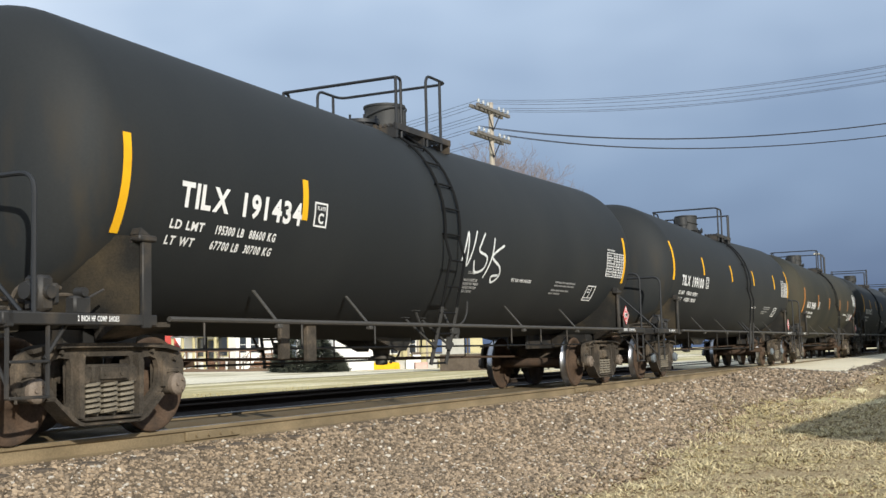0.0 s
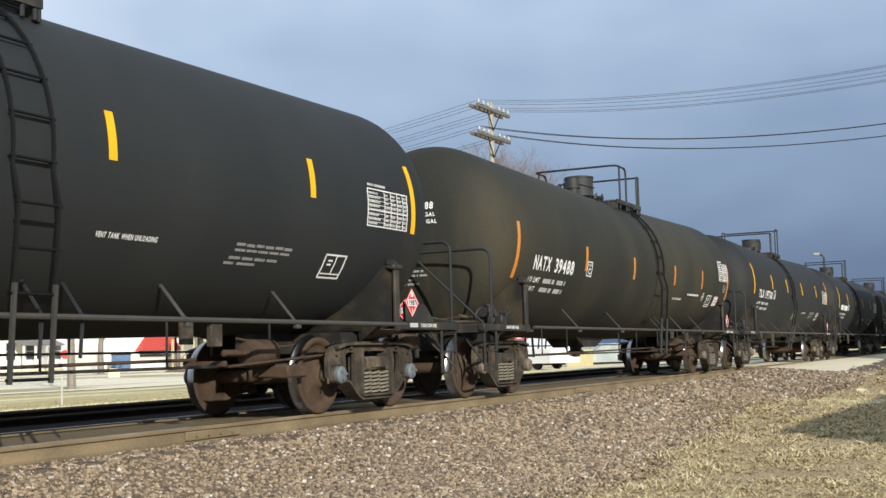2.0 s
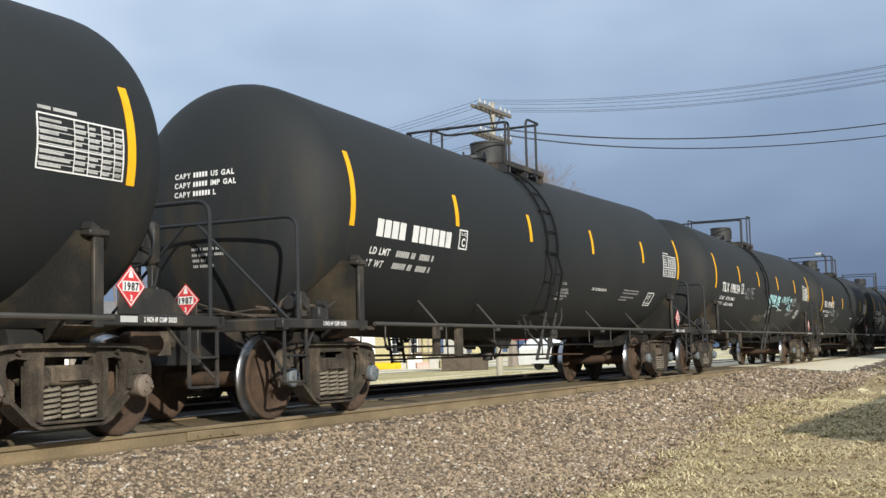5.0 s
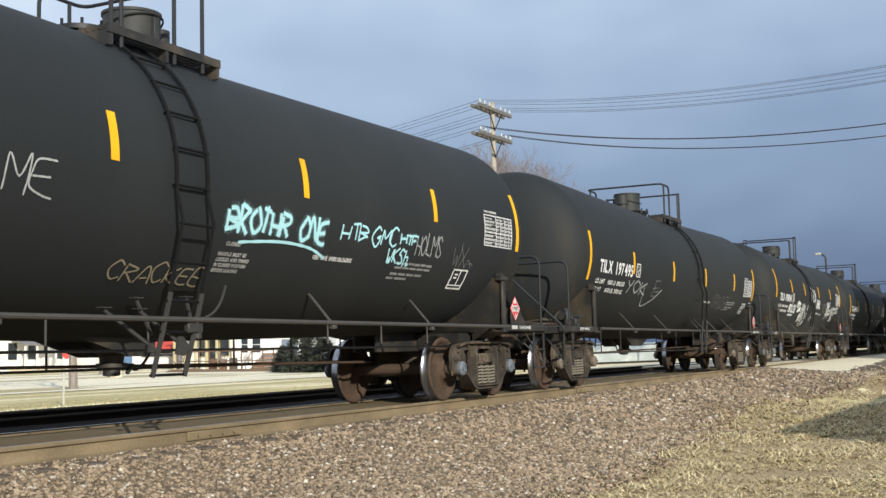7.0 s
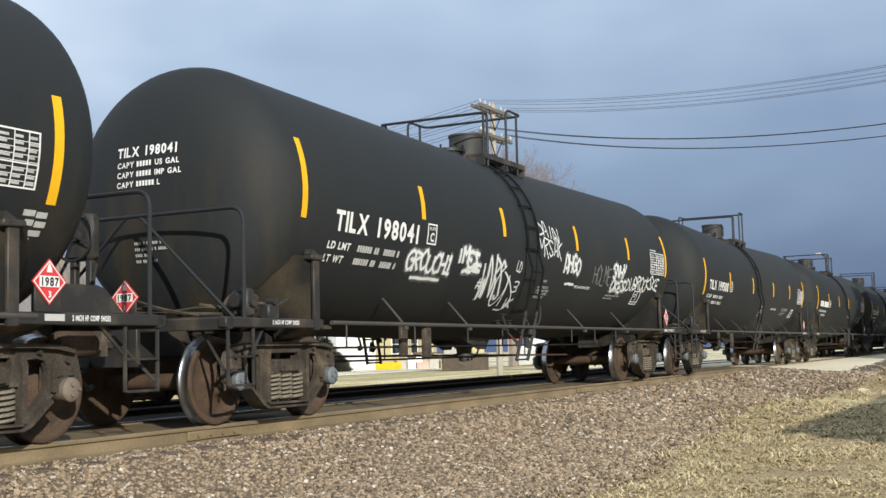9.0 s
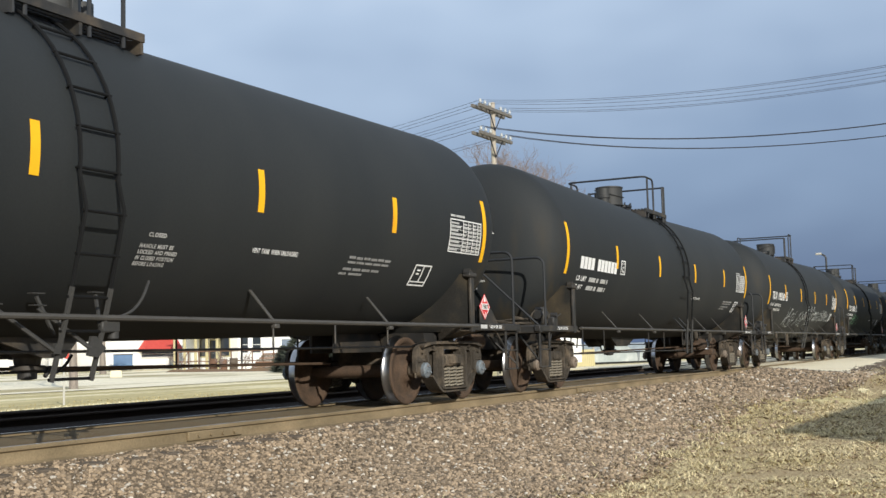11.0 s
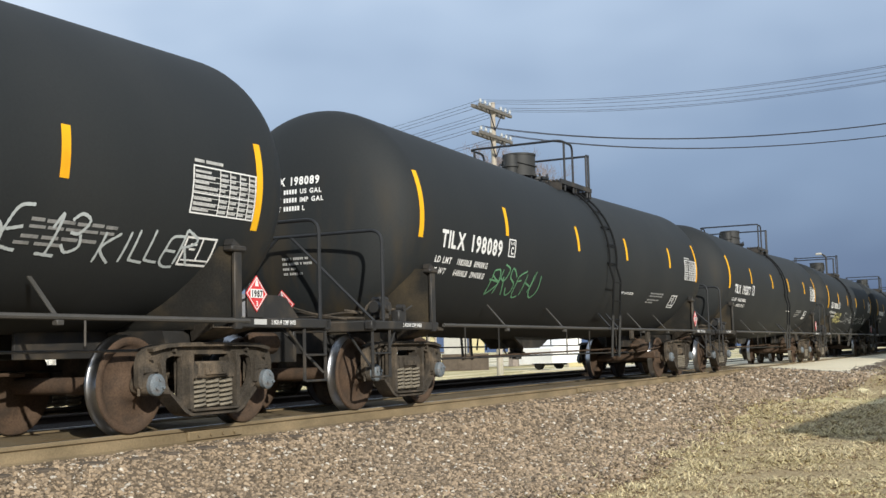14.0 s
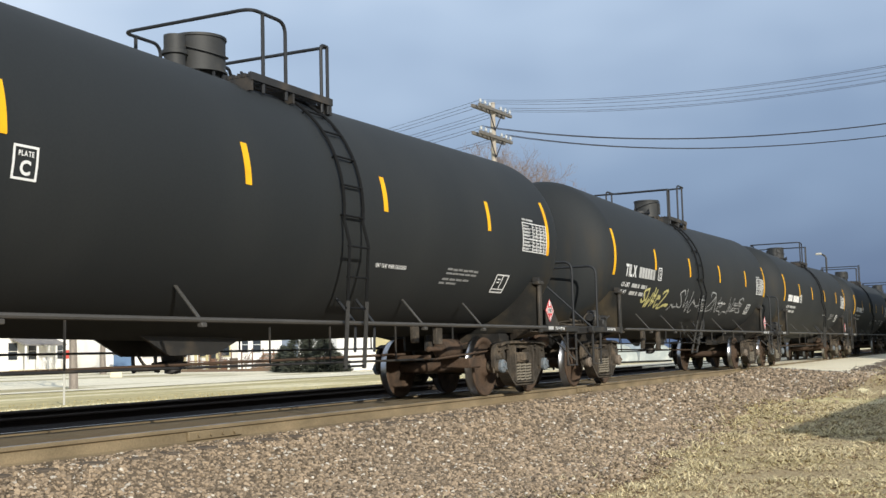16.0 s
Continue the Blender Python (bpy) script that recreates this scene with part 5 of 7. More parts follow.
templates = {False: make_car(False), True: make_car(True)}
used = set()
cars = []
for i, c in enumerate(CARS):
    turned_round = c["kind"] != 1
    if turned_round in used:
        car = copy_thing(templates[turned_round], Matrix())
    else:
        car = templates[turned_round]
        used.add(turned_round)
    cars.append(car)
blue_wheels = None
for car, c in zip(cars, CARS):
    mark_car(car, c, STRIPES[CARS.index(c) % 14])
    for ob in car.children:                       # on some cars the ladder or the top fittings sit further back
        base = ob.name.split(".")[0]
        if base in ("ladder", "ladder_brace"):
            ob.matrix_basis = Matrix.Translation((c.get("lad", c.get("mid", 0.0)), 0, 0)) @ ob.matrix_basis
        elif base in ("top_platform", "walkway_grating", "top_handrail", "valve_bonnet", "relief_valve", "manway"):
            ob.matrix_basis = Matrix.Translation((c.get("mid", 0.0), 0, 0)) @ ob.matrix_basis
    if c.get("dusty"):
        tagged(car, "dusty olive-black tank car in a moving freight train")
    if c.get("dusty") or c.get("cap"):
        for ob in car.children_recursive:
            base = ob.name.split(".")[0]
            if base == "tank" and c.get("dusty"):
                ob.data = ob.data.copy()
                ob.data.materials[0] = M["tank_dusty"]
                tagged(ob, "dusty olive-black cylindrical tank shell")
            if base == "wheelset" and c.get("cap"):
                if blue_wheels is None:
                    blue_wheels = ob.data.copy()
                    blue_wheels.materials[2] = M["cap_blue"]
                ob.data = blue_wheels
                tagged(ob, "rusty steel wheels with blue bearing caps")

# sprayed tags
SPRAY = {k: material(k + "_spray_paint", col, 0.7, 0, 0.15, 3, 60, 0) for k, col in (("white", (0.72, 0.74, 0.73)), ("cyan", (0.42, 0.74, 0.80)), ("grey", (0.20, 0.20, 0.20)), ("silver", (0.36, 0.37, 0.37)), ("green", (0.12, 0.30, 0.16)), ("tan", (0.26, 0.22, 0.15)), ("yellow", (0.55, 0.50, 0.20)), ("pale", (0.46, 0.50, 0.51)))}
m = Mesh()
for line in ([(0, 0.38), (0.10, 0.95), (0.13, 0.30), (0.30, 1.0)], [(0.50, 0.98), (0.42, 0.80), (0.38, 0.62), (0.58, 0.52), (0.55, 0.28), (0.36, 0.20), (0.28, 0.42)], [(0.74, 0.92), (0.70, 0.5), (0.60, 0.10)], [(1.0, 0.80), (0.72, 0.55), (0.95, 0.35), (0.98, 0.15), (0.85, 0.02), (0.80, 0.14), (0.96, 0.18)]):
    stroke(m, smooth_line([(-0.30 + 1.42 * u, -0.78 + 0.74 * t) for u, t in line]), 0.036)
part("graffiti", m, SPRAY["white"], cars[0], "white sprayed letters NSK", smooth=0)


def overspray(name, cover, col=(0.6, 0.62, 0.62)):
    """Fine droplets of paint with bare shell between them."""
    m = material(name, col, 0.8, 0, 0.1, 9, 200, 0)
    n, l = m.node_tree.nodes, m.node_tree.links
    tc, no, gt = n.new("ShaderNodeTexCoord"), n.new("ShaderNodeTexNoise"), n.new("ShaderNodeMapRange")
    no.inputs["Scale"].default_value, no.inputs["Detail"].default_value = 160, 1
    l.new(tc.outputs["Object"], no.inputs["Vector"])
    gt.inputs["From Min"].default_value, gt.inputs["From Max"].default_value = cover, cover + 0.12
    l.new(no.outputs["Fac"], gt.inputs["Value"])
    l.new(gt.outputs["Result"], n["Principled BSDF"].inputs["Alpha"])
    return m


HAZE = (overspray("dense_overspray", 0.50), overspray("thin_overspray", 0.60))
HAZE_CYAN = (overspray("dense_cyan_overspray", 0.54, (0.36, 0.62, 0.66)), overspray("thin_cyan_overspray", 0.63, (0.36, 0.62, 0.66)))
W, C2, G, S, T2 = SPRAY["white"], SPRAY["cyan"], SPRAY["grey"], SPRAY["silver"], SPRAY["tan"]
graffiti(cars[5], "HOLME", -3.65, -2.35, -0.47, -0.14, 0.016, S, 7, "thin grey sprayed tag HOLME", 0.1, None, 0.08)
graffiti(cars[5], "BROTHR ONE", -0.05, 1.80, -0.53, -0.25, 0.042, C2, 3, "pale cyan sprayed tag", 0.1, HAZE_CYAN, 0.12)
stroke(m3 := Mesh(), smooth_line([(0.2, -0.62), (0.9, -0.57), (1.5, -0.60), (1.85, -0.70)]), 0.03)
part("graffiti", m3, C2, cars[5], "pale cyan sprayed underline", smooth=0)
graffiti(cars[5], "HTB", 2.10, 2.70, -0.44, -0.27, 0.026, C2, 4, "small pale cyan sprayed words", 0.1, None, 0.12)
graffiti(cars[5], "HTF", 3.52, 3.98, -0.42, -0.27, 0.026, C2, 44, "small pale cyan sprayed letters", 0.05, HAZE_CYAN, 0.08)
graffiti(cars[5], "GMC", 2.82, 3.45, -0.46, -0.25, 0.026, C2, 42, "small pale cyan sprayed words", 0.1, None, 0.12)
graffiti(cars[5], "WKSh", 3.25, 3.85, -0.68, -0.47, 0.026, C2, 43, "small pale cyan sprayed words", 0.1, None, 0.12)
graffiti(cars[5], "HOLMS", 3.95, 4.70, -0.54, -0.25, 0.018, S, 41, "thin silver sprayed tag HOLMS", 0.05)
graffiti(cars[5], "WX~", 5.08, 5.72, -0.62, -0.33, 0.010, G, 6, "faded grey sprayed tag", 0.1, None, 0.2)
graffiti(cars[5], "CRACKEE", -1.42, -0.1, -1.14, -0.93, 0.018, T2, 8, "faded tan sprayed tag")
graffiti(cars[6], "YOK", -4.75, -3.4, -0.72, -0.42, 0.028, S, 9, "pale sprayed scrawl with a long tail")
stroke(m2 := Mesh(), smooth_line([(-3.6, -0.5), (-3.4, -0.95), (-2.9, -0.85), (-2.3, -0.55)]), 0.028)
part("graffiti", m2, S, cars[6], "pale sprayed scrawl with a long tail", smooth=0)
m4 = Mesh()
for line in ([(-2.86, -0.62), (-2.52, -0.60), (-2.50, -0.36), (-2.84, -0.38), (-2.86, -0.62)], [(-2.95, -0.72), (-2.62, -0.70), (-2.62, -0.52), (-2.95, -0.54), (-2.95, -0.72)]):
    stroke(m4, line, 0.018)
bars(cars[6], [(6.88, -0.66, 0.12, 0.05), (7.02, -0.67, 0.11, 0.05), (6.92, -0.74, 0.09, 0.05), (7.03, -0.75, 0.11, 0.05), (6.90, -0.82, 0.07, 0.05), (6.99, -0.83, 0.13, 0.05), (6.92, -0.90, 0.11, 0.05)], M["grey_white"], "label_plate")
part("graffiti", m4, G, cars[6], "faint grey sprayed squares", smooth=0)
graffiti(cars[6], "GANDEL", 2.55, 4.35, -0.86, -0.48, 0.014, G, 10, "thin grey sprayed tag GANDEL", 0.2, None, 0.1)
graffiti(cars[7], "GROUCH1", -4.62, -3.32, -0.74, -0.46, 0.042, W, 11, "white sprayed tag GROUCH1", 0.05, HAZE)
graffiti(cars[7], "~~", -4.4, -3.6, -0.84, -0.80, 0.036, W, 31, "white sprayed underline", 0, HAZE)
graffiti(cars[7], "IMES", -3.22, -2.5, -0.56, -0.32, 0.05, W, 12, "blurred white sprayed tag", 0.0, HAZE, 0.1, -0.06)
graffiti(cars[7], "~S", -3.0, -2.4, -0.66, -0.54, 0.045, W, 32, "white sprayed underline", 0, HAZE)
graffiti(cars[7], "#", -2.36, -2.16, -0.92, -0.74, 0.026, W, 33, "white sprayed number sign")
graffiti(cars[7], "WNRS", -2.15, -1.35, -1.08, -0.42, 0.036, W, 13, "large pale sprayed tag", -0.25, HAZE, 0.1)
graffiti(cars[7], "OD", -1.62, -0.85, -1.20, -0.52, 0.028, W, 34, "large pale sprayed tag", -0.15, None, 0.1)
graffiti(cars[7], "LD", -1.12, -0.92, -0.56, -0.38, 0.02, W, 35, "small white sprayed tag")
graffiti(cars[7], "3", -1.05, -0.86, -0.92, -0.70, 0.024, W, 36, "small white sprayed tag")
graffiti(cars[7], "WK", -1.0, -0.72, -1.20, -1.0, 0.03, W, 37, "small white sprayed tag", -0.1)
graffiti(cars[7], "DAIN", -0.30, 0.62, 0.08, 0.34, 0.026, W, 14, "pale sprayed tag of two lines", -0.1, None, 0.1, -0.06)
graffiti(cars[7], "MRSAK", -0.28, 0.78, -0.26, 0.04, 0.026, W, 38, "pale sprayed tag of two lines", 0.0, None, 0.12, 0.02)
graffiti(cars[7], "AHGO", 0.92, 1.72, -0.48, -0.17, 0.046, W, 15, "white sprayed tag AHGO", 0, HAZE)
graffiti(cars[7], "~", 1.1, 1.55, -0.66, -0.57, 0.04, W, 39, "white sprayed underline", 0)
graffiti(cars[7], "HOLME", 2.5, 3.5, -0.60, -0.26, 0.026, G, 16, "faded grey sprayed tag HOLME", -0.05)
graffiti(cars[7], "SNHY", 3.55, 4.35, -0.46, -0.20, 0.044, W, 17, "white sprayed tag", 0.1, HAZE, 0.1)
graffiti(cars[7], "OKES", 3.6, 4.5, -0.72, -0.48, 0.044, W, 40, "white sprayed tag", 0.1, HAZE, 0.1)
graffiti(cars[7], "DUBROCKSKE", 4.55, 6.75, -0.68, -0.40, 0.034, W, 18, "white sprayed tag DUBROCKSKE", 0.0, None, 0.08, 0.06)

graffiti(cars[10], "WE5t", -3.50, -1.90, -1.28, -0.60, 0.023, SPRAY["pale"], 20, "thin silver sprayed tag WEST SIDE", 0.25, None, 0.08, 0.0, True)
graffiti(cars[10], "5iDE", -1.38, 0.05, -1.26, -0.66, 0.023, SPRAY["pale"], 21, "thin silver sprayed tag WEST SIDE", 0.25, None, 0.08, 0.0, True)
graffiti(cars[10], "RB", 0.55, 1.60, -1.16, -0.70, 0.024, SPRAY["pale"], 22, "thin silver sprayed tag", 0.3, None, 0.12)
graffiti(cars[10], "BitChiN", 0.15, 1.75, -0.66, -0.46, 0.020, SPRAY["pale"], 23, "thin silver sprayed tag", 0.1, None, 0.08, 0.08)
graffiti(cars[10], "SOUTH SIDE 13", 1.95, 4.75, -1.0, -0.62, 0.028, SPRAY["pale"], 27, "thin silver sprayed tag SOUTH SIDE 13", 0.15, None, 0.05, 0.05)
graffiti(cars[10], "KILLER", 5.0, 6.25, -0.98, -0.64, 0.026, SPRAY["pale"], 28, "thin silver sprayed tag KILLER", 0.1)
graffiti(cars[11], "BRSEHU", -4.75, -2.8, -0.98, -0.58, 0.026, SPRAY["green"], 24, "dark green sprayed tag", 0.1, None, 0.18)
graffiti(cars[13], "SW#eZ~", -5.0, -2.9, -0.95, -0.55, 0.05, SPRAY["yellow"], 25, "yellow-white sprayed tag", 0.1, None, 0.14)
graffiti(cars[13], "~SWe#~ZNe~WeS", -2.8, 4.6, -0.95, -0.5, 0.03, S, 26, "silver sprayed tag", 0.1, None, 0.14)
# ---------------------------------------------------------------- ground
def road_x(y):
    """The slanting end of the pale road surface beside the track."""
    return 35.0 + 0.7 * (max(y, -4.0) + 3.6)


def in_road(x, y):
    return x > road_x(y) and y > -4.1 + (x - 32) * 0.05


def road_z(y):
    """The ground climbs to the rails at the crossing."""
    return -0.06 - 0.05 * max(0, -y - 1.2) - 0.07 * max(0, -y - 4.2)


def ground_z(x, y):
    """Height of the ground: lawn, ballast shoulder, two track beds, verge."""
    pts = [(-900, -0.80), (-6, -0.77), (-3.4, -0.70), (-2.4, -0.52), (-1.35, -0.22), (-1.0, -0.175), (1.9, -0.17), (2.5, -0.12), (6.8, -0.12), (8.6, -0.2), (11, -0.29), (30, -0.28), (60, -0.02), (900, 0.1)]
    z = pts[0][1]
    for (a, za), (b, zb) in zip(pts, pts[1:]):
        if a <= y <= b:
            z = za + (zb - za) * (y - a) / (b - a)
    k = min(1, max(0, (x - road_x(y) + 6.5) / 6.5)) if -14 < y < -0.9 else 0
    return z + (max(z, road_z(y)) - z) * k * k * (3 - 2 * k)


def steps(a, b, n):
    return [a + (b - a) * i / n for i in range(n + 1)]


def sheet(name, xs, ys, mat, lift, rough, label, category="ground"):
    """A piece of ground; ys may depend on x."""
    m = Mesh()
    vs = []
    for x in xs:
        row = ys(x) if callable(ys) else ys
        for y in row:
            bump = rough * (noise.noise((x * 0.7, y * 0.7, 0)) + 0.5 * noise.noise((x * 2.3, y * 2.3, 5))) if rough else 0
            vs.append((x, y, ground_z(x, y) + lift + bump))
    n = len(row)
    m.add(vs, [(i * n + j, (i + 1) * n + j, (i + 1) * n + j + 1, i * n + j + 1) for i in range(len(xs) - 1) for j in range(n - 1)])
    return part(name, m, mat, None, label, kind="structure", category=category)


def edge(x):
    """Where the ballast gives way to the lawn."""
    pts = [(-60, -4.6), (5, -4.1), (10.3, -3.9), (12.7, -3.95), (16.1, -3.6), (20, -3.15), (24.4, -2.45), (27.5, -2.5), (30, -3.3), (32, -4.4), (36, -4.7), (120, -4.7)]
    for (a, ya), (b, yb) in zip(pts, pts[1:]):
        if a <= x <= b:
            return ya + (yb - ya) * (x - a) / (b - a) + 0.22 * noise.noise((x * 0.9, 3.1, 0)) + 0.12 * noise.noise((x * 3.1, 7.7, 0))
    return -4


sheet("ground", [-900, -300, -100, -40] + steps(-20, 120, 70) + [200, 400, 900], [-900, -300, -100, -40, -20] + steps(-14, 12, 52) + [16, 20, 25, 30, 40, 50, 60, 90, 150, 300, 900], M["verge"], 0, 0.0, "dry winter grass ground reaching the horizon")
sheet("lawn", steps(-30, 110, 140), lambda x: [-60, -30, -20, -14, -12, -10] + steps(-9, edge(x) + 0.12, 24), M["grass_soil"], 0.008, 0.004, "straw-coloured winter lawn")
sheet("ballast", steps(-60, 120, 360), lambda x: steps(edge(x), -0.95, 16) + steps(-0.9, 0.74, 8), M["ballast_bed"], 0.016, 0.008, "pinkish gravel ballast bed")
# far_ballast covers the train's shadow strip; part of that shade is in its colour
sheet("far_ballast", steps(-60, 120, 180), lambda x: steps(0.74, 8.2 + 0.25 * noise.noise((x * 0.5, 1, 1)), 20), M["shaded_ballast"], 0.016, 0.008, "brown ballast under the second track, coloured dark for the train's shade")
sheet("track_bed", steps(-30, 60, 360), steps(-0.69, 0.712, 8), M["track_dirt"], 0.135, 0.008, "tan dirt and fine gravel between the rails")
sheet("street", [-40, -20] + steps(-10, 150, 60), lambda x: steps(20.5 + 0.6 * noise.noise((x * 0.2, 0, 2)), 50, 10), M["gravel_lot"], 0.02, 0.0, "pale sandy gravel street and lot", "street")

# the crossing: a pale concrete road that meets the track at a slant
m = Mesh()
xs = steps(34.2, 42, 34) + steps(43, 95, 52)
vs = []
for x in xs:
    low = -4.1 + (x - 32) * 0.05 + 0.35 * noise.noise((x * 0.6, 1, 4)) + 0.2 * noise.noise((x * 1.9, 2, 8))
    top = min(-1.0, -3.6 + (x - 35.0 + 0.5 * noise.noise((x * 1.3, 5, 5))) / 0.7)
    for k in range(9):
        y = min(low, top) + (top - min(low, top)) * k / 8
        vs.append((x, y, ground_z(x, y) + (0.03 if 0 < k else 0.01)))
m.add(vs, [(i * 9 + k, i * 9 + k + 1, (i + 1) * 9 + k + 1, (i + 1) * 9 + k) for i in range(len(xs) - 1) for k in range(8)])
part("road", m, M["concrete"], None, "pale worn concrete road beside the crossing", kind="structure", category="road", smooth=0)
for y0, y1 in ((-0.66, 0.66), (0.86, 3.02), (3.25, 4.55), (4.78, 12.0)):
    m = Mesh()
    x0 = road_x((y0 + y1) / 2) + 2.0
    z1 = ground_z(0, 12) + 0.05 if y1 > 10 else -0.025
    m.add([(x0, y0, -0.025), (x0 + 24, y0, -0.025), (x0 + 24 + (y1 - y0) * 0.5, y1, z1), (x0 + (y1 - y0) * 0.5, y1, z1), (x0, y0, -0.4), (x0 + 24, y0, -0.4), (x0 + 24 + (y1 - y0) * 0.5, y1, -0.4), (x0 + (y1 - y0) * 0.5, y1, -0.4)], [(0, 1, 2, 3), (0, 4, 5, 1), (1, 5, 6, 2), (2, 6, 7, 3), (3, 7, 4, 0)])
    part("crossing", m, M["concrete"], None, "worn concrete crossing surface between the rails", kind="structure", category="crossing", smooth=0)


# rails and ties
def rail_mesh(x0, x1, bright=(6,)):
    m = Mesh()
    prof = [(-0.070, -0.172), (-0.070, -0.160), (-0.012, -0.140), (-0.009, -0.050), (-0.035, -0.035), (-0.037, -0.014), (-0.025, 0.0), (0.025, 0.0), (0.037, -0.014), (0.035, -0.035), (0.009, -0.050), (0.012, -0.140), (0.070, -0.160), (0.070, -0.172)]
    n = len(prof)
    vs = [(x, a, b) for x in (x0, x1) for a, b in prof]
    for k in range(n):
        m.mat = 1 if k in bright else 0
        m.add([vs[k], vs[(k + 1) % n], vs[n + (k + 1) % n], vs[n + k]], [(0, 1, 2, 3)])
    return m


M["old_rail"] = material("dark_rusty_rail_steel", (0.055, 0.042, 0.033), 0.9, 0, 0.3, 2.5, 60, 0.3, streak=(0.4, 1, 1), spec=0.1)
rail_data = rail_mesh(-60, 400).data("rail", [M["rail"], M["railtop"]], 0)
far_rail_data = rail_mesh(-60, 400, (5, 6, 7)).data("rail", [M["rail"], M["railtop"]], 0)
old_rail_data = rail_mesh(-60, 400).data("rail", [M["old_rail"], M["old_rail"]], 0)
for y, data in ((-0.7555, rail_data), (0.7555, far_rail_data), (3.15, old_rail_data), (4.66, old_rail_data)):
    part("rail", data, [], None, "rust brown steel rail with a worn bright head" if data is not old_rail_data else "dark rusty rail of the second track", pose(0, y, 0), kind="structure", category="rail")
m = Mesh()
m.box(-0.11, 0.11, -1.28, 1.28, -0.36, -0.165, 0.012)
tie_data = m.data("tie", [M["tie"]])
bed = empty("track_ties", "weathered timber ties under the rails", "ties")
tagged(bed, kind="structure")
rnd = random.Random(4)
for k in range(70):
    for y in (0, 3.905):
        part("tie", tie_data, [], bed, "", pose(4 + k * 0.52 + rnd.uniform(-0.02, 0.02), y + rnd.uniform(-0.03, 0.03), rnd.uniform(-0.006, 0.002), 0, 0, rnd.uniform(-0.6, 0.6)))
# joint bars on the near rail
for x in (9.9, 21.4):
    m = Mesh()
    m.box(x - 0.45, x + 0.45, -0.802, -0.768, -0.135, -0.045, 0.008)
    for k in range(4):
        m.turned([(0.004, -0.822), (0.018, -0.822), (0.02, -0.80), (0.004, -0.80)], 6, "y", (x - 0.3 + k * 0.2, 0, -0.09))
    part("joint_bar", m, M["rail"], None, "rusty bolted rail joint bar", kind="structure", category="rail joint")


# ---------------------------------------------------------------- loose stones and grass
def scatter(name, shapes, places, mats, label, category):
    """Many small solids as one mesh. shapes: (verts, faces) arrays; places: x, y, z, size, seed, material."""
    g = np.random.default_rng(7)
    V, F, I, k = [], [], [], 0
    for x, y, z, s, mat in places:
        v, f = shapes[g.integers(len(shapes))]
        a = g.uniform(0, 2 * math.pi)
        b = g.uniform(-0.5, 0.5)
        c, d = math.cos(a), math.sin(a)
        rot = np.array([[c, -d, 0], [d, c, 0], [0, 0, 1]]) @ np.array([[1, 0, 0], [0, math.cos(b), -math.sin(b)], [0, math.sin(b), math.cos(b)]])
        V.append((v * s * g.uniform(0.7, 1.3, 3)) @ rot.T + (x, y, z))
        F.append(f + k)
        I.append(np.full(len(f), mat))
        k += len(v)
    me = bpy.data.meshes.new(name)
    me.from_pydata(np.concatenate(V).tolist(), [], np.concatenate(F).tolist())
    for mt in mats:
        me.materials.append(mt)
    me.polygons.foreach_set("material_index", np.concatenate(I).astype(np.int32))
    ob = new(name, me)
    return tagged(ob, label, category, "", "stuff")


def pebbles():
    out = []
    g = np.random.default_rng(3)
    for k in range(9):
        bm = bmesh.new()
        bmesh.ops.create_icosphere(bm, subdivisions=1, radius=0.5)
        vs = np.array([v.co[:] for v in bm.verts]) * g.uniform(0.72, 1.25, (len(bm.verts), 1))
        vs[:, 2] *= 0.75
        out.append((vs, np.array([[v.index for v in f.verts] for f in bm.faces])))
        bm.free()
    return out


g = np.random.default_rng(11)
places = []
for x0, x1, per, size in ((4.5, 11.5, 1450, 0.031), (11.5, 16.0, 1000, 0.037), (16.0, 23.0, 600, 0.047), (23.0, 36.5, 270, 0.062)):
    for _ in range(int((x1 - x0) * 3.4 * per)):
        x = g.uniform(x0, x1)
        y = g.uniform(-4.6, -0.84)
        e = edge(x) + 0.35 * noise.noise((x * 1.7, y * 1.7, 3))
        keep = 1.0 if y > e + 0.25 else max(0.03, 0.72 + (y - e) * 0.9)
        if g.random() > keep or in_road(x + 0.2, y) or (y > -1.3 and g.random() < 0.35 + 0.5 * max(0.0, noise.noise((x * 1.1, y * 3, 6)) + (y + 1.3))):
            continue
        s = size * min(g.lognormal(-0.03, 0.36), 1.75)
        near = y > -1.1
        places.append((x, y, ground_z(x, y) + 0.016 + s * (0.10 if not near else -0.1) + 0.008 * noise.noise((x * 2, y * 2, 0)), s, 1 if g.random() < 0.05 else 0))
scatter("ballast_stones", pebbles(), places, [M["stone"], M["stone_pale"]], "pink and grey crushed ballast stones beside the track", "gravel")

# stray stones on the lawn edge, debris along the road
places = []
for _ in range(1100):
    y = -1.0 - 3.2 * g.random()
    x = road_x(y) + g.normal(-0.2, 0.5)
    if g.random() < 0.35:
        x = g.uniform(35, 44)
        y = -4.1 + (x - 32) * 0.05 + g.normal(-0.05, 0.15)
    s = 0.045 * min(g.lognormal(0, 0.5), 2.2)
    places.append((x, y, ground_z(x, y) + 0.02, s, int(g.random() < 0.12)))
scatter("road_rubble", pebbles(), places, [M["tie"], M["stone_pale"]], "broken asphalt and stones along the road edge", "rubble")

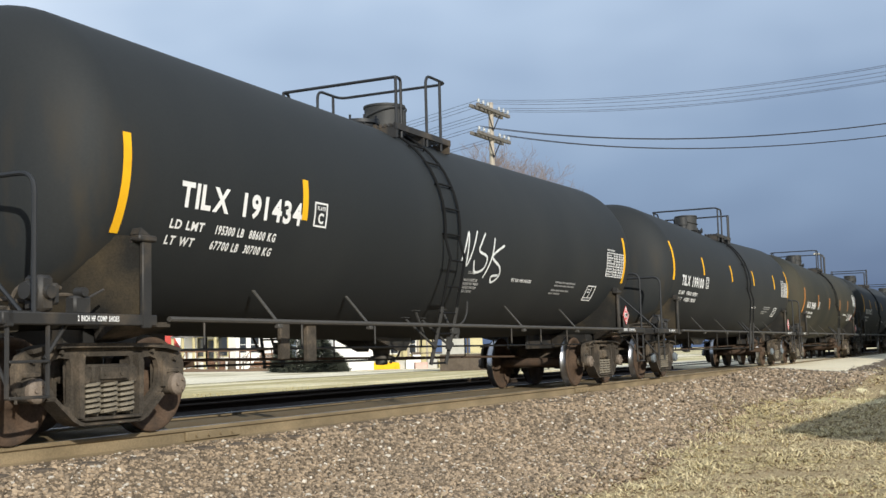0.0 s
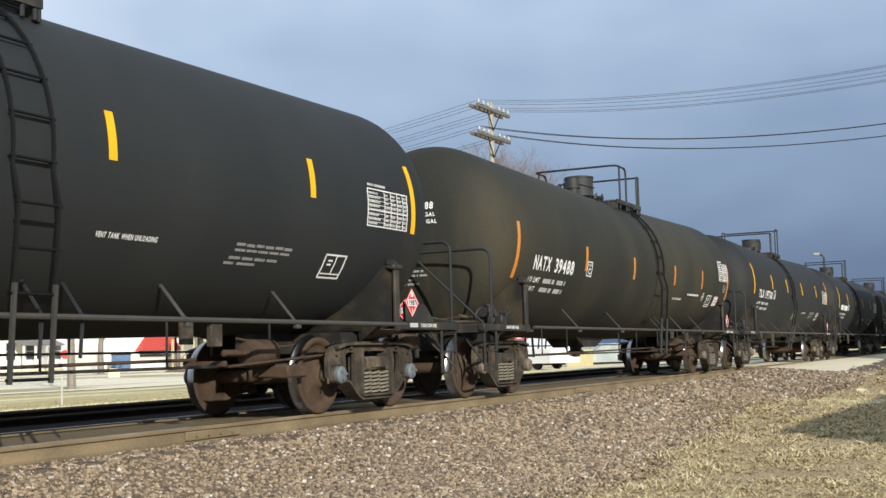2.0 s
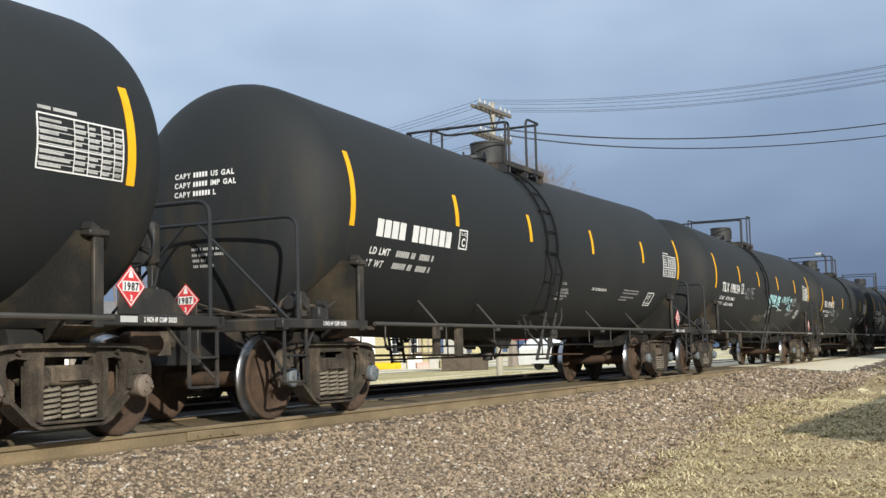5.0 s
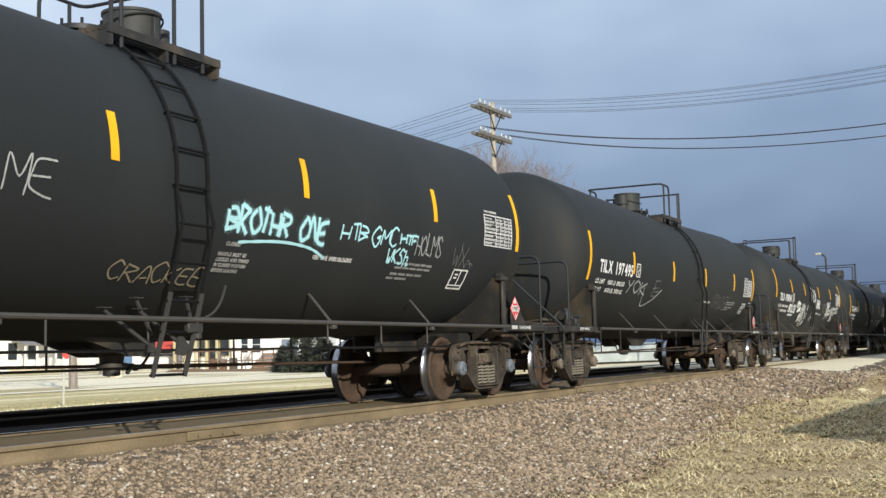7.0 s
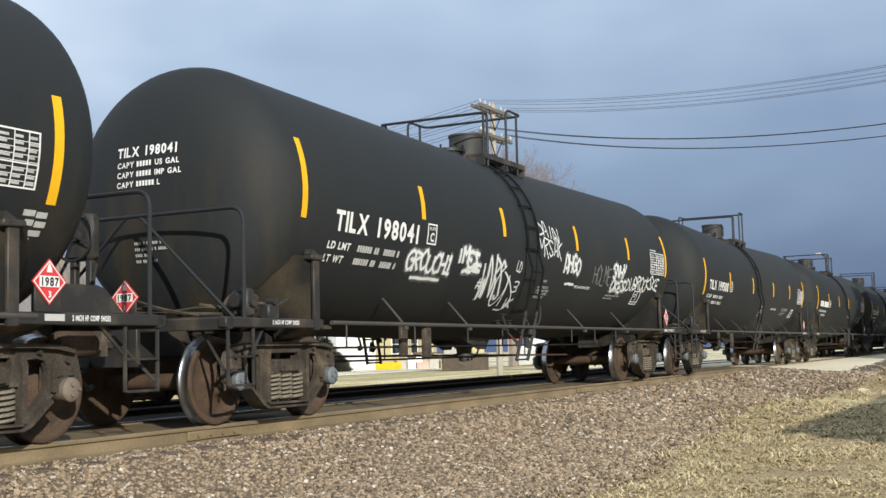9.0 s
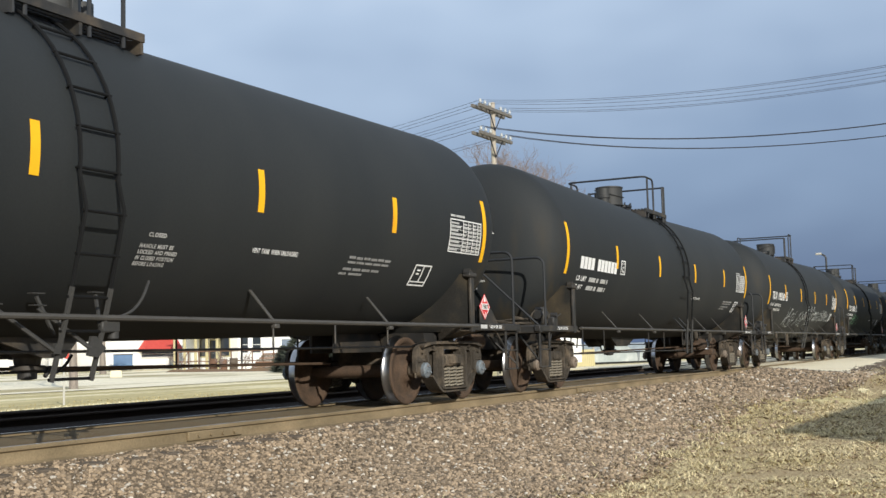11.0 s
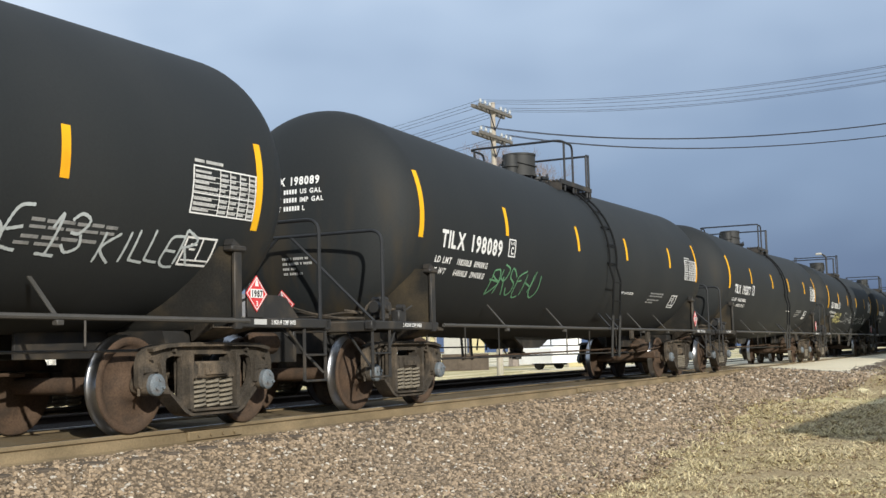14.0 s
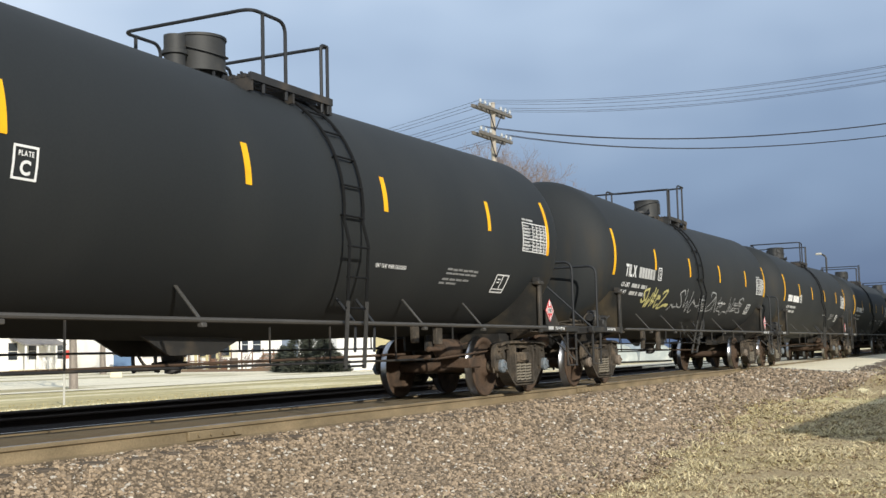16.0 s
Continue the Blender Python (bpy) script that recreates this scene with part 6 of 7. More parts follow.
# dry grass, longer in clumps, thin over bare soil, with dead leaves at the edge of the gravel
V, F, I = [], [], []
k = 0
for x0, x1, per, size in ((8.5, 14.0, 2700, 0.033), (14.0, 20.0, 1700, 0.041), (20.0, 30.0, 800, 0.052), (30.0, 60.0, 260, 0.07)):
    for _ in range(int((x1 - x0) * 6.2 * per)):
        x, y = g.uniform(x0, x1), g.uniform(-8.0, -1.8)
        e = edge(x) + 0.35 * noise.noise((x * 1.7, y * 1.7, 3))
        if y > e + 0.6 or math.atan2(x, y + 8.354) > radians(87) or (y > e - 0.5 and g.random() < 0.55 + 0.35 * max(0, y - e)) or in_road(x, y):
            continue
        clump = noise.noise((x * 1.3, y * 1.3, 9)) + 0.6 * noise.noise((x * 4, y * 4, 2))
        if clump < -0.15 and g.random() < 0.5:
            continue
        litter = g.random() < (0.36 if y > e - 0.7 else 0.10)
        h = size * g.uniform(0.5, 1.3) * (1 + 0.7 * clump)
        a = g.uniform(0, 2 * math.pi)
        lean = g.uniform(0.6, 2.8)
        w = 0.004 + 0.0002 * x
        if clump > 0.1 and g.random() < 0.14:
            h, w = h * 2.0, w * 1.5
        if litter:
            h, lean, w = h * 0.35, 1.6, w * 3.5
        z = ground_z(x, y) + (0.012 if litter else 0)
        dx, dy = math.cos(a), math.sin(a)
        V += [(x - dy * w, y + dx * w, z), (x + dy * w, y - dx * w, z), (x + dx * h * lean, y + dy * h * lean, z + h * 0.8)]
        F.append((k, k + 1, k + 2))
        I.append(int(litter))
        k += 3
me = bpy.data.meshes.new("dry_grass")
me.from_pydata(V, [], F)
me.materials.append(M["grass"])
me.materials.append(M["litter"])
me.polygons.foreach_set("material_index", I)
tagged(new("dry_grass", me), "straw-yellow dry grass with brown leaf litter", "grass", "", "stuff")

# tufts on the verge behind the track
V, F, k = [], [], 0
for _ in range(2500):
    y = g.uniform(8.0, 13.0)
    x = (y + 8.354) * math.tan(radians(g.uniform(42.0, 68.0)))
    h = g.uniform(0.012, 0.04) * (1 + max(0, noise.noise((x * 0.6, y * 0.6, 1))))
    a = g.uniform(0, 2 * math.pi)
    w, z = 0.012, ground_z(x, y)
    dx, dy = math.cos(a), math.sin(a)
    V += [(x - dy * w, y + dx * w, z), (x + dy * w, y - dx * w, z), (x + dx * h, y + dy * h, z + h)]
    F.append((k, k + 1, k + 2))
    k += 3
me = bpy.data.meshes.new("verge_grass")
me.from_pydata(V, [], F)
me.materials.append(M["verge"])
tagged(new("verge_grass", me), "pale dry grass tufts on the verge", "grass", "", "stuff")


# ---------------------------------------------------------------- the house beside the lawn that throws its shade on the grass
def shade_house(cx, ey, eave, length, turn, label):
    """A gabled house: its gable end faces -x, its eave faces the track."""
    h = empty("house", label, "house", "", Matrix.Translation((cx, ey, 0)) @ Matrix.Rotation(radians(turn), 4, "Z") @ Matrix.Translation((-cx, -ey, 0)))
    gz, rise, half = -0.8, 0.241, 4.2
    m = Mesh()
    y1, ym, y0 = ey - 0.12, ey - half, ey - 2 * half + 0.12
    top = eave - 0.12
    x0, x1 = cx + 0.05, cx + length - 0.4
    m.add([(x0, y0, gz), (x0, y1, gz), (x0, y1, top), (x0, ym, top + (half - 0.12) * rise), (x0, y0, top), (x1, y0, gz), (x1, y1, gz), (x1, y1, top), (x1, ym, top + (half - 0.12) * rise), (x1, y0, top)], [(0, 1, 2, 3, 4), (5, 9, 8, 7, 6), (0, 5, 6, 1), (1, 6, 7, 2), (2, 7, 8, 3), (3, 8, 9, 4), (4, 9, 5, 0)])
    part("wall", m, M["siding_cream"], h, "cream siding walls", smooth=0)
    for s in (1, -1):
        m = Mesh()
        ye = ym + s * half
        zt = eave + half * rise
        vs = []
        for x in (cx, cx + length):
            vs += [(x, ye, eave), (x, ym, zt), (x, ym, zt + 0.12), (x, ye, eave + 0.12)]
        m.add(vs, [(0, 1, 2, 3), (4, 7, 6, 5), (0, 4, 5, 1), (1, 5, 6, 2), (2, 6, 7, 3), (3, 7, 4, 0)])
        part("roof", m, M["roof"], h, "grey shingle roof slope", smooth=0)
    return h


shade_house(13.43, -11.35, 2.6, 13.4, -2, "cream gabled house beside the lawn")
shade_house(49.7, -10.5, 8.0, 34.0, 0, "tall cream gabled building beside the road")


# ---------------------------------------------------------------- line pole, wires, trees
POLE = Vector((42.85, 10.38, -0.3))
ARM = Vector((1.0, -0.03, 0)).normalized()
RUN = Vector((0.30, 0.95, 0)).normalized()
pole = empty("utility_pole", "pale weathered wooden line pole with two crossarms", "utility pole")
m = Mesh()
m.tube([POLE, POLE + Vector((0, 0, 5)), POLE + Vector((0.02, 0, 11.1))], 0.135, 12, True, 0.10)
part("pole", m, M["wood_pole"], pole, "pale wooden pole")
for z in (10.44, 9.34):
    m = Mesh()
    c = Vector((POLE.x, POLE.y, z)) - RUN * 0.16
    turn = Matrix.Translation(c) @ Matrix.Rotation(math.atan2(ARM.y, ARM.x), 4, "Z")
    m.box(-1.5, 1.5, -0.055, 0.055, -0.065, 0.065, 0.008, turn)
    m.box(-1.5, 1.5, 0.27, 0.37, -0.065, 0.065, 0.008, turn)
    arm = part("crossarm", m, M["arm_wood"], pole, "double wooden crossarm")
    m = Mesh()
    for s in (-1, 1):
        m.tube([c + ARM * s * 0.6 + Vector((0, 0, -0.06)), Vector((POLE.x, POLE.y, z - 0.80)) - RUN * 0.12], 0.026, 6)
    part("arm_brace", m, M["wire"], arm)
    for k in (-1.38, -0.95, -0.52, 0.52, 0.95, 1.38):
        m = Mesh()
        q = c + ARM * k
        m.turned([(0.012, 0.06), (0.012, 0.10), (0.055, 0.11), (0.065, 0.15), (0.045, 0.19), (0.05, 0.22), (0.02, 0.26)], 10, "z", q)
        part("insulator", m, M["insulator"], arm, "pale glass insulator")


def wire(start, run, length, sag, r=0.012, drift=Vector((0, 0, 0))):
    m = Mesh()
    pts = []
    for i in range(33):
        s = i / 32
        pts.append(start + run * length * s + drift * s - Vector((0, 0, 4 * sag * s * (1 - s))))
    m.tube(pts, r, 5)
    return tagged(part("overhead_wire", m, M["wire"]), "thin dark overhead line wire", "wire", "overhead wires")


for z, sag in ((10.64, 1.30), (9.60, 2.1)):
    for k in (-1.38, -0.95, -0.52, 0.52, 0.95, 1.38):
        if z < 10 and abs(k) < 0.6:
            continue
        q = Vector((POLE.x, POLE.y, z)) - RUN * 0.16 + ARM * k
        wire(q, -(Matrix.Rotation(radians(6), 3, "Z") @ RUN), 30 if z > 10 else 32, sag * (1 + 0.03 * math.sin(k * 9)), 0.007 if z > 10 else 0.014, -ARM * k * 0.25)
        wire(q, RUN, 55, 1.0, 0.008)
tagged(pole, "pale weathered wooden line pole with two crossarms")


def bare_tree(at, height, r, seed, label, levels=5, spread=0.55, first=0.35):
    """A leafless tree: trunk, limbs and fine twigs."""
    rnd = random.Random(seed)
    t = empty("bare_tree", label, "tree", "", Matrix.Translation(at))
    trunk, crown = Mesh(), Mesh()

    def grow(p, d, length, rad, level):
        mid = p + d * length * 0.5 + Vector((rnd.uniform(-1, 1), rnd.uniform(-1, 1), 0)) * length * 0.05
        q = p + d * length
        (trunk if level < 2 else crown).tube([p, mid, q], rad, 7 if level < 2 else 4, False, rad * 0.62)
        if level >= levels:
            return
        n = rnd.choice((2, 3, 3)) if level else 4
        for i in range(n):
            side = Vector((rnd.gauss(0, 1), rnd.gauss(0, 1), rnd.gauss(0.25, 0.5))).normalized()
            nd = (d * (1 - spread * 0.75) + side * spread + Vector((0, 0, 0.12))).normalized()
            start = q if i < 2 else p + d * length * rnd.uniform(0.55, 0.95)
            grow(start, nd, length * rnd.uniform(0.58, 0.82), rad * 0.6, level + 1)

    grow(Vector((0, 0, -0.1)), Vector((rnd.uniform(-0.05, 0.05), 0, 1)).normalized(), height * first, r, 0)
    part("trunk", trunk, M["bark"], t, "grey-brown bark")
    part("crown", crown, M["twig"], t, "fine bare branches and twigs")
    return t


bare_tree((31.9, 22.4, -0.3), 8.0, 0.17, 21, "bare street tree with a grey-brown trunk", 4, 0.5, 0.42)
bare_tree((68.6, 20.7, -0.3), 14.7, 0.36, 5, "bare pale crown of a leafless tree behind the track", 8, 0.68, 0.32)
bare_tree((58.9, 45.9, -0.14), 6.5, 0.24, 33, "bare dark street tree before a white house", 5, 0.5, 0.42)
for x, y, h, seed in ((63.9, 43.9, 2.6, 51), (64.2, 40.4, 2.2, 52), (65.0, 38.9, 1.9, 53)):
    bare_tree((x, y, -0.18), h, 0.05, seed, "leafless brown shrub beside the fence", 5, 0.8, 0.28)
bare_tree((69.9, 19.6, -0.3), 14.2, 0.34, 15, "bare pale crown of a leafless tree behind the track", 8, 0.6, 0.32)
bare_tree((98.0, 60.0, 0.0), 9.5, 0.22, 8, "bare tree among the houses", 5, 0.55, 0.32)


def conifer(at, height, width, seed, label):
    rnd = random.Random(seed)
    t = empty("evergreen_shrub", label, "shrub", "", Matrix.Translation(at))
    m = Mesh()
    m.tube([(0, 0, -0.1), (0, 0, height * 0.5)], 0.06, 6)
    part("stem", m, M["bark"], t)
    m = Mesh()
    for i in range(2600):
        z = height * rnd.random() ** 1.2
        rr = width / 2 * (1 - (z / height) ** 2.4) * rnd.uniform(0.35, 1.12) + 0.03
        a = rnd.uniform(0, 2 * math.pi)
        p = Vector((rr * math.cos(a), rr * math.sin(a), z))
        d = Vector((math.cos(a + rnd.uniform(-0.6, 0.6)), math.sin(a + rnd.uniform(-0.6, 0.6)), rnd.uniform(-0.3, 0.6))).normalized() * rnd.uniform(0.14, 0.36)
        s = d.orthogonal().normalized() * rnd.uniform(0.02, 0.06)
        m.add([p - s, p + s, p + d], [(0, 1, 2)])
    tagged(part("foliage", m, M["hedge"], t, "dark needle foliage", smooth=0), kind="stuff")
    return t


for x, y, h, w, seed in ((59.6, 32.0, 1.6, 1.4, 1), (58.4, 30.2, 2.4, 1.9, 2), (58.9, 29.4, 2.6, 1.8, 3), (58.5, 28.5, 2.0, 1.7, 4), (58.9, 28.0, 1.1, 1.5, 5)):
    conifer((x, y, -0.28), h, w, seed, "dull green evergreen shrub beside the street")
conifer((74.8, 50.7, -0.1), 2.4, 1.6, 6, "dark evergreen shrub before a house")


# ---------------------------------------------------------------- houses and things across the street; x to the side, y away, in each thing's own space
def place(x, y, z, az):
    return pose(x, y, z, 0, 0, -az)


def window_part(parent, x, z0, w, h, y=0.0, label="dark sash window"):
    m = Mesh()
    m.box(x - w / 2 - 0.08, x - w / 2, y - 0.05, y + 0.02, z0 - 0.08, z0 + h + 0.08, 0.005)
    m.box(x + w / 2, x + w / 2 + 0.08, y - 0.05, y + 0.02, z0 - 0.08, z0 + h + 0.08, 0.005)
    m.box(x - w / 2, x + w / 2, y - 0.05, y + 0.02, z0 + h, z0 + h + 0.08, 0.005)
    m.box(x - w / 2, x + w / 2, y - 0.07, y + 0.02, z0 - 0.08, z0, 0.005)
    m.box(x - w / 2, x + w / 2, y - 0.04, y, z0 + h / 2 - 0.02, z0 + h / 2 + 0.02)
    win = part("window", m, M["trim"], parent, label)
    m = Mesh()
    m.box(x - w / 2, x + w / 2, y - 0.02, y + 0.01, z0, z0 + h)
    part("pane", m, M["glass"], win)


def cottage(at, w, d, h, wall, label, windows, roof_rise=1.8, boards=True):
    t = empty("cottage", label, "house", "", at)
    m = Mesh()
    m.box(-w / 2, w / 2, 0, d, -0.4, h)
    m.add([(-w / 2, 0, h), (w / 2, 0, h), (-w / 2, d, h), (w / 2, d, h), (-w / 2, d / 2, h + roof_rise * 0.94), (w / 2, d / 2, h + roof_rise * 0.94)], [(0, 4, 2), (1, 3, 5)])
    part("wall", m, wall, t, "", smooth=0)
    for s in (0, 1):
        m = Mesh()
        y = -0.35 if s == 0 else d + 0.35
        z = h - 0.1
        vs = []
        for x in (-w / 2 - 0.3, w / 2 + 0.3):
            vs += [(x, y, z), (x, d / 2, h + roof_rise), (x, d / 2, h + roof_rise + 0.1), (x, y, z + 0.1)]
        m.add(vs, [(0, 1, 2, 3), (4, 7, 6, 5), (0, 4, 5, 1), (1, 5, 6, 2), (2, 6, 7, 3), (3, 7, 4, 0)])
        part("roof", m, M["roof"], t, "", smooth=0)
    if boards:
        for i in range(int(h / 0.22)):
            m = Mesh()
            z = 0.1 + i * 0.22
            m.box(-w / 2 + 0.05, w / 2 - 0.05, -0.022, -0.002, z, z + 0.205, 0.004)
            part("clapboard", m, wall, t)
    for x, z0, ww, hh in windows:
        window_part(t, x, z0, ww, hh, -0.03)
    return t


h1 = cottage(place(68.8, 61.0, 0.0, 8.0), 12.0, 7, 4.6, M["siding"], "white clapboard house with a front porch", [(4.9, 1.05, 0.75, 1.3), (1.3, 1.0, 0.8, 1.3), (-1.2, 1.0, 0.8, 1.3), (-3.0, 1.0, 0.8, 1.3)], 5.0)
m = Mesh()
m.add([(-3.3, -2.0, 2.05), (0.5, -2.0, 2.05), (0.5, 0.0, 2.65), (-3.3, 0.0, 2.65), (-3.3, -2.0, 2.17), (0.5, -2.0, 2.17), (0.5, 0.0, 2.77), (-3.3, 0.0, 2.77)], [(0, 1, 2, 3), (4, 7, 6, 5), (0, 4, 5, 1), (1, 5, 6, 2), (2, 6, 7, 3), (3, 7, 4, 0)])
part("porch_roof", m, M["roof"], h1, "grey porch roof", smooth=0)
for x in (-3.15, -2.1, -1.1, -0.4, 0.35):
    m = Mesh()
    m.box(x - 0.07, x + 0.07, -1.95, -1.81, -0.1, 2.1, 0.01)
    part("porch_post", m, M["trim"], h1)
m = Mesh()
m.box(-3.3, 0.5, -2.0, 0.0, -0.35, 0.25, 0.01)
part("porch_floor", m, M["concrete"], h1)
m = Mesh()
m.box(-3.3, 0.5, -1.92, -1.86, 0.85, 0.92)
for i in range(26):
    m.box(-3.25 + i * 0.145, -3.21 + i * 0.145, -1.91, -1.87, 0.25, 0.86)
part("porch_railing", m, M["trim"], h1, "white porch railing")

h2 = cottage(place(74.6, 56.0, -0.05, 8.0), 8.6, 6, 3.8, M["siding"], "white shop building with a red awning", [(1.5, 1.02, 3.6, 0.5)], boards=False)
m = Mesh()
m.add([(-0.75, -0.9, 1.55), (3.5, -0.9, 1.55), (3.4, -0.05, 2.75), (0.3, -0.05, 2.75), (-0.75, -0.05, 1.55), (3.5, -0.05, 1.55)], [(0, 1, 2, 3), (0, 3, 4), (1, 5, 2), (0, 4, 5, 1), (3, 2, 5, 4)])
part("awning", m, M["awning"], h2, "faded red sloping awning", smooth=0)
m = Mesh()
m.box(-4.3, -3.6, -0.12, 0.0, -0.3, 3.0, 0.01)
part("corner_board", m, M["siding"], h2)

h3 = cottage(place(76.9, 44.3, 0.0, 8.0), 9.2, 6, 3.9, M["siding"], "white clapboard house with small paired windows", [(0.9, 1.5, 0.6, 0.85), (1.9, 1.5, 0.6, 0.85), (-2.6, 1.1, 0.9, 1.2), (-3.9, 1.1, 0.7, 1.2)])
m = Mesh()
m.box(-0.9, 0.0, -0.06, 0.0, -0.1, 1.95, 0.01)
part("door", m, M["trim"], h3, "white panel door")
# side porch and windows on its gable wall
m = Mesh()
m.add([(-6.2, 0.6, 2.35), (-4.6, 0.6, 2.75), (-4.6, 5.4, 2.75), (-6.2, 5.4, 2.35), (-6.2, 0.6, 2.47), (-4.6, 0.6, 2.87), (-4.6, 5.4, 2.87), (-6.2, 5.4, 2.47)], [(0, 1, 2, 3), (4, 7, 6, 5), (0, 4, 5, 1), (1, 5, 6, 2), (2, 6, 7, 3), (3, 7, 4, 0)])
part("porch_roof", m, M["roof"], h3, "grey porch roof", smooth=0)
for y in (0.7, 1.8, 3.0, 4.2, 5.3):
    m = Mesh()
    m.box(-6.15, -5.99, y - 0.08, y + 0.08, -0.3, 2.4, 0.01)
    part("porch_post", m, M["siding_cream"], h3, "beige porch post")
for y, w, z0, hh in ((1.3, 0.9, 0.9, 1.4), (3.6, 0.8, 0.9, 1.4), (2.4, 0.95, 0.0, 2.1)):
    m = Mesh()
    m.box(-4.66, -4.6, y - w / 2 - 0.08, y + w / 2 + 0.08, z0 - 0.08, z0 + hh + 0.08, 0.005)
    win = part("window", m, M["siding_cream"], h3, "dark window in a beige frame")
    m = Mesh()
    m.box(-4.68, -4.655, y - w / 2, y + w / 2, z0, z0 + hh)
    part("pane", m, M["glass"], win)
h4 = cottage(place(70.5, 29.5, -0.15, 8.0), 7.0, 5, 3.4, M["siding_cream"], "cream cottage with a post porch", [(-1.2, 0.9, 0.8, 1.2), (0.9, 0.9, 0.8, 1.2)])
for x in (-2.0, -0.9, 0.2, 1.3, 2.1):
    m = Mesh()
    m.box(x - 0.06, x + 0.06, -1.1, -0.98, -0.3, 2.6, 0.01)
    part("porch_post", m, M["wood_pole"], h4)

# small things
m = Mesh()
d = empty("dumpster", "blue steel dumpster beside the shop", "dumpster", "", place(70.0, 54.1, -0.05, 48.2))
m.slab([(-0.72, 0.08), (0.72, 0.08), (0.72, 1.0), (0.72, 1.22), (-0.72, 1.22)], -0.5, 0.6)
for x in (-0.6, -0.2, 0.2, 0.6):
    m.box(x - 0.03, x + 0.03, -0.54, -0.49, 0.1, 1.15, 0.005)
part("bin", m, M["dumpster"], d, "ribbed blue steel bin")
m = Mesh()
m.box(-0.76, 0.76, -0.55, 0.65, 1.22, 1.28, 0.01)
part("lid", m, M["dark"], d, "dark lid")
for x in (-0.55, 0.55):
    m = Mesh()
    m.turned([(0.02, -0.04), (0.08, -0.04), (0.08, 0.04), (0.02, 0.04)], 10, "y", (x, -0.4, 0.08))
    part("castor", m, M["dark"], d)

t = empty("traffic_sign", "faded red octagonal sign on a thin post", "sign", "", place(60.0, 50.1, -0.1, 45.8))
m = Mesh()
m.tube([(0, 0, -0.2), (0, 0, 2.3)], 0.03, 6)
part("post", m, M["trim"], t)
m = Mesh()
m.slab([(0.33 * math.cos(radians(22.5 + 45 * k)), 1.35 + 0.33 * math.sin(radians(22.5 + 45 * k))) for k in range(8)], -0.05, -0.04)
part("plate", m, M["awning"], t, "faded red octagonal plate")

M["tarp_grey"] = material("weathered_white_plastic", (0.42, 0.41, 0.37), 0.7, 0, 0.15, 4, 40, 0.1)
t = empty("marker_post", "thin white marker post in the verge", "post", "", place(20.4, 11.6, -0.3, 45.5))
m = Mesh()
m.box(-0.026, 0.026, -0.015, 0.015, -0.1, 0.76, 0.006)
part("post", m, M["tarp_grey"], t)

M["blue_plastic"] = material("faded_blue_plastic", (0.15, 0.19, 0.25), 0.6, 0, 0.2, 2, 40, 0.05)
t = empty("portable_toilet", "faded blue plastic portable toilet", "toilet", "", place(67.4, 36.9, -0.2, 56.3))
m = Mesh()
m.box(-0.55, 0.55, -0.55, 0.55, 0.0, 2.1, 0.04)
m.box(-0.42, 0.42, -0.58, -0.54, 0.12, 1.9, 0.01)
part("cabin", m, M["blue_plastic"], t, "faded blue plastic cabin with a door")
m = Mesh()
m.slab([(-0.6, 2.1), (0.6, 2.1), (0.45, 2.3), (-0.45, 2.3)], -0.6, 0.6)
part("cap", m, M["trim"], t, "white plastic roof")

t = empty("white_shed", "plain white shed beside the lot", "shed", "", place(62.4, 28.6, -0.25, 14.0))
m = Mesh()
m.box(-1.7, 1.7, 0, 2.2, -0.1, 2.3, 0.01)
part("wall", m, M["siding"], t)
m = Mesh()
m.slab([(-1.85, 2.3), (1.85, 2.3), (0, 2.9)], -0.15, 2.35)
part("roof", m, M["roof"], t)
t = empty("parking_block", "yellow painted concrete barrier", "barrier", "", place(64.4, 27.5, -0.25, 61.0))
m = Mesh()
m.slab([(-0.85, 0.0), (0.85, 0.0), (0.85, 0.28), (0.78, 0.42), (-0.78, 0.42), (-0.85, 0.28)], 0, 0.3)
part("block", m, M["stripe"], t)


M["rust_wood"] = material("weathered_reddish_brown_wood", (0.17, 0.095, 0.06), 0.9, 0, 0.4, 3, 40, 0.3)
M["faded_pink"] = material("faded_pink_plastic", (0.55, 0.36, 0.31), 0.6, 0, 0.2, 3, 40, 0.1)

# a timber fence before the houses
fence_from, fence_to = Vector((65.08, 44.72, -0.18)), Vector((67.45, 38.26, -0.22))
t = empty("timber_fence", "weathered brown post and rail fence", "fence", "", Matrix.Translation(fence_from))
way = fence_to - fence_from
rnd = random.Random(12)
for k in range(10):
    m = Mesh()
    q = way * (k / 9)
    m.tube([q + Vector((0, 0, -0.2)), q + Vector((rnd.uniform(-0.04, 0.04), 0, rnd.uniform(1.40, 1.56)))], 0.05, 6)
    part("post", m, M["rust_wood"], t)
for z in (0.72, 1.42):
    m = Mesh()
    m.tube([Vector((0, 0, z)) + way * (k / 9) + Vector((-0.06, 0, rnd.uniform(-0.03, 0.03))) for k in range(10)], 0.04, 6)
    part("rail", m, M["rust_wood"], t)
for a, b in ((0, 1), (6, 7)):
    m = Mesh()
    m.tube([way * (a / 9) + Vector((-0.05, 0, 0.1)), way * (b / 9) + Vector((-0.05, 0, 1.4))], 0.03, 6)
    part("brace", m, M["rust_wood"], t)

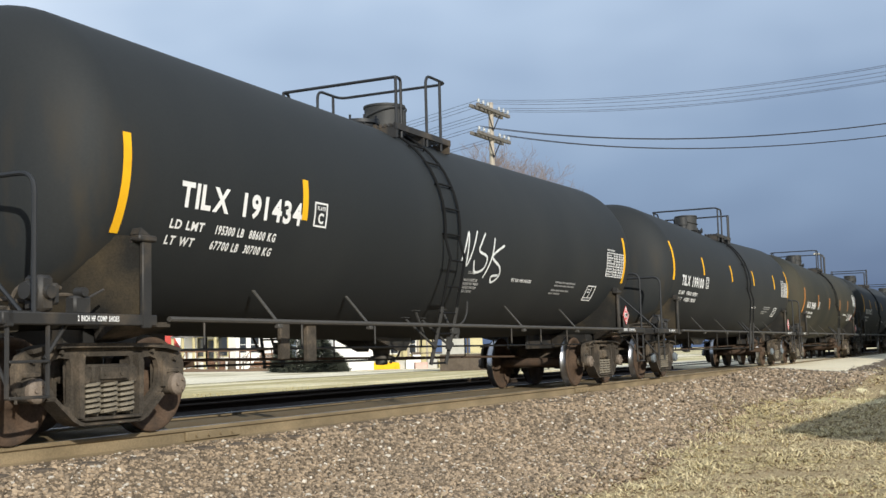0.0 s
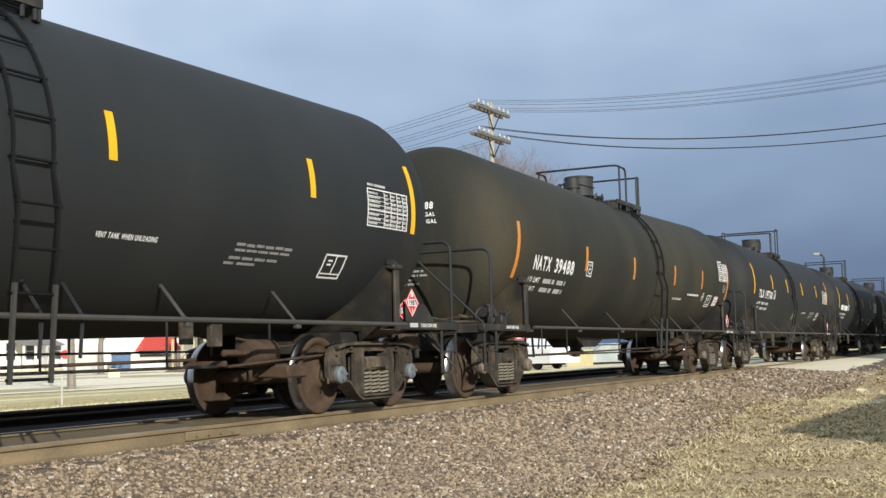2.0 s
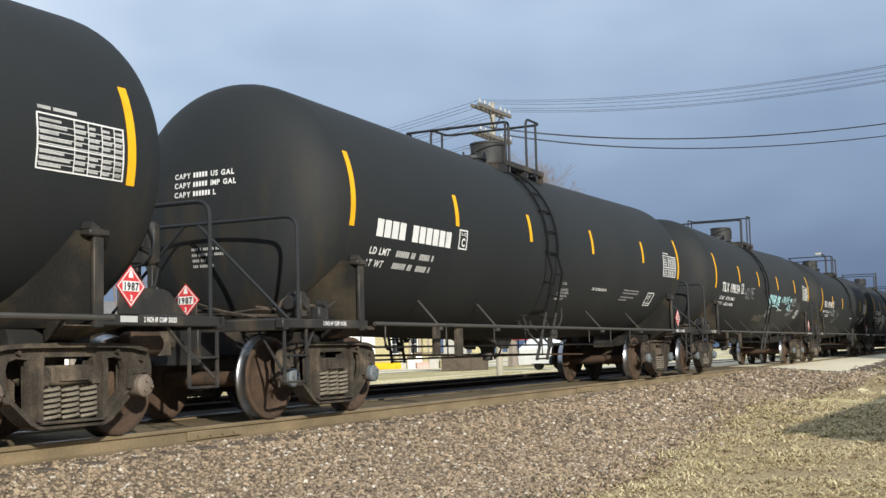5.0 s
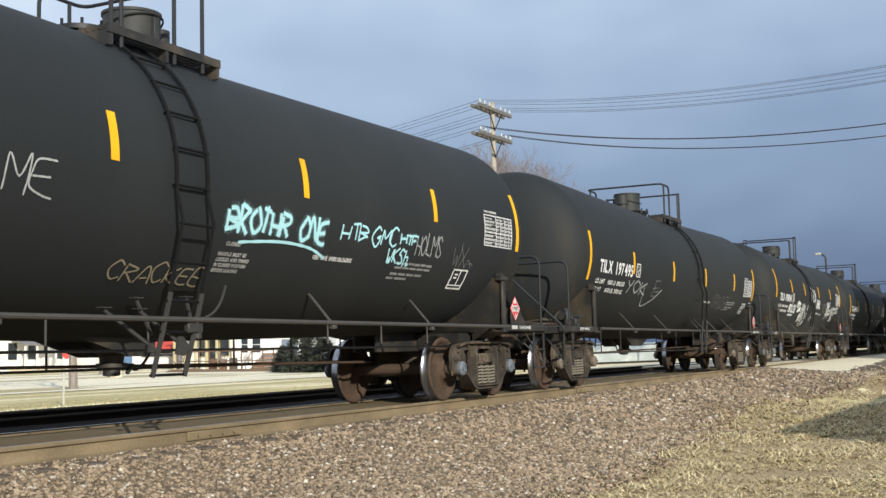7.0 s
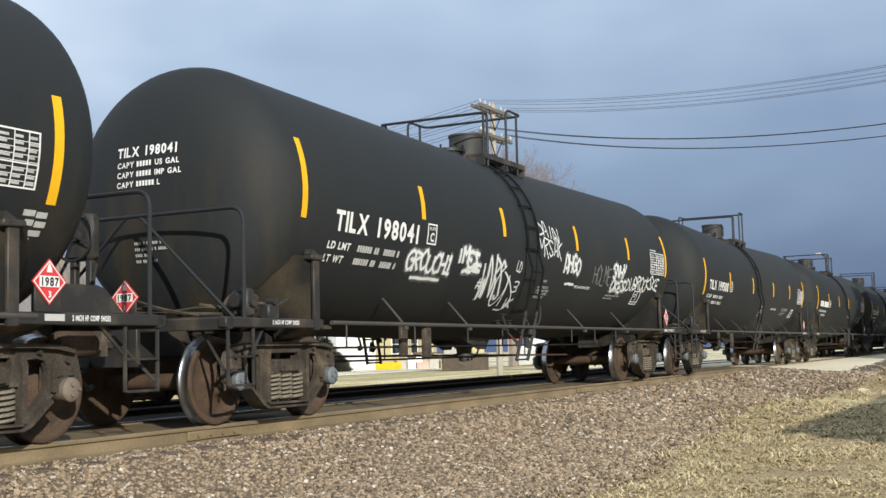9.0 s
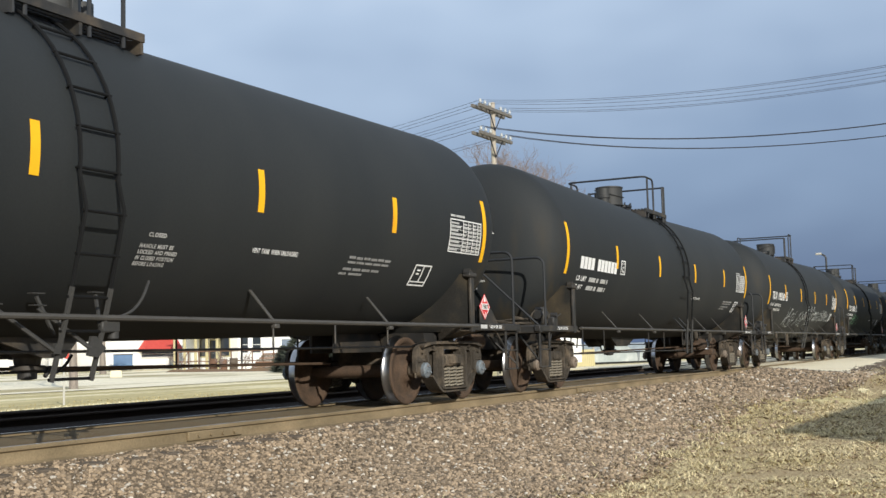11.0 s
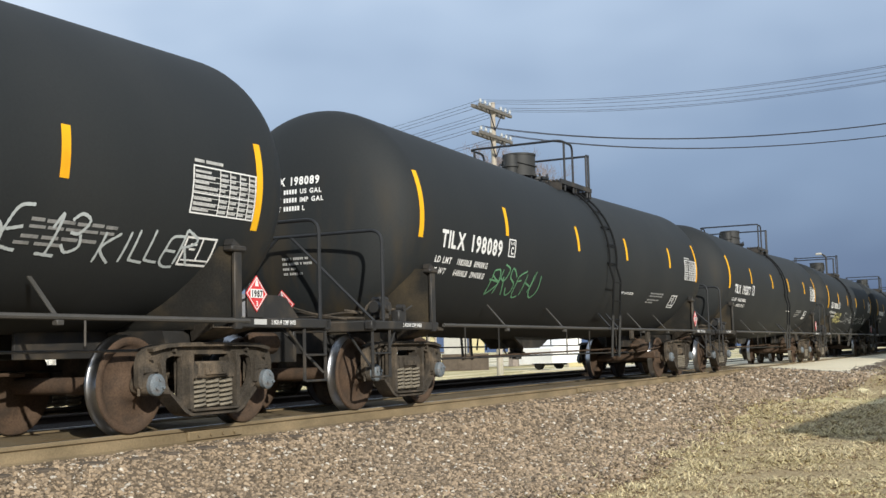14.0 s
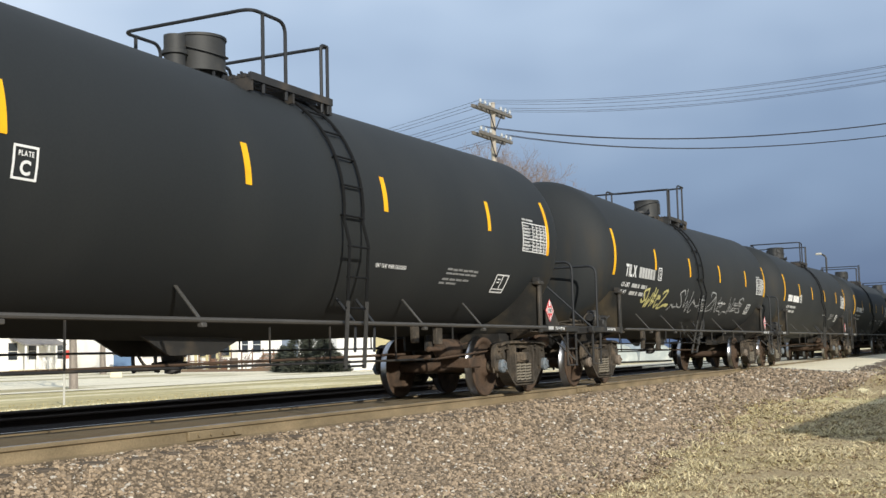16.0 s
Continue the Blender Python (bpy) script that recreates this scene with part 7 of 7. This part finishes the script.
# stacked timber, stepped towards one side
t = empty("timber_stack", "stepped stack of reddish brown boards", "timber", "", place(65.8, 37.9, -0.22, 63.0))
for k in range(9):
    m = Mesh()
    m.box(-1.05 + 0.11 * k + rnd.uniform(-0.05, 0.05), 1.05, 0.0, 0.9, 0.135 * k, 0.135 * k + 0.12, 0.01)
    part("board", m, (M["rust_wood"], M["tie"])[k % 2], t)

# drums and crates
for x, y, h, col in ((65.4, 41.9, 0.9, "rust_wood"), (65.6, 41.2, 0.85, "rust_wood"), (65.7, 40.4, 0.9, "tie")):
    t = empty("steel_drum", "rusty brown steel drum beside the fence", "drum", "drums beside the fence", Matrix.Translation((x, y, -0.2)))
    m = Mesh()
    m.turned([(0.05, 0.0), (0.28, 0.0), (0.285, 0.03), (0.28, 0.06), (0.28, h * 0.33), (0.295, h * 0.35), (0.28, h * 0.37), (0.28, h * 0.66), (0.295, h * 0.68), (0.28, h * 0.70), (0.28, h - 0.03), (0.29, h), (0.05, h - 0.015)], 18, "z")
    part("shell", m, M[col], t)
for x, y, w, h, turn, col, what in ((65.2, 27.0, 0.7, 0.55, 40, "tarp_grey", "weathered white"), (65.4, 26.3, 0.5, 0.8, 70, "siding", "white"), (65.6, 25.6, 0.9, 0.42, 55, "faded_pink", "faded pink"), (65.9, 25.0, 0.6, 0.75, 62, "tarp_grey", "weathered white"), (66.2, 24.3, 0.8, 0.5, 48, "siding_cream", "cream"), (65.7, 26.0, 0.5, 1.05, 65, "siding", "white"), (66.4, 23.7, 0.6, 0.7, 70, "faded_pink", "faded pink")):
    t = empty("crate", what + " crate among clutter on the lot", "crate", "crates on the lot", place(x, y, -0.28, turn))
    m = Mesh()
    m.box(-w / 2, w / 2, -0.25, 0.25, 0.0, h * 0.86, 0.015)
    part("box", m, M[col], t)
    m = Mesh()
    m.box(-w / 2 - 0.02, w / 2 + 0.02, -0.27, 0.27, h * 0.86, h, 0.01)
    part("lid", m, M["tie" if h > 0.7 else col], t)
t = empty("work_table", "weathered timber table among clutter on the lot", "table", "", place(66.1, 25.2, -0.28, 66.0))
m = Mesh()
m.box(-1.3, 1.3, 0.4, 1.1, 0.95, 1.02, 0.01)
part("tabletop", m, M["tie"], t)
for x in (-1.2, 0.0, 1.2):
    for y in (0.48, 1.02):
        m = Mesh()
        m.box(x - 0.04, x + 0.04, y - 0.04, y + 0.04, 0.0, 0.95, 0.006)
        part("leg", m, M["tie"], t)

t = empty("concrete_block", "tan concrete block beside the street", "block", "", place(50.4, 37.1, -0.24, 50.0))
m = Mesh()
m.slab([(-0.32, 0.0), (0.32, 0.0), (0.28, 0.52), (-0.28, 0.55)], -0.2, 0.25)
part("block", m, M["concrete"], t)

# raked leaves before the houses
m = Mesh()
xs = steps(0, 1, 60)
vs = []
for u in xs:
    c = Vector((63.0, 43.5, 0)).lerp(Vector((64.0, 30.2, 0)), u)
    for k in range(7):
        v = (k - 3) / 3
        h = (0.10 + 0.16 * max(0, noise.noise((u * 11, 2, 7)) + 0.4)) * (1 - v * v) * (1 + 0.35 * noise.noise((u * 40, v * 3, 1)))
        x = c.x + v * (0.9 + 0.4 * noise.noise((u * 7, 1, 1)))
        vs.append((x, c.y, ground_z(x, c.y) + 0.03 + h - 0.06 * abs(v)))
m.add(vs, [(i * 7 + k, i * 7 + k + 1, (i + 1) * 7 + k + 1, (i + 1) * 7 + k) for i in range(60) for k in range(6)])
tagged(part("leaf_litter", m, M["litter"], None, "", smooth=0), "brown bank of dead leaves and weeds", "leaves", "", "stuff")

t = empty("cargo_trailer", "white box trailer on the lot", "trailer", "", place(54.9, 12.0, -0.28, 20.0))
m = Mesh()
m.slab([(-1.15, 0.32), (1.15, 0.32), (1.15, 1.95), (0.35, 1.95), (-1.15, 1.05)], 0, 2.2)
part("box", m, M["siding"], t, "white sheet-metal box")
for x, z in ((-1.1, 1.02), (0.35, 1.9), (1.1, 1.9)):
    m = Mesh()
    m.box(x - 0.03, x + 0.03, -0.02, 0.0, 0.34, z, 0.004)
    part("rib", m, M["trim"], t)
for x in (-0.75, 0.75):
    m = Mesh()
    m.turned([(0.05, -0.1), (0.28, -0.09), (0.29, 0.1), (0.05, 0.1)], 16, "x", (x, 1.2, 0.29))
    part("wheel", m, M["dark"], t)

t = empty("roadside_stand", "small white stand with a yellow panel on a brown base", "stand", "", place(56.0, 18.7, -0.28, 66.0))
m = Mesh()
m.box(-0.75, 1.75, 0, 1.4, 0.0, 0.88, 0.01)
for x in (-0.7, 0.15, 0.85, 1.7):
    m.box(x - 0.04, x + 0.04, -0.03, 0.0, 0.0, 0.88, 0.004)
part("base", m, M["tie"], t, "brown timber base")
m = Mesh()
m.box(-0.62, 0.62, 0.02, 1.3, 0.88, 2.3, 0.01)
part("cabin", m, M["tarp_grey"], t, "weathered white cabin")
m = Mesh()
m.box(0.88, 1.55, 0.05, 0.12, 0.92, 2.2, 0.01)
part("panel", m, M["siding_cream"], t, "dull yellow panel")
m = Mesh()
m.box(0.70, 0.80, 0.0, 0.1, 0.88, 2.3, 0.008)
part("corner_post", m, M["tie"], t)

t = empty("banner", "red banner with white bars between two posts", "banner", "", place(68.8, 19.9, -0.25, 66.0))
m = Mesh()
m.box(-1.1, 1.1, 0, 0.03, 1.62, 2.25, 0.004)
part("cloth", m, M["awning"], t, "faded red cloth")
for x in (-0.75, -0.3, 0.12, 0.55):
    m = Mesh()
    m.box(x - 0.14, x + 0.14, -0.012, -0.002, 1.72, 2.12)
    part("white_bar", m, M["trim"], t)
for x in (-1.12, 1.12):
    m = Mesh()
    m.tube([(x, 0.02, -0.2), (x, 0.02, 2.4)], 0.04, 6)
    part("post", m, M["wood_pole"], t)

t = empty("low_fence", "low beige board fence beside the lot", "fence", "", place(62.9, 14.1, -0.28, 25.0))
for i in range(14):
    m = Mesh()
    m.box(-1.0 + i * 0.15, -1.0 + i * 0.15 + 0.135, 0, 0.03, 0, 0.95, 0.005)
    part("board", m, M["siding_cream"], t)
for x in (-1.0, 1.05):
    m = Mesh()
    m.box(x - 0.05, x + 0.05, 0.03, 0.13, -0.1, 1.05, 0.005)
    part("post", m, M["wood_pole"], t)

M["tarp"] = material("pale_blue_grey_tarp", (0.36, 0.40, 0.40), 0.7, 0, 0.2, 1.5, 30, 0.15, (0.46, 0.48, 0.46), 0.6)
for x, y, az, w, lab in ((71.6, 14.9, 24.0, 4.2, "pale blue tarpaulin over a stored boat"), (75.6, 13.4, 24.0, 3.4, "pale tarpaulin over a stored load")):
    t = empty("covered_boat", lab, "tarpaulin", "", place(x, y, -0.28, az))
    m = Mesh()
    m.slab([(-w / 2, 0.12), (w / 2, 0.12), (w / 2 * 0.97, 0.62), (w / 2 * 0.6, 1.05), (w * 0.05, 1.32), (-w / 2 * 0.55, 1.15), (-w / 2 * 0.95, 0.7)], 0, 4.5)
    part("tarpaulin", m, M["tarp"], t)
    m = Mesh()
    m.box(-w / 2, w / 2, 0.1, 4.4, 0.0, 0.12, 0.01)
    part("trailer_bed", m, M["dark"], t)

t = empty("street_lamp", "thin grey street lamp far behind the train", "street lamp", "", place(92.0, 4.6, -0.3, 82.0))
m = Mesh()
m.tube(bend([(0, 0, -0.2), (0, 0, 7.55), (-0.35, 0, 7.75)], 0.2), 0.07, 8)
part("mast", m, M["rail_paint"], t)
m = Mesh()
m.box(-0.75, -0.3, -0.12, 0.12, 7.68, 7.84, 0.03)
part("lamp_head", m, M["tarp_grey"], t)


# ---------------------------------------------------------------- what moves
def travel(t):
    """How far the train has gone; it loses a little way in the first second and runs almost evenly after it."""
    pts = [(0, 0.459), (0.5, 0.454), (1.0, -0.033), (1.5, -0.009), (2.0, -0.008), (2.5, -0.056), (3.0, -0.054), (3.5, -0.123), (6.0, -0.07), (7.0, -0.048), (8.0, -0.085), (8.5, -0.125), (9.0, -0.187), (10.0, -0.144), (12.5, -0.025), (13.0, -0.0), (14.0, 0.046), (14.5, 0.111), (15.5, 0.121), (16.0, 0.219)]
    for (a, pa), (b, pb) in zip(pts, pts[1:]):
        if a <= t <= b:
            return SPEED * t + pa + (pb - pa) * (t - a) / (b - a)
    return SPEED * t


def spin_wheels(ws, turn):
    at = ws.matrix_basis.translation.copy()
    walk(ws, [(k / FPS, pose(at.x, at.y, at.z, 0, (-turn * math.degrees(travel(k / FPS) / WHEEL_R)) % 360, 0)) for k in range(481)])


def motions():
    for car, x in zip(cars, X0):
        walk(car, [(t, pose(x - travel(t), 0, 0)) for t in [k / 4 for k in range(65)]])
        for truck in car.children:
            if truck.name.split(".")[0] != "truck":
                continue
            turn = 1 if abs(truck.matrix_basis.to_euler().z) < 0.1 else -1
            for ws in truck.children:
                if ws.name.split(".")[0] == "wheelset":
                    spin_wheels(ws, turn)


motions()
